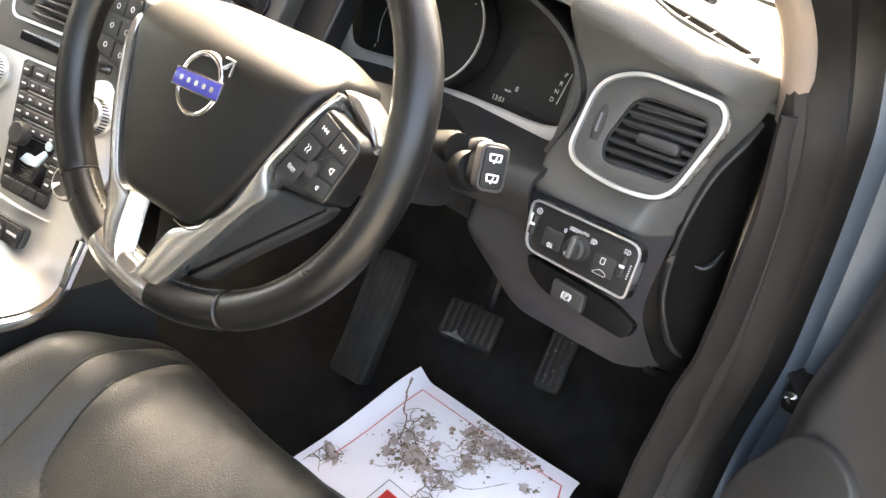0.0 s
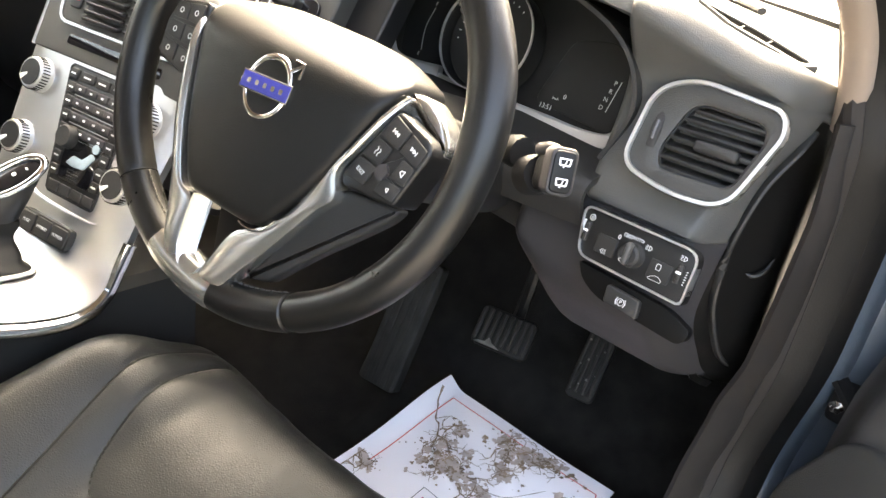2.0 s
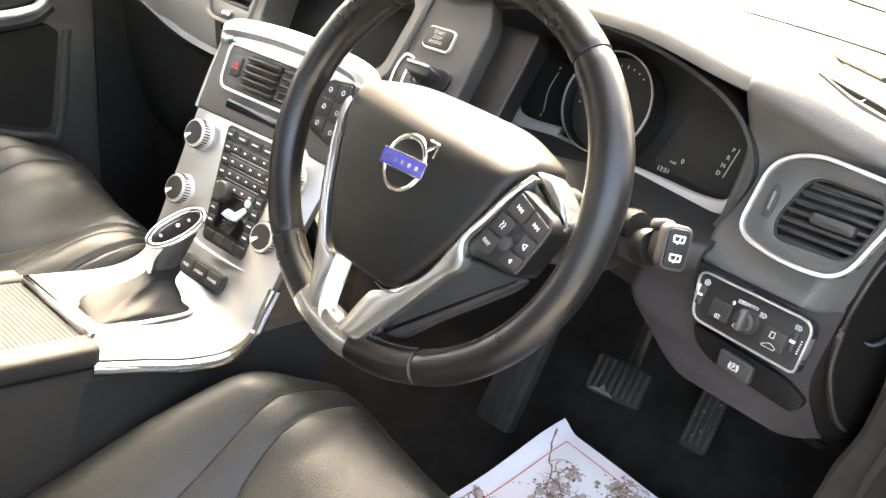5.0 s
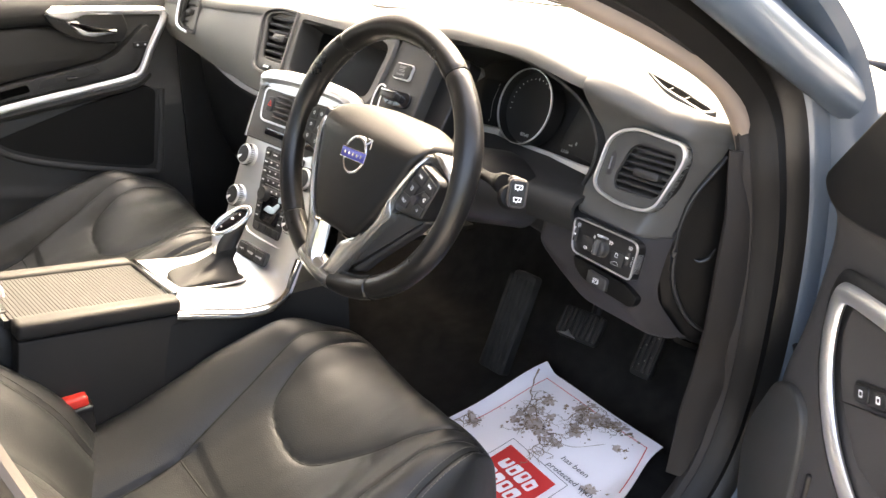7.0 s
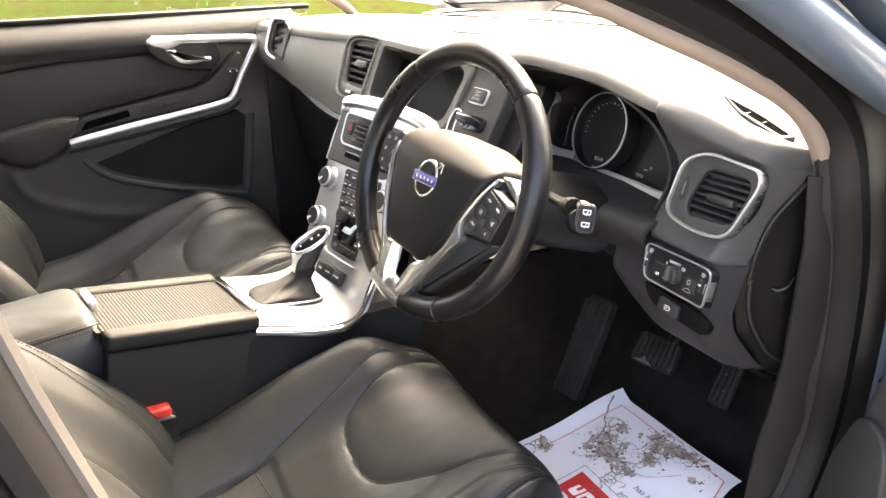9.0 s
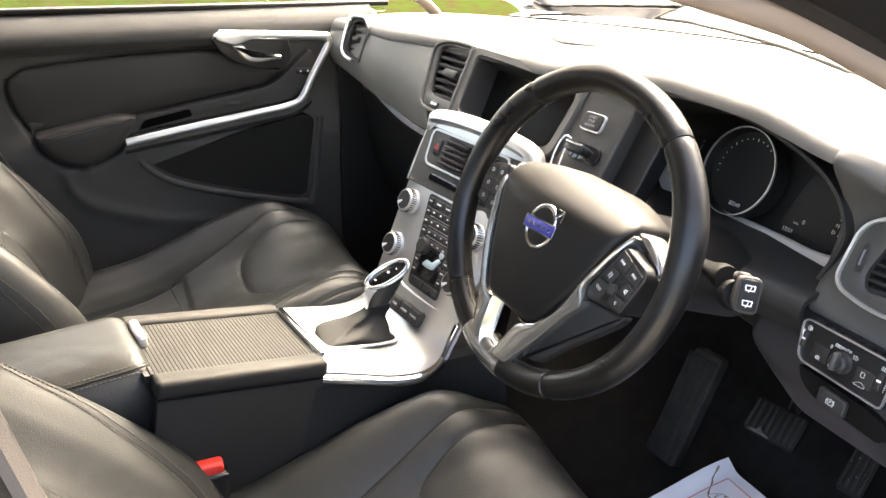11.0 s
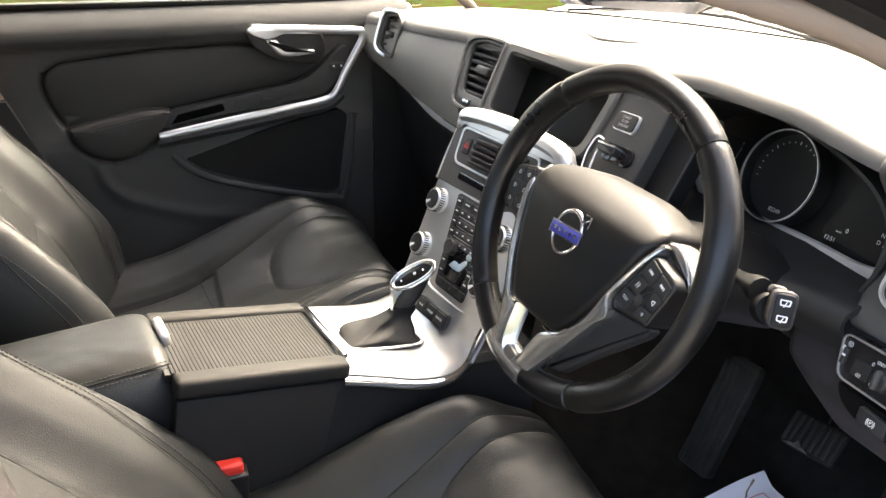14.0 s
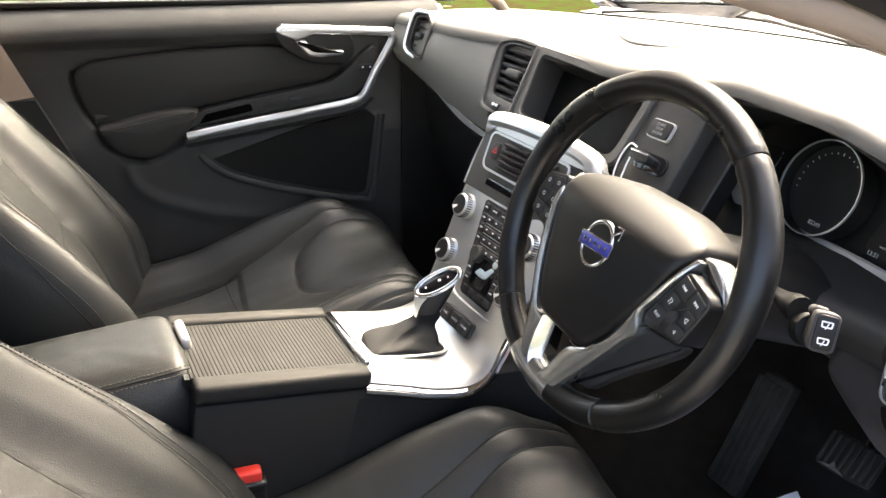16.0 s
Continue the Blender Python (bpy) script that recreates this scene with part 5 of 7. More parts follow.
for y in (0.0075, -0.0075):
    part("symbol", hoop(rounded([(-0.0046, y - 0.0030), (0.0046, y - 0.0030), (0.0052, y + 0.0030), (-0.0052, y + 0.0030)], 0.001), rounded([(-0.0034, y - 0.0018), (0.0034, y - 0.0018), (0.0040, y + 0.0018), (-0.0040, y + 0.0018)], 0.0006), 0.0041, 0.0046, 0.0001, 32), WHITE, stalk, "white window symbol", m=SF)
    part("symbol", tube([(-0.001, y - 0.0042, 0.0044), (0.0012, y + 0.0012, 0.0044)], 0.0003, 5, wide=0.0005), WHITE, stalk, m=SF)
part("thumb_wheel", lathe([(0.0145, -0.010), (0.0160, -0.009)] + [(0.0160 if k % 2 else 0.0152, -0.008 + 0.0012 * k) for k in range(14)] + [(0.0145, 0.010)], 28), STALKBLACK, stalk, "ribbed ring", m=STE @ Matrix.Translation((-0.026, -0.002, 0.001)) @ Matrix.Rotation(radians(90), 4, "Y"))
part("top_rocker", box((-0.008, 0.017, 0.004), (0.022, 0.010, 0.014), 0.004), LOWER, stalk, "grey rocker on top", m=STE)


# ---- seats ----
def lerp_at(rows, f):
    """A point of a sampled line at a fractional place from 0 to 1."""
    k = f * (len(rows) - 1)
    i = min(int(k + 1e-9), len(rows) - 2)
    return rows[i].lerp(rows[i + 1], k - i)


def place_of(values, x):
    """The fractional place, 0 to 1, at which a rising row of values reaches x."""
    for k in range(len(values) - 1):
        if (values[k] - x) * (values[k + 1] - x) <= 0 and values[k] != values[k + 1]:
            return (k + (x - values[k]) / (values[k + 1] - values[k])) / (len(values) - 1)
    return 0.0 if abs(values[0] - x) < abs(values[-1] - x) else 1.0


def dense(line, step=0.006):
    """The points of a polyline at close steps."""
    out = []
    for (ax, ay), (bx, by) in zip(line, line[1:]):
        n = max(1, int(math.hypot(bx - ax, by - ay) / step))
        out += [(ax + (bx - ax) * k / n, ay + (by - ay) * k / n) for k in range(n)]
    return out + [line[-1]]


def inside(x, y, ring):
    hit = False
    for (ax, ay), (bx, by) in zip(ring, ring[1:] + ring[:1]):
        if (ay > y) != (by > y) and x < ax + (bx - ax) * (y - ay) / (by - ay):
            hit = not hit
    return hit


def seat(cx, dy, dz, name, label, mirror=1, lean=0.0, forward=0.0, recline=0.0):
    """A leather seat: dished cushion with bolsters and piped seams, reclined backrest, base."""
    ob = thing(name, (cx, -0.25 + dy, 0.30), label, "car seat", "front seats")
    prof = [(-0.262, -0.20), (-0.268, -0.06), (-0.250, 0.022), (-0.205, 0.058), (-0.150, 0.036), (-0.095, 0.006), (0.0, -0.004), (0.095, 0.006), (0.150, 0.036), (0.205, 0.058), (0.250, 0.022), (0.268, -0.06), (0.262, -0.20)]
    NU, NV = 250, 250
    across = spline([(x, z, 0) for x, z in prof], NU + 1)
    rows = [(-0.50, 0.445, 0.6, 0.94), (-0.40, 0.452, 0.75, 0.96), (-0.28, 0.473, 0.85, 0.97), (-0.14, 0.526, 0.95, 0.95), (-0.03, 0.571, 0.82, 0.89), (0.045, 0.590, 0.40, 0.82), (0.085, 0.586, 0.20, 0.77), (0.112, 0.560, 0.12, 0.73), (0.126, 0.51, 0.10, 0.71), (0.120, 0.43, 0.1, 0.70)]
    along = spline([(y, z, k) for y, z, k, w in rows], NV + 1)
    wide = spline([(w, 0, 0) for y, z, k, w in rows], NV + 1)
    patch = [(q.x, q.y) for q in spline([(-0.136, 0.085, 0), (-0.132, 0.019, 0), (-0.112, -0.066, 0), (-0.090, -0.104, 0), (-0.040, -0.116, 0), (0.006, -0.112, 0), (0.040, -0.088, 0), (0.084, -0.026, 0), (0.128, 0.040, 0), (0.150, 0.085, 0)], 37)]
    bolster = [(-0.172, 0.09), (-0.158, -0.016), (-0.135, -0.124), (-0.114, -0.249), (-0.106, -0.45)]
    thigh = [(0.176, 0.09), (0.162, 0.02), (0.154, -0.08), (0.158, -0.215), (0.150, -0.45)]
    outer = [(0.190, 0.09), (0.205, -0.02), (0.220, -0.10), (0.228, -0.25), (0.230, -0.45)]
    seams = [patch, bolster, thigh, [(-0.114, -0.249), (0.012, -0.228), (0.158, -0.215)], outer]
    def fn(s, t):
        a, p, w = lerp_at(across, s), lerp_at(along, t), lerp_at(wide, t).x
        x, y = a.x * w, p.x
        z = p.y + (a.y * p.z if a.y > 0 else a.y)
        g = 0.0
        for ln in seams:
            d = near_line(x, y, ln)
            if d < 0.045:
                g += 0.0026 * math.exp(-(d / 0.0030) ** 2) + 0.0030 * math.exp(-(d / 0.016) ** 2)
        if inside(x, y, patch):
            z += 0.0045 * (1 - math.exp(-near_line(x, y, patch) / 0.014))
        elif -0.114 < x < 0.156 and y < -0.222:
            z -= 0.0050 * (1 - math.exp(-near_line(x, y, seams[3]) / 0.010))
        z += 0.0022 * noise.noise((x * 11 + cx * 9, y * 11, 1)) + 0.0011 * noise.noise((x * 38, y * 16, 5 + cx))
        return Vector((cx + x, y + dy, z - g + dz - lean * x * (1 - 0.85 * smooth01(-0.05, 0.08, y))))
    cushion = part("cushion", sheet(fn, NU, NV), LEATHER, ob, "dished black leather cushion with seams")
    ys = [q.x for q in along[:int(NV * 0.72)]]
    mid = slice(NU // 6, NU - NU // 6)
    def on_cushion(x, y):
        t = place_of(ys, y) * (len(ys) - 1) / NV
        w = lerp_at(wide, t).x
        f = place_of([q.x * w for q in across[mid]], x)
        return fn((NU // 6 + f * (len(across[mid]) - 1)) / NU, t)
    for ln in seams:
        part("seam", tube([on_cushion(x, min(y, 0.085)) + Vector((0, 0, 0.0002)) for x, y in dense(ln) if y > -0.42], 0.0008, 6, wide=0.0015), SEAM, cushion, "fine dark seam")
    for ln in (outer, thigh):
        for off in ((-0.006, 0.006) if ln is outer else (0.005,)):
            part("stitching", stitches([on_cushion(x + off, min(y, 0.085)) + Vector((0, 0, 0.0006)) for x, y in dense(ln) if y > -0.42]), THREAD, cushion)
    # backrest
    bprof = [(-0.262, 0.16), (-0.275, 0.07), (-0.262, -0.02), (-0.222, -0.058), (-0.165, -0.036), (-0.105, 0.004), (0.0, 0.012), (0.105, 0.004), (0.165, -0.036), (0.222, -0.058), (0.262, -0.02), (0.275, 0.07), (0.262, 0.16)]
    bacr = spline([(x, y, 0) for x, y in bprof], NU + 1)
    brow_rows = [(-0.405, 0.42, 0.75, 0.88), (-0.420, 0.52, 1.05, 0.93), (-0.452, 0.62, 1.25, 0.95), (-0.512, 0.72, 1.20, 0.94), (-0.585, 0.83, 0.98, 0.89), (-0.66, 0.96, 0.68, 0.83), (-0.71, 1.07, 0.42, 0.77), (-0.74, 1.13, 0.3, 0.72), (-0.77, 1.15, 0.2, 0.68)]
    balong = spline([(y, z, k) for y, z, k, w in brow_rows], NV + 1)
    bwide = spline([(w, 0, 0) for y, z, k, w in brow_rows], NV + 1)
    ridge = [(0.165, 0.45), (0.168, 0.56), (0.180, 0.66), (0.196, 0.76), (0.200, 0.84), (0.190, 0.95), (0.16, 1.1)]
    inset = [(0.098, 0.45), (0.090, 0.70), (0.098, 0.82), (0.105, 0.95), (0.10, 1.1)]
    flank = [(0.246, 0.45), (0.250, 0.62), (0.246, 0.80), (0.22, 1.05)]
    bseams = [[(sx * x, z) for x, z in ln] for ln in (ridge, inset, flank) for sx in (-1, 1)] + [[(-0.09, 0.68), (0, 0.66), (0.09, 0.68)]]
    def back(s, t):
        a, p, w = lerp_at(bacr, s), lerp_at(balong, t), lerp_at(bwide, t).x
        x, z = a.x * w, p.y
        y = p.x - 0.03 - (a.y * p.z if a.y < 0 else a.y) + forward - recline * (z - 0.72)
        g = 0.0
        for ln in bseams:
            d = near_line(x, z, ln)
            if d < 0.045:
                g += 0.0026 * math.exp(-(d / 0.0030) ** 2) + 0.0030 * math.exp(-(d / 0.016) ** 2)
        y += 0.0016 * noise.noise((x * 14 + cx * 5, z * 14, 7))
        return Vector((cx + x, y - g + dy, z + dz))
    br = part("backrest", sheet(back, NU, NV), LEATHER, ob, "reclined black leather backrest")
    zs = [q.y for q in balong]
    def on_back(x, z):
        t = place_of(zs, z)
        w = lerp_at(bwide, t).x
        f = place_of([q.x * w for q in bacr[mid]], x)
        return back((NU // 6 + f * (len(bacr[mid]) - 1)) / NU, t)
    for ln in bseams:
        part("seam", tube([on_back(x, z) + Vector((0, 0.0004, 0.0)) for x, z in dense(ln) if 0.5 < z < 1.08], 0.0007, 6, wide=0.0012), SEAM, br, "fine dark seam")
    for ln, offs in ((bseams[0], (-0.006, 0.006)), (bseams[1], (-0.006, 0.006)), (bseams[4], (0.006,)), (bseams[5], (-0.006,))):
        for off in offs:
            part("stitching", stitches([on_back(x + off, z) + Vector((0, 0.0008, 0.0004)) for x, z in dense(ln) if 0.5 < z < 1.08], 0.0008), THREAD, br)
    # base and outer side trim
    part("base", box((cx, -0.20 + dy, 0.385 + dz), (0.46, 0.52, 0.15), 0.03), PLASTIC, ob, "dark plastic seat base")
    part("side_trim", box((cx + 0.262 * mirror, -0.20 + dy, 0.40 + dz), (0.035, 0.50, 0.095), 0.015), PLASTIC, ob, "dark side trim")
    part("adjuster_lever", box((cx + 0.286 * mirror, -0.12 + dy, 0.415 + dz), (0.016, 0.13, 0.024), 0.007), LOWER, ob, "grey adjuster lever")
    part("runner", box((cx - 0.16, -0.18 + dy, 0.315), (0.04, 0.62, 0.03), 0.006), BLACK, ob)
    part("runner", box((cx + 0.16, -0.18 + dy, 0.315), (0.04, 0.62, 0.03), 0.006), BLACK, ob)
    return ob


seat(0.365, 0.0, -0.030, "driver_seat", "black leather driver's seat with stitched bolsters", 1, 0.19, -0.002, 0.26)
seat(-0.385, -0.085, 0.040, "passenger_seat", "black leather passenger seat with stitched bolsters", -1, 0.14)

buckle = thing("seat_belt_buckle", (0.145, -0.37, 0.40), "black seat belt buckle with a red release button", "belt buckle")
part("body", box((0.150, -0.372, 0.500), (0.026, 0.060, 0.125), 0.006), BLACK, buckle)
part("release_button", box((0.150, -0.372, 0.568), (0.020, 0.052, 0.020), 0.005), RED, buckle, "red release button")
part("lip", box((0.150, -0.372, 0.556), (0.028, 0.062, 0.010), 0.003), BLACK, buckle)
part("strap", box((0.150, -0.385, 0.40), (0.012, 0.04, 0.10), 0.004), BLACK, buckle)

# ---- footwell ----
def paper():
    def fn(s, t):
        y = -0.03 + 0.51 * t
        x0 = 0.282 - 0.012 * t
        x1 = 0.640 - 0.066 * smooth01(0.6, 1.0, t)
        x = x0 + (x1 - x0) * s
        z = 0.368 + 0.034 * smooth01(0.22, 0.50, y) - 0.010 * smooth01(0.2, -0.05, y)
        z += 0.045 * smooth01(0.57, 0.66, x) + 0.020 * smooth01(0.30, 0.26, x) + 0.004 * noise.noise((x * 8, y * 8, 2))
        return Vector((x, y, z))
    return fn


PF = paper()
mat_ob = thing("paper_floor_mat", (0.42, 0.22, 0.36), "crumpled white paper floor mat with a red block and muddy marks", "floor mat")
part("sheet", sheet(PF, 40, 50, 0.0015), PAPER, mat_ob)


def paper_quad(a, b, c, d, lift, n=8):
    def fn(s, t):
        x = (1 - s) * (1 - t) * a[0] + s * (1 - t) * b[0] + s * t * c[0] + (1 - s) * t * d[0]
        y = (1 - s) * (1 - t) * a[1] + s * (1 - t) * b[1] + s * t * c[1] + (1 - s) * t * d[1]
        tt = (y + 0.03) / 0.51
        x0, x1 = 0.282 - 0.012 * tt, 0.640 - 0.066 * smooth01(0.6, 1.0, tt)
        return PF((x - x0) / (x1 - x0), tt) + Vector((0, 0, lift))
    return sheet(fn, n, n, 0.0003)


part("red_block", paper_quad((0.397, 0.286), (0.403, 0.180), (0.526, 0.173), (0.520, 0.282), 0.0028), REDINK, mat_ob, "printed red block")


def footmat():
    def fn(s, t):
        x, y = 0.20 + 0.45 * s, -0.06 + 0.55 * t
        return Vector((x, y, 0.335 + 0.045 * smooth01(0.25, 0.5, y)))
    return sheet(fn, 20, 20, 0.008)


solo("carpet_mat", footmat(), CARPET, "black carpet mat under the paper", "car mat")


def pedal(name, label, c, w, h, tilt, bars, turn=0.0):
    ob = thing(name, (c[0], c[1] + 0.02, c[2] - h / 2), label, "pedal")
    m = Matrix.Translation(c) @ Matrix.Rotation(radians(turn), 4, "Z") @ Matrix.Rotation(radians(tilt), 4, "X")
    part("pad", slab(rrect(0, 0, w, h, 0.010), -0.007, 0.006, 0.003), RUBBER, ob, m=m)
    for k in range(bars):
        x = -w / 2 + (k + 0.5) * w / bars
        part("rib", box((x, 0.001, 0.008), (w / bars * 0.55, h * 0.84, 0.006), 0.0018), WORN, ob, "worn raised rib", m=m)
    part("arm", tube([m @ Vector((0, h * 0.2, -0.006)), m @ Vector((0, h * 0.6, -0.04)), Vector((c[0], c[1] + 0.07, c[2] + 0.18))], 0.010, 8), BLACK, ob, "steel pedal arm")
    return ob, m


brake, BRM = pedal("brake_pedal", "black ribbed rubber brake pedal worn at its lower edge", (0.336, 0.497, 0.526), 0.088, 0.060, 50, 8, 14)
part("worn_edge", slab([(-0.036, -0.0285), (0.004, -0.0285), (-0.004, -0.0245), (-0.010, -0.0225), (-0.015, -0.016), (-0.020, -0.0235), (-0.030, -0.0250)], 0.004, 0.0114, 0.0004), RUBBED, brake, "bare rubbed patch", m=BRM)
accel, ACM = pedal("accelerator_pedal", "black ribbed accelerator pedal speckled with dust", (0.456, 0.558, 0.512), 0.042, 0.105, 58, 4, 10)
for k in range(9):
    part("speck", slab(circle(-0.014 + 0.0085 * (k * 5 % 4), -0.040 + 0.0095 * k, 0.0007 + 0.0006 * (k % 3), 7), 0.008, 0.0114), RUBBED, accel, m=ACM)
fr = thing("footrest", (0.17, 0.42, 0.36), "dull worn rubber footrest beside the brake pedal", "footrest")
FRM = plane((0.178, 0.452, 0.472), (1, 0.12, 0), (0.06, 0.40, 0.92))
part("plate", slab(rounded([(-0.036, -0.105), (0.034, -0.105), (0.036, 0.110), (-0.022, 0.110)], 0.010), -0.012, 0.010, 0.004), WORN, fr, m=FRM)
for k in range(5):
    part("rib", box((-0.026 + 0.0128 * k, -0.002, 0.0105), (0.0085, 0.200, 0.0026), 0.0012), WORN, fr, "dull worn rib", m=FRM)

# ---- passenger door, closed ----
DOOR = plane((-0.705, 0, 0), (0, 1, 0), (0, 0, 1))
pd = thing("passenger_door", (-0.74, -0.3, 0.32), "closed front passenger door with black trim and bright handle strip", "car door")


INS = rounded([(-0.580, 0.938), (-0.577, 0.890), (-0.548, 0.822), (-0.450, 0.800), (-0.345, 0.856), (-0.20, 0.880), (-0.06, 0.903), (-0.020, 0.936), (-0.166, 0.984), (-0.373, 0.979), (-0.55, 0.962)], [0.03, 0.03, 0.02, 0.02, 0.02, 0.03, 0.02, 0.012, 0.03, 0.03, 0.03])
ARMD = rounded([(-0.547, 0.834), (-0.538, 0.798), (-0.50, 0.765), (-0.448, 0.755), (-0.388, 0.788), (-0.370, 0.812), (-0.340, 0.858), (-0.385, 0.866), (-0.46, 0.853)], [0.008, 0.02, 0.03, 0.03, 0.03, 0.015, 0.008, 0.03, 0.03])
POCK = rounded([(-0.330, 0.752), (-0.29, 0.722), (-0.22, 0.694), (-0.10, 0.660), (0.0, 0.638), (0.018, 0.645), (0.044, 0.826), (0.02, 0.840), (-0.15, 0.805)], [0.012, 0.02, 0.03, 0.03, 0.012, 0.012, 0.012, 0.012, 0.03])
RIDGE = [(-0.350, 0.762), (-0.327, 0.736), (-0.29, 0.709), (-0.22, 0.681), (-0.10, 0.647), (0.0, 0.625), (0.032, 0.640), (0.056, 0.826)]
CREASE = [(q.x, q.y) for q in spline([(-0.497, 0.745, 0), (-0.490, 0.712, 0), (-0.465, 0.682, 0), (-0.434, 0.662, 0), (-0.37, 0.636, 0), (-0.300, 0.616, 0), (-0.15, 0.590, 0)], 37)]


def door_panel():
    """Trim with a rolled sill, a grooved inset, a pocket ridge and a crease in its lower half."""
    prof = [(-0.785, 1.071), (-0.768, 1.069), (-0.752, 1.060), (-0.737, 1.045), (-0.726, 1.028), (-0.724, 1.012), (-0.732, 0.998), (-0.738, 0.980), (-0.735, 0.90), (-0.722, 0.84), (-0.705, 0.80), (-0.700, 0.76), (-0.705, 0.62), (-0.715, 0.45), (-0.73, 0.33)]
    line = spline([(a, b, 0) for a, b in prof], 181)
    ring = [(q.x, q.y) for q in INS + INS[:1]]
    pad_ring = [(q.x, q.y) for q in ARMD + ARMD[:1]]
    def fn(s, t):
        y = -0.82 + 1.02 * s
        q = line[round(t * 180)]
        x, z = q.x, q.y
        if 0.70 < z < 1.01 and -0.62 < y < 0.0:
            d = min(near_line(y, z, ring), near_line(y, z, pad_ring))
            x -= 0.010 * math.exp(-(d / 0.006) ** 2)
        if 0.56 < z < 0.85:
            d = near_line(y, z, CREASE)
            x += 0.006 * math.exp(-(d / 0.012) ** 2)
        return Vector((x, y, z + (0.012 * (y + 0.1) if z > 0.95 else 0)))
    return sheet(fn, 240, 180, 0.012)


part("trim_panel", door_panel(), DOORTRIM, pd, "black moulded trim panel")
part("leather_insert", slab(INS, -0.05, -0.022, 0.008, 0.006), DOORHIDE, pd, "padded black leather insert", m=DOOR)
part("elbow_pad", slab(ARMD, -0.04, 0.016, 0.015, 0.003), DOORHIDE, pd, "stitched elbow pad", m=DOOR)
for dv in (-0.009, -0.014):
    part("stitching", tube(spline([(-0.536, 0.832 + dv, 0.012), (-0.50, 0.843 + dv, 0.0165), (-0.45, 0.853 + dv, 0.0175), (-0.385, 0.864 + dv, 0.0165), (-0.352, 0.856 + dv, 0.010)], 24), 0.0006, 6, wide=0.0009), THREAD, pd, m=DOOR)
part("pull_shelf", slab(rounded([(-0.372, 0.818), (-0.345, 0.855), (-0.05, 0.905), (0.045, 0.985), (0.055, 0.93), (-0.008, 0.868)], [0.006, 0.02, 0.03, 0.02, 0.01, 0.02]), -0.03, 0.000, 0.003), PLASTIC, pd, "black pull shelf", m=DOOR)
part("grab_hollow", slab(rounded([(-0.345, 0.828), (-0.33, 0.848), (-0.235, 0.866), (-0.23, 0.850)], 0.005), -0.002, 0.002, 0.0005), VOID, pd, "black plate for the grab hollow's shade", m=DOOR)
part("switch_plate", slab(rounded([(-0.215, 0.852), (-0.205, 0.872), (-0.09, 0.895), (-0.075, 0.878)], 0.006), -0.002, 0.003, 0.001), PLASTIC, pd, "window switch plate", m=DOOR)
part("window_switch", box((-0.14, 0.872, 0.006), (0.026, 0.008, 0.010), 0.003), LOWER, pd, "grey window switch", m=DOOR)
part("chrome_strip", tube(spline([(-0.372, 0.806, 0.014), (-0.25, 0.826, 0.016), (-0.10, 0.848, 0.016), (-0.02, 0.860, 0.015), (0.012, 0.875, 0.014), (0.040, 0.925, 0.012), (0.068, 0.972, 0.012), (0.079, 0.994, 0.013), (0.076, 1.006, 0.014), (0.062, 1.011, 0.014), (-0.05, 1.017, 0.013), (-0.110, 1.020, 0.012), (-0.160, 1.022, 0.006)], 120), 0.007, 10, wide=0.0090, up=(0, 0, 1)), ALU, pd, "bright metal strip round the handle", m=DOOR)
part("strip_shoulder", tube(spline([(-0.376, 0.792, 0.008), (-0.25, 0.810, 0.011), (-0.10, 0.832, 0.010), (-0.01, 0.845, 0.008), (0.03, 0.870, 0.004)], 40), 0.011, 8, wide=0.012), PLASTIC, pd, "black shoulder under the strip", m=DOOR)
part("handle_cup", slab(rounded([(-0.176, 1.014), (-0.162, 0.984), (-0.126, 0.958), (-0.070, 0.943), (-0.018, 0.944), (0.000, 0.970), (-0.012, 1.010)], [0.008, 0.02, 0.02, 0.02, 0.012, 0.02, 0.01]), -0.03, 0.003, 0.003), BLACK, pd, "black handle cup", m=DOOR)
part("strip_head", slab(rounded([(-0.174, 1.018), (-0.158, 1.028), (-0.050, 1.025), (-0.050, 1.011), (-0.098, 1.010), (-0.112, 1.004), (-0.134, 0.999), (-0.164, 1.009)], [0.006, 0.006, 0.004, 0.004, 0.006, 0.006, 0.006, 0.008]), -0.004, 0.018, 0.004), ALU, pd, "bright widened end of the strip", m=DOOR)
part("door_handle", slab(rounded([(-0.135, 0.997), (-0.112, 0.999), (-0.104, 0.985), (-0.094, 0.977), (-0.030, 0.974), (-0.032, 0.966), (-0.085, 0.961), (-0.108, 0.965), (-0.121, 0.979)], [0.004, 0.006, 0.008, 0.008, 0.003, 0.003, 0.01, 0.01, 0.01]), -0.004, 0.021, 0.005), ALU, pd, "satin metal door handle", m=DOOR)
part("strip_facet", slab([(-0.374, 0.790), (-0.240, 0.812), (-0.110, 0.836), (-0.030, 0.854), (-0.100, 0.846), (-0.250, 0.823), (-0.374, 0.803)], 0.0, 0.013, 0.002), SATIN, pd, "lower face of the bright strip", m=DOOR)
part("lock_button", slab(rrect(0.022, 0.934, 0.034, 0.012, 0.003), 0.0, 0.004, 0.001), BLACK, pd, "small lock buttons", m=DOOR)
for dx in (-0.008, 0.009):
    part("mark", slab(rrect(0.022 + dx, 0.934, 0.004, 0.004, 0.0005), 0.004, 0.0044), WHITE, pd, m=DOOR)
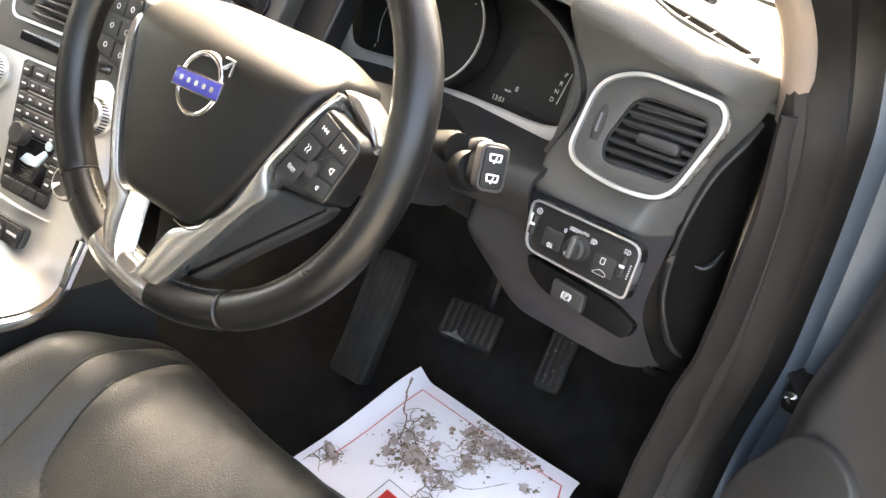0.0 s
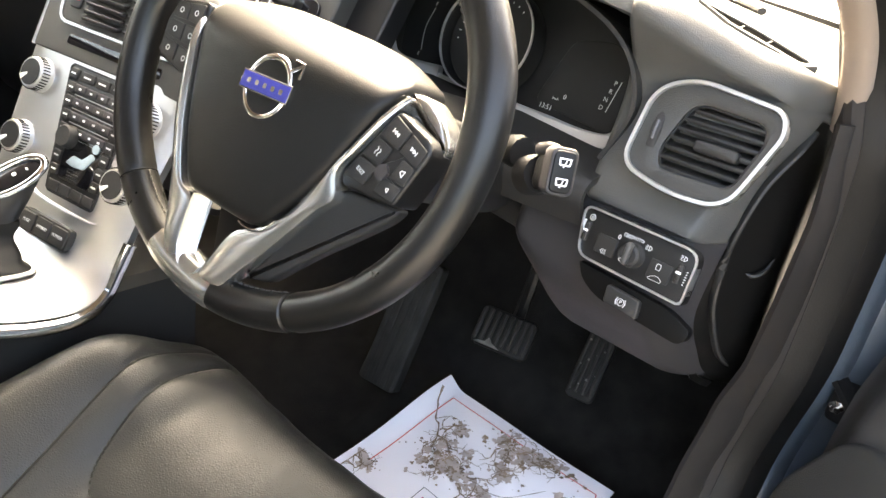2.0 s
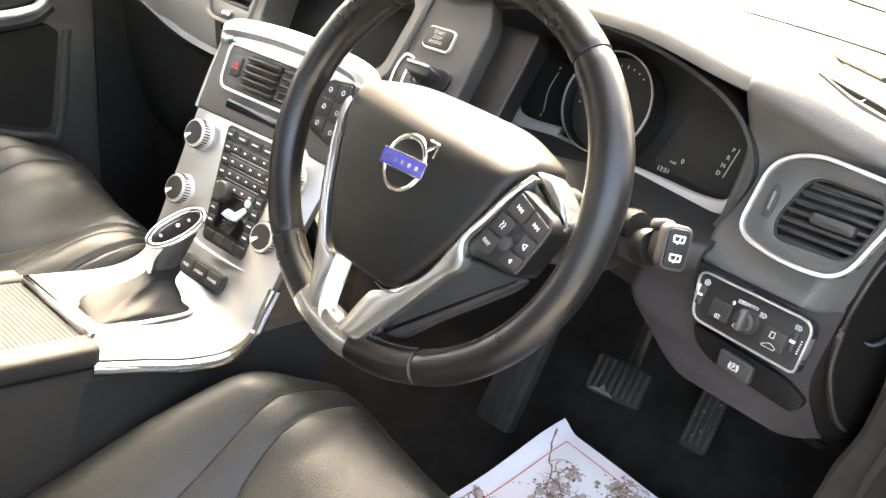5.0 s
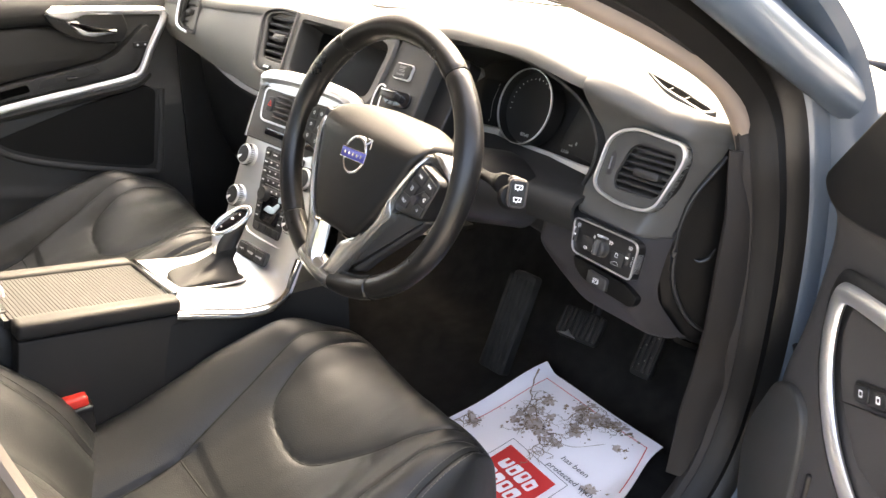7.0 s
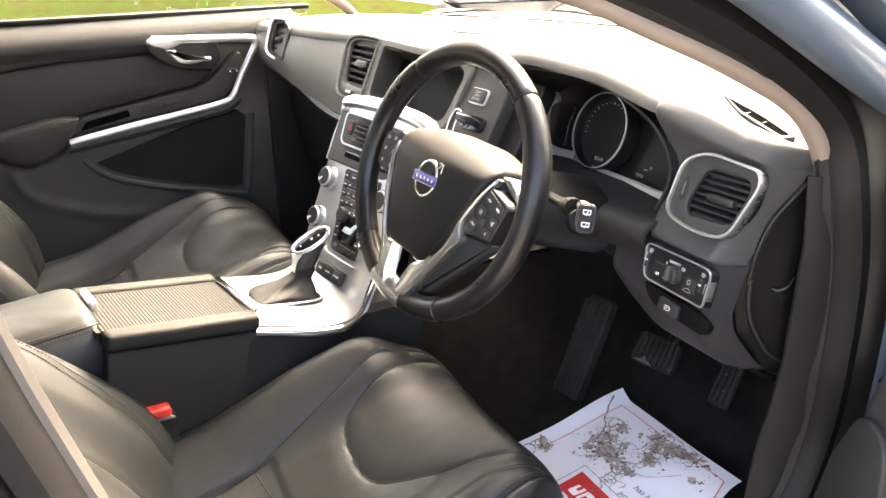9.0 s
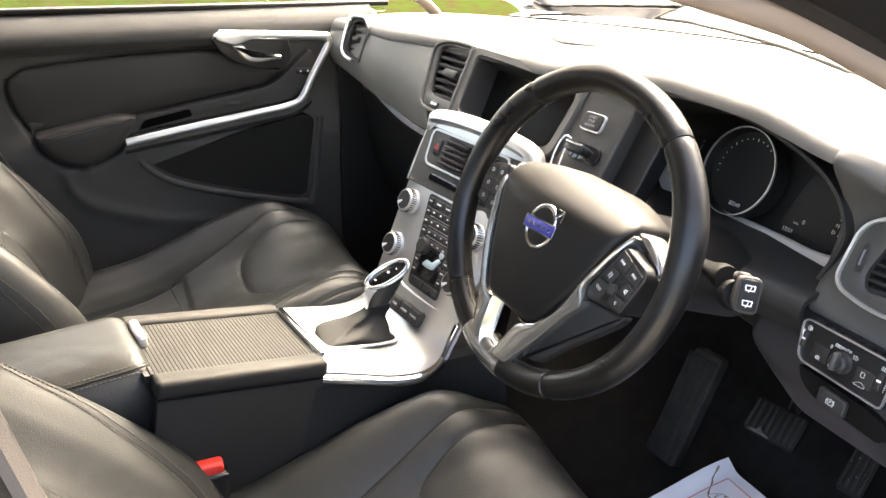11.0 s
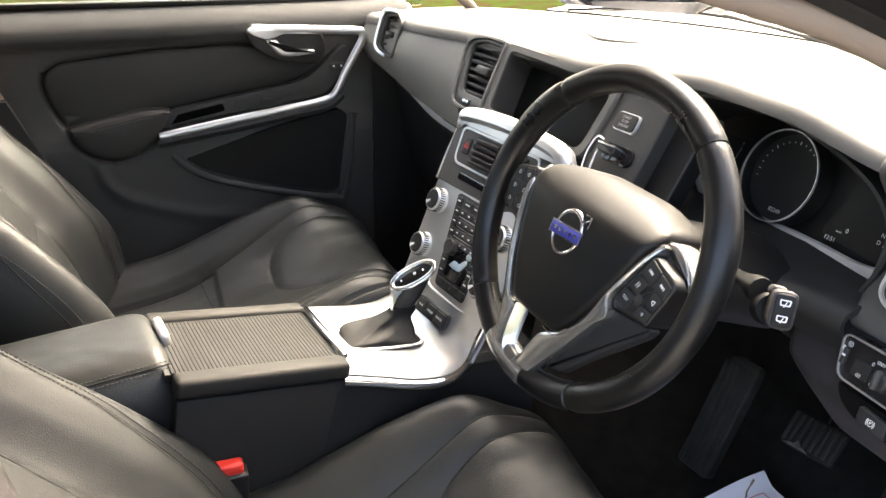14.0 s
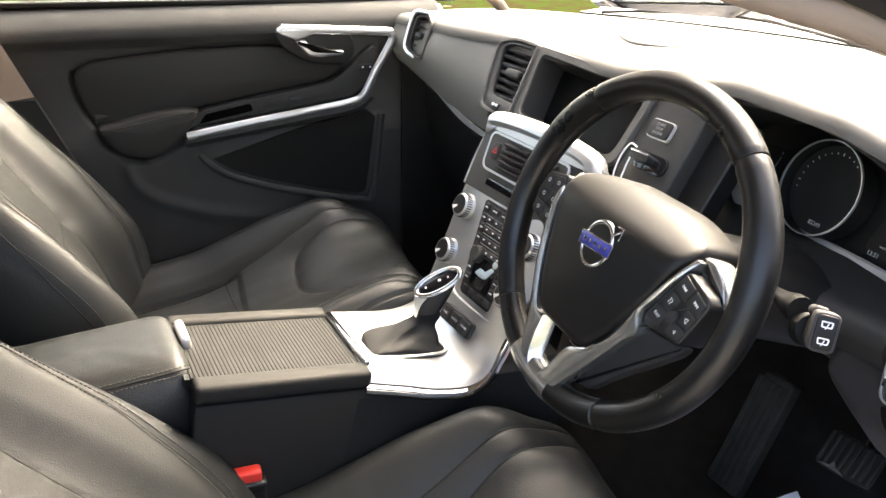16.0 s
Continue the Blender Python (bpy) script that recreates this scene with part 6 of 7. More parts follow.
part("pocket_ridge", tube(spline([DOOR @ Vector((y, z, 0.002)) for y, z in RIDGE], 90), [0.0035 + 0.0035 * math.sin(math.pi * k / 89) ** 0.5 for k in range(90)], 10, wide=0.0085, up=(1, 0, 0)), DOORTRIM, pd, "rounded edge of the map pocket")
# Flat plate, darker than the trim: the pocket's inner shade is its colour.
part("map_pocket", slab(offset(POCK, 0.003), -0.03, 0.0068, 0.0), POCKET, pd, "map pocket, a plate darkened as a shaded hollow", m=DOOR)
part("window_seal", box((-0.775, -0.30, 1.070), (0.03, 1.10, 0.012), 0.004), RUBBER, pd, "black window seal")
part("window_glass", box((-0.785, -0.30, 1.225), (0.004, 1.10, 0.35), 0), SIDEGLASS, pd, "clear side window").visible_shadow = False
part("chrome_waist", box((-0.805, -0.30, 1.066), (0.012, 1.10, 0.010), 0.003), CHROME, pd, "bright waist strip outside the window")
part("outer_skin", box((-0.85, -0.30, 0.70), (0.05, 1.10, 0.70), 0.02), PAINT, pd, "pale blue outer skin")

# B-pillar trim behind the passenger door
tagged(new("pillar_trim_left", to_mesh("pillar_trim_left", sheet(lambda s, t: Vector((-0.700 + 0.012 * math.sin(math.pi * s), -0.652 - 0.16 * s - 0.20 * t, 0.905 + 0.50 * t - 0.012 * s)), 16, 16, 0.012), BEIGE)), "beige upper pillar trim", "pillar trim", kind="structure")
tagged(new("pillar_lower_left", to_mesh("pillar_lower_left", sheet(lambda s, t: Vector((-0.698, -0.648 + 0.052 * (1 - t) * 2.2 - 0.16 * s, 0.62 + 0.282 * t)), 8, 12, 0.02), PLASTIC)), "dark lower pillar trim", "pillar trim", kind="structure")

# ---- door opening on the driver's side ----
LOOP = [(-0.60, 1.32), (-0.547, 1.10), (-0.507, 0.92), (-0.447, 0.725), (-0.35, 0.56), (-0.20, 0.45), (0.04, 0.392), (0.18, 0.375), (0.31, 0.395), (0.405, 0.475), (0.445, 0.61), (0.45, 0.78), (0.425, 0.92), (0.37, 1.03), (0.25, 1.122), (0.10, 1.192), (-0.10, 1.263), (-0.35, 1.325), (-0.5, 1.345)]


def jamb(offs, xs, n=160):
    """A band round the door opening from an inner to an outer outline; offs: outward shift, xs: place across the car."""
    c = [Vector((p.x, p.y)) for p in spline([(y, z, 0) for y, z in LOOP], n, closed=True)]
    loops = []
    for d, x in zip(offs, xs):
        loop = []
        for p, q in zip(offset(c, d), c):
            w = smooth01(0.56, 0.74, q.y) * (1 - smooth01(0.95, 1.06, q.y)) * smooth01(0.2, 0.38, q.x)
            loop.append((x + 0.020 * w, p.x - 0.038 * w, p.y))
        loops.append(loop)
    return rings(loops, cap=(False, False))


body = thing("car_body", (0.78, 0.0, 0.2), "pale blue metallic car body round the open door", "car body")
part("jamb_trim", jamb((-0.004, 0.010, 0.012, 0.006, -0.004), (0.672, 0.684, 0.692, 0.700, 0.702)), JAMB, body, "dark grey inner trim of the door opening")
INNER = [(0.46, 0.372, 0.664), (0.56, 0.372, 0.672), (0.66, 0.376, 0.682), (0.74, 0.360, 0.700), (0.82, 0.352, 0.706), (0.90, 0.350, 0.708), (0.99, 0.345, 0.700)]
OUTER = [(0.46, 0.386, 0.688), (0.56, 0.430, 0.692), (0.66, 0.432, 0.706), (0.74, 0.416, 0.716), (0.82, 0.408, 0.718), (0.90, 0.392, 0.718), (0.99, 0.362, 0.708)]


def pillar_foot():
    """The broad plastic trim at the foot of the windscreen pillar, beside the dash."""
    def fn(s, t):
        z = 0.46 + 0.53 * t
        a, b = curve_at(INNER, z), curve_at(OUTER, z)
        return Vector((a[1] + (b[1] - a[1]) * s + 0.004 * math.sin(math.pi * s), a[0] + (b[0] - a[0]) * s, z))
    return sheet(fn, 10, 40, 0.006)


part("pillar_foot", pillar_foot(), JAMB, body, "brown-grey plastic trim beside the dash")


def rear_cover():
    """Greige trim over the pillar behind the driver, proud of the jamb."""
    c = [Vector((p.x, p.y)) for p in spline([(y, z, 0) for y, z in LOOP], 190, closed=True)]
    loops = []
    for d, x in zip((0.003, 0.013, 0.014, 0.009, 0.001), (0.674, 0.685, 0.693, 0.701, 0.703)):
        loops.append([(x, p.x, p.y) for p in offset(c, d)[0:44]])
    return rings(loops, closed=False, cap=(False, False))


part("pillar_cover", rear_cover(), GREIGE, body, "greige plastic pillar cover, lightened where it faces the light")
part("striker_plate", box((0.782, -0.578, 0.905), (0.012, 0.030, 0.034), 0.004), BLACK, body, "black lock striker plate")
part("striker_loop", tube(spline([(0.785, -0.590, 0.893), (0.806, -0.588, 0.893), (0.806, -0.568, 0.890), (0.785, -0.566, 0.890)], 16), 0.0045, 8), CHROME, body, "steel striker loop")
part("latch_cover", box((0.790, -0.562, 0.850), (0.012, 0.016, 0.062), 0.005), SATIN, body, "bright strip on the jamb")
part("door_seal", jamb((0.004, 0.000, -0.014, -0.034, -0.040, -0.036), (0.700, 0.714, 0.726, 0.722, 0.708, 0.69)), RUBBER, body, "thick black rubber door seal")
part("seal_groove", jamb((-0.034, -0.046, -0.058), (0.712, 0.730, 0.738)), BLACK, body, "dark groove")
part("painted_jamb", jamb((-0.054, -0.060, -0.066, -0.080, -0.088, -0.100), (0.730, 0.742, 0.748, 0.752, 0.790, 0.800)), PAINT, body, "pale blue painted door jamb")


def side_panel(fn, nu, nv, name, label, mat=PAINT):
    return part(name, sheet(fn, nu, nv, 0.004), mat, body, label)


# rear part of the side, behind the door opening
side_panel(lambda s, t: Vector((0.80 + 0.045 * math.sin(math.pi * min(1, t * 1.15)), -0.66 - 1.3 * s + 0.16 * (1 - t) ** 2 * (1 - s), 0.24 + 0.84 * t)), 20, 24, "rear_side", "pale blue rear door and pillar")
side_panel(lambda s, t: Vector((0.80 + 0.05 * math.sin(math.pi * t), 0.57 + 1.1 * s, 0.30 + 0.66 * t)), 24, 20, "front_wing", "pale blue front wing")
side_panel(lambda s, t: Vector((0.80, -0.75 + 1.35 * s, 0.22 + 0.19 * t - 0.02 * math.sin(math.pi * t))), 30, 8, "sill", "pale blue sill")


def bonnet(s, t):
    x = -0.82 + 1.64 * s
    y = 0.72 - 0.25 * (abs(x) / 0.8) ** 2 + 1.1 * t
    return Vector((x, y, 0.99 - 0.03 * (x / 0.8) ** 2 - 0.16 * t * t))


side_panel(bonnet, 30, 20, "bonnet", "pale blue bonnet")
part("scuttle", sheet(lambda s, t: Vector((-0.75 + 1.5 * s, 0.90 - 0.33 * ((s - 0.5) * 2) ** 2 + 0.09 * t, 1.035 + 0.012 * t)), 30, 4, 0.01), BLACK, body, "black scuttle at the windscreen's foot")


def roof(s, t):
    x = -0.64 + 1.28 * s
    y = -0.02 - 0.06 * (2 * s - 1) ** 2 - 1.7 * t
    return Vector((x, y, 1.43 - 0.07 * (2 * s - 1) ** 4 + 0.03 * math.sin(math.pi * t)))


side_panel(roof, 20, 24, "roof", "pale blue roof")
head = tagged(new("ceiling", to_mesh("ceiling", sheet(lambda s, t: roof(s, t) - Vector((0, 0, 0.03)), 20, 24, 0.006), BEIGE)), "beige headlining under the roof", "headlining", kind="structure")
ws = part("windscreen", sheet(lambda s, t: Vector(((-0.72 + 0.09 * t) + (1.44 - 0.18 * t) * s, (0.94 - 0.34 * (2 * s - 1) ** 2) * (1 - t) + (-0.01 - 0.06 * (2 * s - 1) ** 2) * t, 1.05 + 0.385 * t + 0.03 * math.sin(math.pi * t))), 24, 16), GLASS, body, "clear windscreen")
ws.visible_shadow = False


def pillar(side):
    line = spline([(0.696 * side, 0.388, 0.980), (0.695 * side, 0.356, 1.034), (0.691 * side, 0.305, 1.083), (0.684 * side, 0.195, 1.138), (0.680 * side, 0.100, 1.177), (0.677 * side, 0.0, 1.216), (0.672 * side, -0.10, 1.243), (0.664 * side, -0.20, 1.268), (0.645 * side, -0.45, 1.32)], 50)
    return tube(line, 0.0125, 12, wide=0.014)


for side, nm in ((1, "pillar_trim_right"), (-1, "pillar_trim_front_left")):
    tagged(new(nm, to_mesh(nm, pillar(side), BEIGE)), "beige cloth windscreen pillar trim", "pillar trim", kind="structure")
part("pillar_outer", tube(spline([(0.785, 0.62, 0.955), (0.778, 0.50, 1.035), (0.768, 0.32, 1.130), (0.748, 0.10, 1.250), (0.722, -0.15, 1.36), (0.70, -0.4, 1.42), (0.69, -1.2, 1.44)], 40), 0.028, 12, wide=0.026), PAINT, body, "pale blue windscreen pillar")
part("kick_panel", sheet(lambda s, t: Vector((0.688 - 0.03 * s, 0.44 + 0.30 * s, 0.40 + 0.56 * t)), 6, 8, 0.01), PLASTIC, body, "dark kick panel")
part("left_kick_panel", sheet(lambda s, t: Vector((-0.69, 0.10 + 0.6 * s, 0.30 + 0.66 * t)), 6, 8, 0.01), BLACK, body, "dark kick panel")
part("bulkhead", box((0, 0.92, 0.66), (1.46, 0.03, 0.74), 0.01), BLACK, body, "dark bulkhead")
part("rear_cabin", box((0, -1.55, 0.75), (1.46, 0.10, 0.9), 0.03), LEATHER, body, "black leather rear seat far behind")

part("left_rear_side", sheet(lambda s, t: Vector((-0.80 - 0.045 * math.sin(math.pi * min(1, t * 1.15)), -0.84 - 1.1 * s, 0.24 + 0.84 * t)), 20, 12, 0.004), PAINT, body, "pale blue rear door")
part("left_rear_trim", sheet(lambda s, t: Vector((-0.74, -0.84 - 0.9 * s, 0.30 + 0.77 * t)), 6, 6, 0.01), PLASTIC, body, "dark rear door trim")
part("left_pillar", box((-0.745, -0.86, 1.22), (0.05, 0.10, 0.36), 0.01), BLACK, body, "black pillar between the side windows")
part("right_pillar", box((0.73, -0.74, 1.16), (0.05, 0.10, 0.44), 0.01), BLACK, body, "black pillar behind the door opening")
part("tail", box((0, -1.85, 0.70), (1.6, 0.1, 0.9), 0.04), PAINT, body, "pale blue tail")

# ---- driver's door, standing open ----
TH = radians(55)
DD = plane((0.833, 0.363, 0), (math.sin(TH), -math.cos(TH), 0), (0, 0, 1))
dd = thing("driver_door", (0.86, 0.33, 0.3), "open driver's door with dark grey trim and bright strip", "car door")


def open_panel():
    """Trim that swells above and below the armrest and turns in at its front edge."""
    front = [(0.30, 0.05), (0.40, 0.020), (0.48, -0.055), (0.60, -0.082), (0.72, -0.080), (0.85, -0.065), (0.97, -0.046), (1.05, -0.03)]
    prof = [(-0.06, 1.045), (-0.012, 1.035), (0.004, 1.005), (0.002, 0.965), (-0.010, 0.935), (-0.016, 0.88), (-0.012, 0.78), (-0.002, 0.70), (0.0, 0.55), (-0.008, 0.42), (-0.03, 0.30)]
    line = spline([(a, b, 0) for a, b in prof], 51)
    def fn(s, t):
        p = line[round(t * 50)]
        u0 = curve_at(front, p.y)[0]
        u = u0 + (1.05 - u0) * s ** 1.5
        e = 0.034 * (1 - smooth01(0, 0.055, u - u0))
        return DD @ Vector((u, p.y, p.x - e))
    return sheet(fn, 60, 50, 0.015)


part("trim_panel", open_panel(), DTRIM, dd, "dark grey moulded door trim")
part("sail_cover", slab(rounded([(-0.022, 0.985), (0.02, 0.958), (0.115, 0.966), (0.30, 1.0), (0.42, 1.12), (0.38, 1.20), (0.10, 1.115)], [0.03, 0.05, 0.06, 0.03, 0.05, 0.05, 0.06]), -0.03, 0.010, 0.006), BLACK, dd, "black cover behind the mirror", m=DD)
part("window_seal", tube([DD @ Vector(p) for p in ((-0.03, 1.0, -0.05), (0.11, 1.14, -0.05), (0.34, 1.28, -0.06), (0.68, 1.36, -0.08), (1.05, 1.36, -0.1))], 0.016, 10), RUBBER, dd, "black window frame")
STRIP = [(0.42, 0.930, 0.006), (0.236, 0.906, 0.004), (0.150, 0.896, 0.002), (0.085, 0.886, 0.001), (0.066, 0.876, 0.001), (0.062, 0.845, 0.002), (0.070, 0.805, 0.003), (0.088, 0.768, 0.004), (0.122, 0.731, 0.006), (0.165, 0.704, 0.008), (0.218, 0.684, 0.009), (0.305, 0.668, 0.010), (0.50, 0.650, 0.012)]
part("chrome_strip", tube(spline([DD @ Vector(p) for p in STRIP], 90), 0.007, 10, wide=0.012, up=(-0.574, -0.819, 0)), ALU, dd, "bright metal strip")
part("strip_groove", tube(spline([DD @ Vector((u - 0.012, v - 0.010 if k > 5 else v + 0.008, n - 0.006)) for k, (u, v, n) in enumerate(STRIP)], 90), 0.006, 8, wide=0.014, up=(-0.574, -0.819, 0)), BLACK, dd, "dark shadow gap round the strip")
part("switch_face", slab(rounded([(0.085, 0.878), (0.075, 0.83), (0.10, 0.775), (0.17, 0.715), (0.30, 0.680), (0.60, 0.66), (0.60, 0.90), (0.25, 0.90)], 0.02), -0.03, -0.004, 0.003), DTRIM, dd, "grey face inside the strip", m=DD)
part("face_seam", tube([DD @ Vector((0.10 + 0.15 * k / 10, 0.762 + 0.066 * k / 10, -0.0035)) for k in range(11)], 0.0008, 6), BLACK, dd, "fine seam")
LK = DD @ Matrix.Translation((0.166, 0.810, 0)) @ Matrix.Rotation(radians(22), 4, "Z")
lk = part("lock_button", slab(rrect(0, 0, 0.072, 0.024, 0.009), -0.006, 0.001, 0.002), BLACK, dd, "lock and unlock buttons", m=LK)
for k in (-0.017, 0.017):
    part("button", slab(rrect(k, 0, 0.030, 0.017, 0.006), 0.0, 0.003, 0.001), PLASTIC, lk, m=LK)
    part("mark", hoop(rrect(k, 0, 0.008, 0.008, 0.001), rrect(k, 0.0, 0.005, 0.004, 0.001), 0.0027, 0.0032, 0.0001, 24), WHITE, lk, m=LK)
SB = DD @ Matrix.Translation((0.290, 0.735, 0)) @ Matrix.Rotation(radians(32), 4, "Z")
swb = part("switch_block", slab(rounded([(-0.075, 0.030), (-0.06, -0.035), (0.10, -0.035), (0.10, 0.035)], 0.018), -0.006, 0.008, 0.004), BLACK, dd, "black window switch block", m=SB)
part("mirror_knob", lathe([(0.013, 0.0), (0.012, 0.010), (0.0, 0.011)], 24), PLASTIC, swb, "mirror knob", m=SB @ Matrix.Translation((-0.028, 0.018, 0.007)))
for x in (-0.056, 0.002):
    part("mirror_button", slab(rrect(x, 0.018, 0.018, 0.014, 0.004), 0.004, 0.011, 0.002), PLASTIC, swb, m=SB)
part("symbol", slab(rounded([(-0.045, 0.001), (-0.020, 0.001), (-0.014, -0.003), (-0.050, -0.003)], 0.001), 0.006, 0.0085), WHITE, swb, "white mirror symbol", m=SB)
for j in range(3):
    b = part("window_switch", slab(rrect(-0.035 + 0.042 * j, -0.018, 0.036, 0.018, 0.004), 0.005, 0.014, 0.003), PLASTIC, swb, "black window switch", m=SB)
    part("mark", slab(rrect(-0.040 + 0.042 * j, -0.016, 0.010, 0.005, 0.001), 0.0135, 0.0144), WHITE, swb, m=SB)
part("speaker_panel", slab(rounded([(-0.030, 0.705), (0.010, 0.722), (0.052, 0.712), (0.066, 0.66), (0.070, 0.36), (0.02, 0.36), (-0.075, 0.48), (-0.092, 0.59)], [0.02, 0.03, 0.03, 0.03, 0.02, 0.03, 0.05, 0.05]), -0.02, 0.008, 0.005), DASH, dd, "dark speaker panel", m=DD)
part("panel_crease", box((0.092, 0.50, 0.0), (0.008, 0.30, 0.010), 0.003), BLACK, dd, "dark pocket edge", m=DD)
part("handle_cup", slab(rounded([(0.184, 0.882), (0.20, 0.83), (0.27, 0.79), (0.45, 0.80), (0.45, 0.90), (0.26, 0.898)], 0.02), -0.02, -0.002, 0.002), BLACK, dd, "dark handle cup", m=DD)
part("door_handle", tube(spline([DD @ Vector(p) for p in ((0.214, 0.862, -0.004), (0.224, 0.846, 0.004), (0.26, 0.838, 0.010), (0.38, 0.85, 0.012))], 16), 0.003, 8, wide=0.006), ALU, dd, "metal door handle")
part("outer_skin", sheet(lambda s, t: DD @ Vector((-0.13 + 1.18 * s, 0.28 + 0.74 * t, -0.16 - 0.03 * math.sin(math.pi * t))), 20, 16, 0.004), PAINT, dd, "pale blue outer skin")
part("door_edge", sheet(lambda s, t: DD @ Vector((-0.13 + 0.10 * s, 0.28 + 0.73 * t, -0.16 + 0.10 * s ** 1.5)), 8, 16, 0.004), PAINT, dd, "pale blue door edge")
part("door_bottom", sheet(lambda s, t: DD @ Vector((-0.10 + 1.12 * s, 0.29, -0.16 + 0.15 * t)), 8, 4, 0.004), PAINT, dd, "painted lower edge")
for z in (0.50, 0.68):
    h = part("hinge", box((0.80, 0.50, z), (0.07, 0.05, 0.045), 0.008), RUBBER, dd, "dark steel hinge")
    part("bolt", lathe([(0.008, 0.0), (0.008, 0.006), (0.0, 0.007)], 6), CHROME, h, "steel bolt", m=Matrix.Translation((0.775, 0.478, z)) @ Matrix.Rotation(radians(90), 4, "X"))
part("check_strap", tube([(0.757, 0.50, 0.705), (0.80, 0.455, 0.69), (0.85, 0.42, 0.685)], 0.006, 8, wide=0.012), RUBBER, dd, "steel check strap")
part("wing_mirror", pad((0, 0, 0), (0.11, 0.22, 0.15), 0.05), BLACK, dd, "black wing mirror shell", m=DD @ Matrix.Translation((0.18, 1.10, -0.20)) @ Matrix.Rotation(radians(90), 4, "X"))

# ---- print and mud on the paper mat ----
def paper_xy(x, y, lift=0.002):
    t = (y + 0.03) / 0.51
    x0, x1 = 0.282 - 0.012 * t, 0.640 - 0.066 * smooth01(0.6, 1.0, t)
    return PF((x - x0) / (x1 - x0), t) + Vector((0, 0, lift))


def blot(cx, cy, r, seed, lift, lobes=14):
    """A ragged flat spot on the paper."""
    bm = bmesh.new()
    pts = []
    for k in range(lobes):
        a = 2 * math.pi * k / lobes
        rr = r * (0.65 + 0.7 * noise.noise((math.cos(a) * 1.7 + seed, math.sin(a) * 1.7, seed * 3.1)))
        pts.append(paper_xy(cx + max(0.2 * r, rr) * math.cos(a), cy + max(0.2 * r, rr) * math.sin(a), lift))
    bm.faces.new([bm.verts.new(p) for p in pts])
    return bm


def joined(parts):
    out = bmesh.new()
    for b in parts:
        me = bpy.data.meshes.new("tmp")
        b.to_mesh(me)
        b.free()
        out.from_mesh(me)
        bpy.data.meshes.remove(me)
    return out


def ribbon(path, w0, w1, lift):
    """A thin ragged line of mud lying on the paper."""
    bm = bmesh.new()
    last = None
    for k, (x, y) in enumerate(path):
        a, b = path[max(0, k - 1)], path[min(len(path) - 1, k + 1)]
        d = Vector((b[0] - a[0], b[1] - a[1]))
        d.normalize()
        w = (w0 + (w1 - w0) * k / (len(path) - 1)) * (0.6 + 0.8 * rng.random())
        now = [bm.verts.new(paper_xy(x - d.y * w, y + d.x * w, lift)), bm.verts.new(paper_xy(x + d.y * w, y - d.x * w, lift))]
        if last:
            bm.faces.new([last[0], last[1], now[1], now[0]])
        last = now
    return bm


def sprig(x, y, ang, n, w, depth, out):
    """A wandering, forking line of mud."""
    path = [(x, y)]
    for k in range(n):
        ang += rng.gauss(0, 0.45)
        x, y = min(0.60, max(0.285, x + 0.0042 * math.cos(ang))), min(0.472, max(0.11, y + 0.0042 * math.sin(ang)))
        path.append((x, y))
        if depth and rng.random() < 0.30:
            sprig(x, y, ang + rng.choice((-1, 1)) * rng.uniform(0.5, 1.1), max(3, n // 2), w * 0.7, depth - 1, out)
    out.append(ribbon(path, w, w * 0.35, 0.0031 + 0.0004 * rng.random()))


rng = random.Random(5)
for cx, cy, sx, sy, n, rmax, arms in ((0.375, 0.350, 0.040, 0.030, 150, 0.007, 10), (0.425, 0.345, 0.030, 0.016, 50, 0.005, 5), (0.430, 0.435, 0.042, 0.020, 110, 0.007, 7), (0.485, 0.452, 0.040, 0.012, 60, 0.006, 4), (0.455, 0.392, 0.025, 0.012, 30, 0.005, 3), (0.352, 0.415, 0.016, 0.012, 30, 0.005, 2), (0.545, 0.205, 0.016, 0.050, 80, 0.007, 5), (0.565, 0.250, 0.012, 0.014, 14, 0.006, 1), (0.560, 0.318, 0.020, 0.008, 16, 0.006, 1), (0.588, 0.276, 0.010, 0.010, 10, 0.005, 1), (0.305, 0.275, 0.012, 0.014, 26, 0.004, 2), (0.535, 0.415, 0.018, 0.010, 14, 0.006, 0)):
    faint = [blot(min(0.60, max(0.29, rng.gauss(cx, sx * 0.5))), min(0.465, max(0.12, rng.gauss(cy, sy * 0.5))), rng.uniform(0.004, 0.014), rng.uniform(0, 90), 0.0024 + 0.00004 * k, 26) for k in range(max(3, n // 4))]
    tagged(part("faint_stain", joined(faint), FAINT, mat_ob, "pale washed out mud"), kind="stuff")
    spots = []
    for k in range(n):
        x = min(0.60, max(0.29, rng.gauss(cx, sx * 0.6)))
        y = min(0.465, max(0.12, rng.gauss(cy, sy * 0.6)))
        spots.append(blot(x, y, rng.uniform(0.2, 0.9) ** 3 * rmax + 0.0005, rng.uniform(0, 90), 0.0032 + 0.0001 * (k % 7), 11))
    for k in range(arms):
        sprig(rng.gauss(cx, sx * 0.4), rng.gauss(cy, sy * 0.4), rng.uniform(0, 6.28), rng.randint(5, 13), 0.0011, 2, spots)
    tagged(part("mud_stain", joined(spots), STAIN, mat_ob, "dried brown mud marks"), kind="stuff")
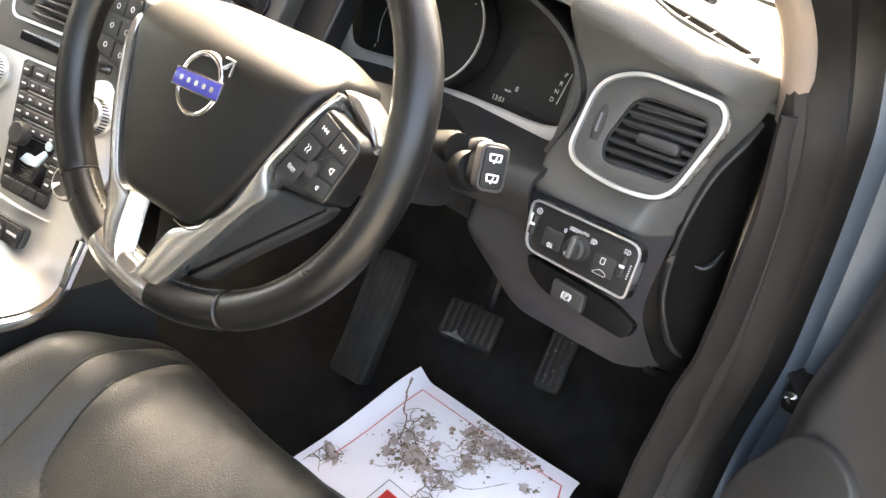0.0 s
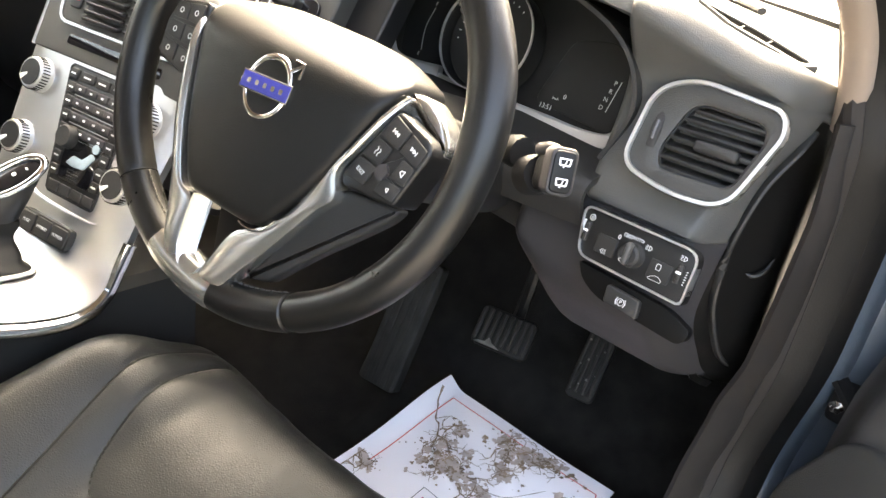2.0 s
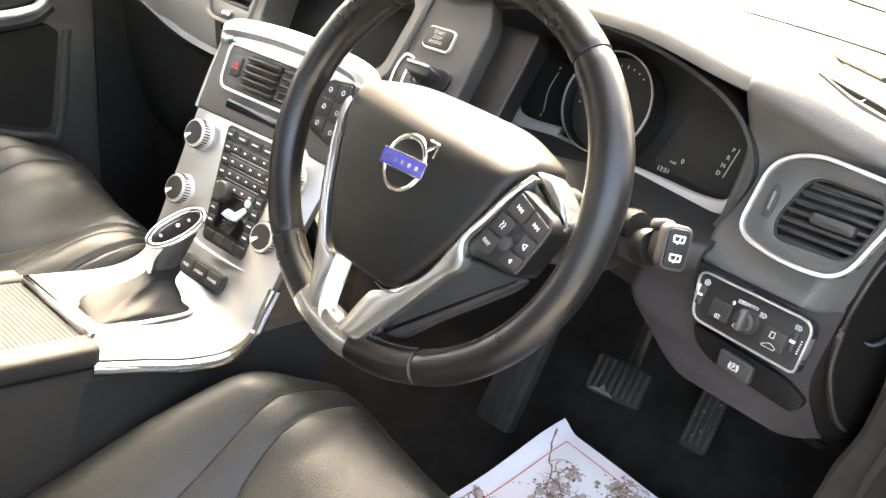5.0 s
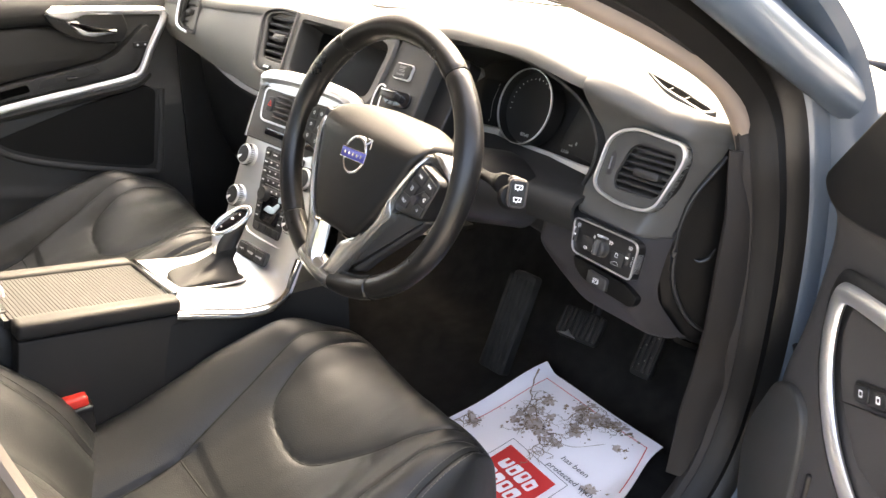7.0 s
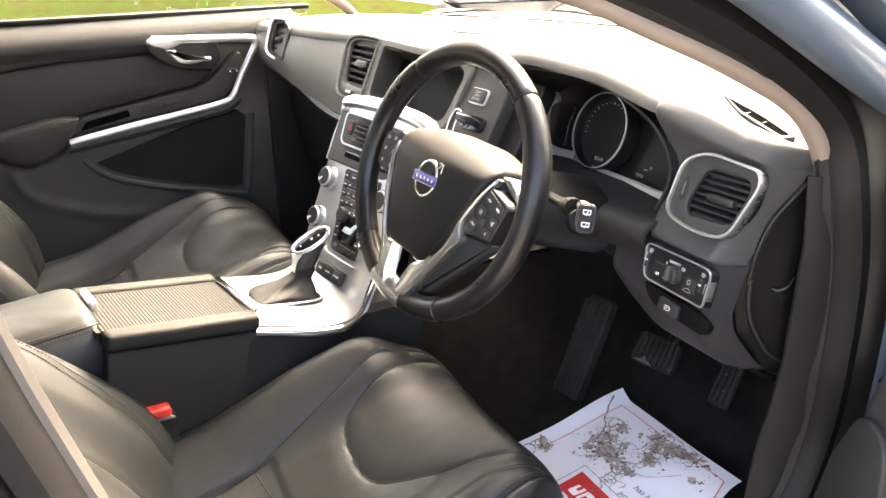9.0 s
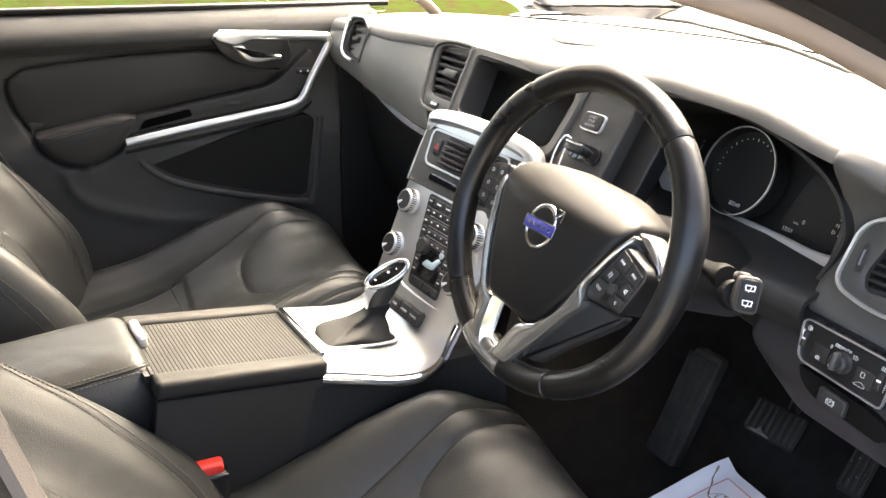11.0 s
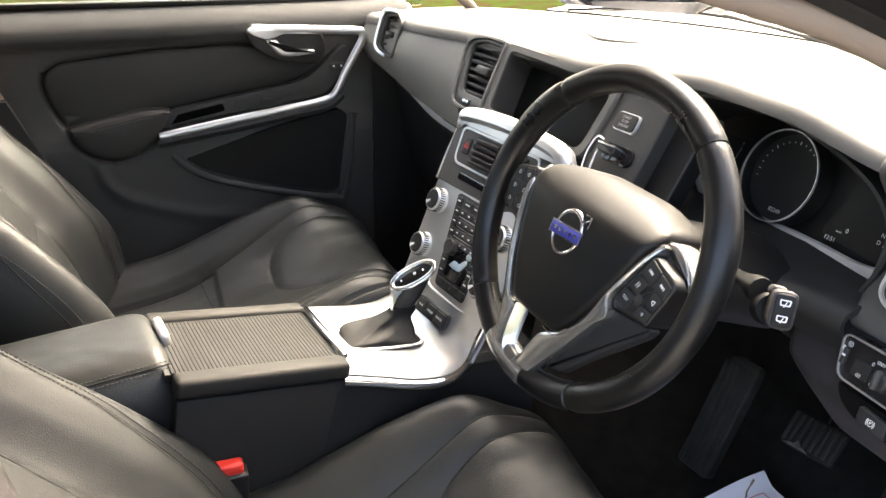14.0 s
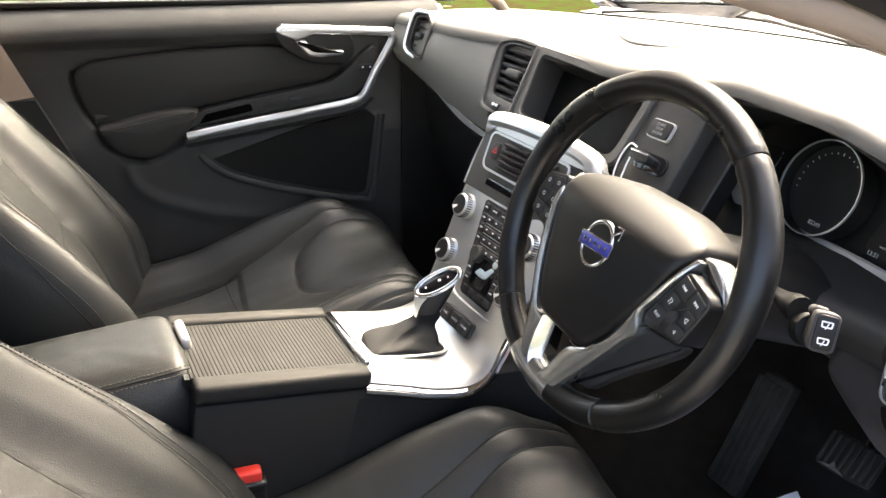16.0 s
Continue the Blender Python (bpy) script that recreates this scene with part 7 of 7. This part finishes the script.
for path, w in (([(0.279, 0.452), (0.290, 0.430), (0.296, 0.424), (0.312, 0.402), (0.322, 0.398), (0.336, 0.380), (0.345, 0.362), (0.362, 0.352)], 0.0014), ([(0.336, 0.380), (0.352, 0.382), (0.362, 0.374), (0.372, 0.366)], 0.0010), ([(0.312, 0.402), (0.322, 0.418), (0.335, 0.424), (0.350, 0.420)], 0.0006), ([(0.340, 0.372), (0.336, 0.352), (0.345, 0.340), (0.346, 0.330)], 0.0010), ([(0.400, 0.340), (0.430, 0.352), (0.456, 0.352), (0.480, 0.366), (0.508, 0.410)], 0.0007)):
    part("stain_twig", ribbon([(p.x, p.y) for p in spline([(x, y, 0) for x, y in path], 40)], w, w * 0.6, 0.0036), STAIN, mat_ob, "thin branching mud line")
ring = [(0.387, 0.300), (0.392, 0.140), (0.540, 0.132), (0.534, 0.296)]
for k in range(4):
    a, b = ring[k], ring[(k + 1) % 4]
    part("border_line", tube([paper_xy(a[0] + (b[0] - a[0]) * j / 20, a[1] + (b[1] - a[1]) * j / 20, 0.0022) for j in range(21)], 0.0003, 4, wide=0.0006), GREYINK, mat_ob, "thin grey printed line")
for a, b in (((0.300, 0.455), (0.300, 0.28)), ((0.300, 0.455), (0.560, 0.455)), ((0.560, 0.455), (0.615, 0.33))):
    part("border_line", tube([paper_xy(a[0] + (b[0] - a[0]) * k / 20, a[1] + (b[1] - a[1]) * k / 20, 0.0022) for k in range(21)], 0.0003, 4, wide=0.0008), REDINK, mat_ob, "thin red printed line")
red_at = Matrix.Translation(paper_xy(0.461, 0.230, 0.0044)) @ Matrix.Rotation(radians(3), 4, "X") @ Matrix.Rotation(radians(-3), 4, "Z")
for row, n in ((0.021, 4), (-0.019, 4)):
    for k in range(n):
        part("bar", hoop(rrect(-0.034 + 0.0225 * k, row, 0.0185, 0.031, 0.005), rrect(-0.034 + 0.0225 * k, row + 0.004 * (-1) ** k, 0.007, 0.013, 0.002), -0.0006, 0.0, 0.0001, 32), PAPER, mat_ob, m=red_at)
part("red_strip", paper_quad((0.404, 0.173), (0.406, 0.150), (0.523, 0.145), (0.524, 0.167), 0.0028), REDINK, mat_ob, "printed red strip")
lettering("IONAL", 0.014, Matrix.Translation(paper_xy(0.494, 0.152, 0.0042)) @ Matrix.Rotation(radians(-3), 4, "Z"), PAPER, mat_ob)
lettering("has been", 0.0175, Matrix.Translation(paper_xy(0.512, 0.333, 0.0036)) @ Matrix.Rotation(radians(1), 4, "Z"), GREYINK, mat_ob)
lettering("protected with", 0.0175, Matrix.Translation(paper_xy(0.528, 0.306, 0.0036)) @ Matrix.Rotation(radians(1), 4, "Z"), GREYINK, mat_ob)

# ---- marks on the switches and dials ----
def icon_ring(u, v, r, m, parent, z=0.0034, w=0.0005):
    part("symbol", hoop(circle(u, v, r, 20), circle(u, v, r - w, 20), z - 0.0003, z, 0.0001, 28), WHITE, parent, m=m)


def icon_bars(u, v, n, w, h, gap, m, parent, z=0.0034):
    for k in range(n):
        part("symbol", slab(rrect(u, v + gap * (k - (n - 1) / 2), w, h, h * 0.3, 2), z - 0.0003, z), WHITE, parent, m=m)


def icon_lamp(u, v, s, m, parent, z=0.0034, flip=1):
    """A lamp symbol: a D with beams."""
    out = rounded([(u, v - s), (u + flip * 0.7 * s, v - 0.8 * s), (u + flip * 1.3 * s, v), (u + flip * 0.7 * s, v + 0.8 * s), (u, v + s)], 0.3 * s)
    if flip < 0:
        out.reverse()
    part("symbol", hoop(out, offset(out, 0.0005), z - 0.0003, z, 0.0001, 32), WHITE, parent, m=m)
    icon_bars(u - flip * 0.8 * s, v, 4, 0.9 * s, 0.0004, 0.5 * s, m, parent, z)


icon_ring(0.010, -0.006, 0.0030, PAN, sw)
icon_ring(0.010, -0.006, 0.0014, PAN, sw)
lettering("0", 0.0062, PAN @ Matrix.Translation((0.0425, -0.0125, 0.0036)), WHITE, sw)
icon_lamp(0.0480, -0.0080, 0.0020, PAN, sw)
icon_lamp(0.0520, -0.0080, 0.0020, PAN, sw, flip=-1)
lettering("AUTO", 0.0042, PAN @ Matrix.Translation((0.0605, -0.0075, 0.0036)), WHITE, sw)
icon_lamp(0.0725, -0.0105, 0.0026, PAN, sw)
icon_lamp(0.0325, -0.0310, 0.0024, PAN, sw, 0.0052, flip=-1)
icon_ring(0.0555, -0.0290, 0.0016, PAN, sw, 0.0155)
out = rrect(0.0880, -0.0225, 0.0046, 0.0060, 0.0008)
part("symbol", hoop(out, offset(out, 0.0005), 0.005, 0.0052, 0.0001, 32), WHITE, sw, m=PAN)
out = rounded([(0.0820, -0.0345), (0.0850, -0.0325), (0.0880, -0.0310), (0.0915, -0.0312), (0.0950, -0.0335), (0.0945, -0.0352), (0.0825, -0.0354)], 0.0006)
part("symbol", hoop(out, offset(out, 0.0004), 0.005, 0.0052, 0.0001, 40), WHITE, sw, m=PAN)
icon_lamp(0.1060, -0.0060, 0.0026, PAN, sw)
icon_bars(0.1135, -0.0220, 6, 0.0016, 0.0009, 0.0024, PAN, sw)
part("symbol", slab([(0.0030, -0.0100), (0.0052, -0.0100), (0.0046, -0.0260)], 0.003, 0.0034), WHITE, sw, m=PAN)
icon_ring(0.069, -0.0665, 0.0036, PAN, pb, 0.0083)
lettering("P", 0.0052, PAN @ Matrix.Translation((0.069, -0.0665, 0.0083)), WHITE, pb)
for dx, fl in ((-0.0050, 1), (0.0050, -1)):
    part("symbol", tube([(0.069 + dx + fl * 0.0012 * abs(k) / 3, -0.0665 + 0.0012 * k, 0.0083) for k in range(-3, 4)], 0.0002, 5, wide=0.0004), WHITE, pb, m=PAN)

lettering("83249", 0.0080, GA @ Matrix.Translation((0.006, -0.0435, -0.0045)), WHITE, clu)
lettering("13:51", 0.0078, CLU @ Matrix.Translation((-0.002, -0.002, -0.0045)), WHITE, clu)
lettering("0", 0.0078, CLU @ Matrix.Translation((0.016, 0.014, -0.0045)), WHITE, clu)
lettering("km/h", 0.0040, CLU @ Matrix.Translation((0.006, 0.0095, -0.0045)), WHITE, clu)
lettering("6°C", 0.0074, CLU @ Matrix.Translation((-0.146, 0.004, 0.002)), WHITE, clu)
for k, w in enumerate("PRND"):
    lettering(w, 0.0070, CLU @ Matrix.Translation((0.0655 - 0.0018 * k, 0.0445 - 0.0092 * k, -0.0045)), WHITE, clu)
part("scale_line", tube([(0.0715 - 0.0042 * k / 10, 0.048 - 0.034 * k / 10, -0.0045) for k in range(11)], 0.0002, 5, wide=0.0005), WHITE, clu, m=CLU)
part("scale_line", tube(spline([(-0.196, 0.060, -0.0045), (-0.200, 0.035, -0.0045), (-0.194, 0.008, -0.0045)], 12), 0.0002, 5, wide=0.0005), WHITE, clu, m=CLU)
lettering("E", 0.0060, CLU @ Matrix.Translation((-0.196, 0.003, -0.0045)), WHITE, clu)
lettering("F", 0.0060, CLU @ Matrix.Translation((-0.196, 0.065, -0.0045)), WHITE, clu)
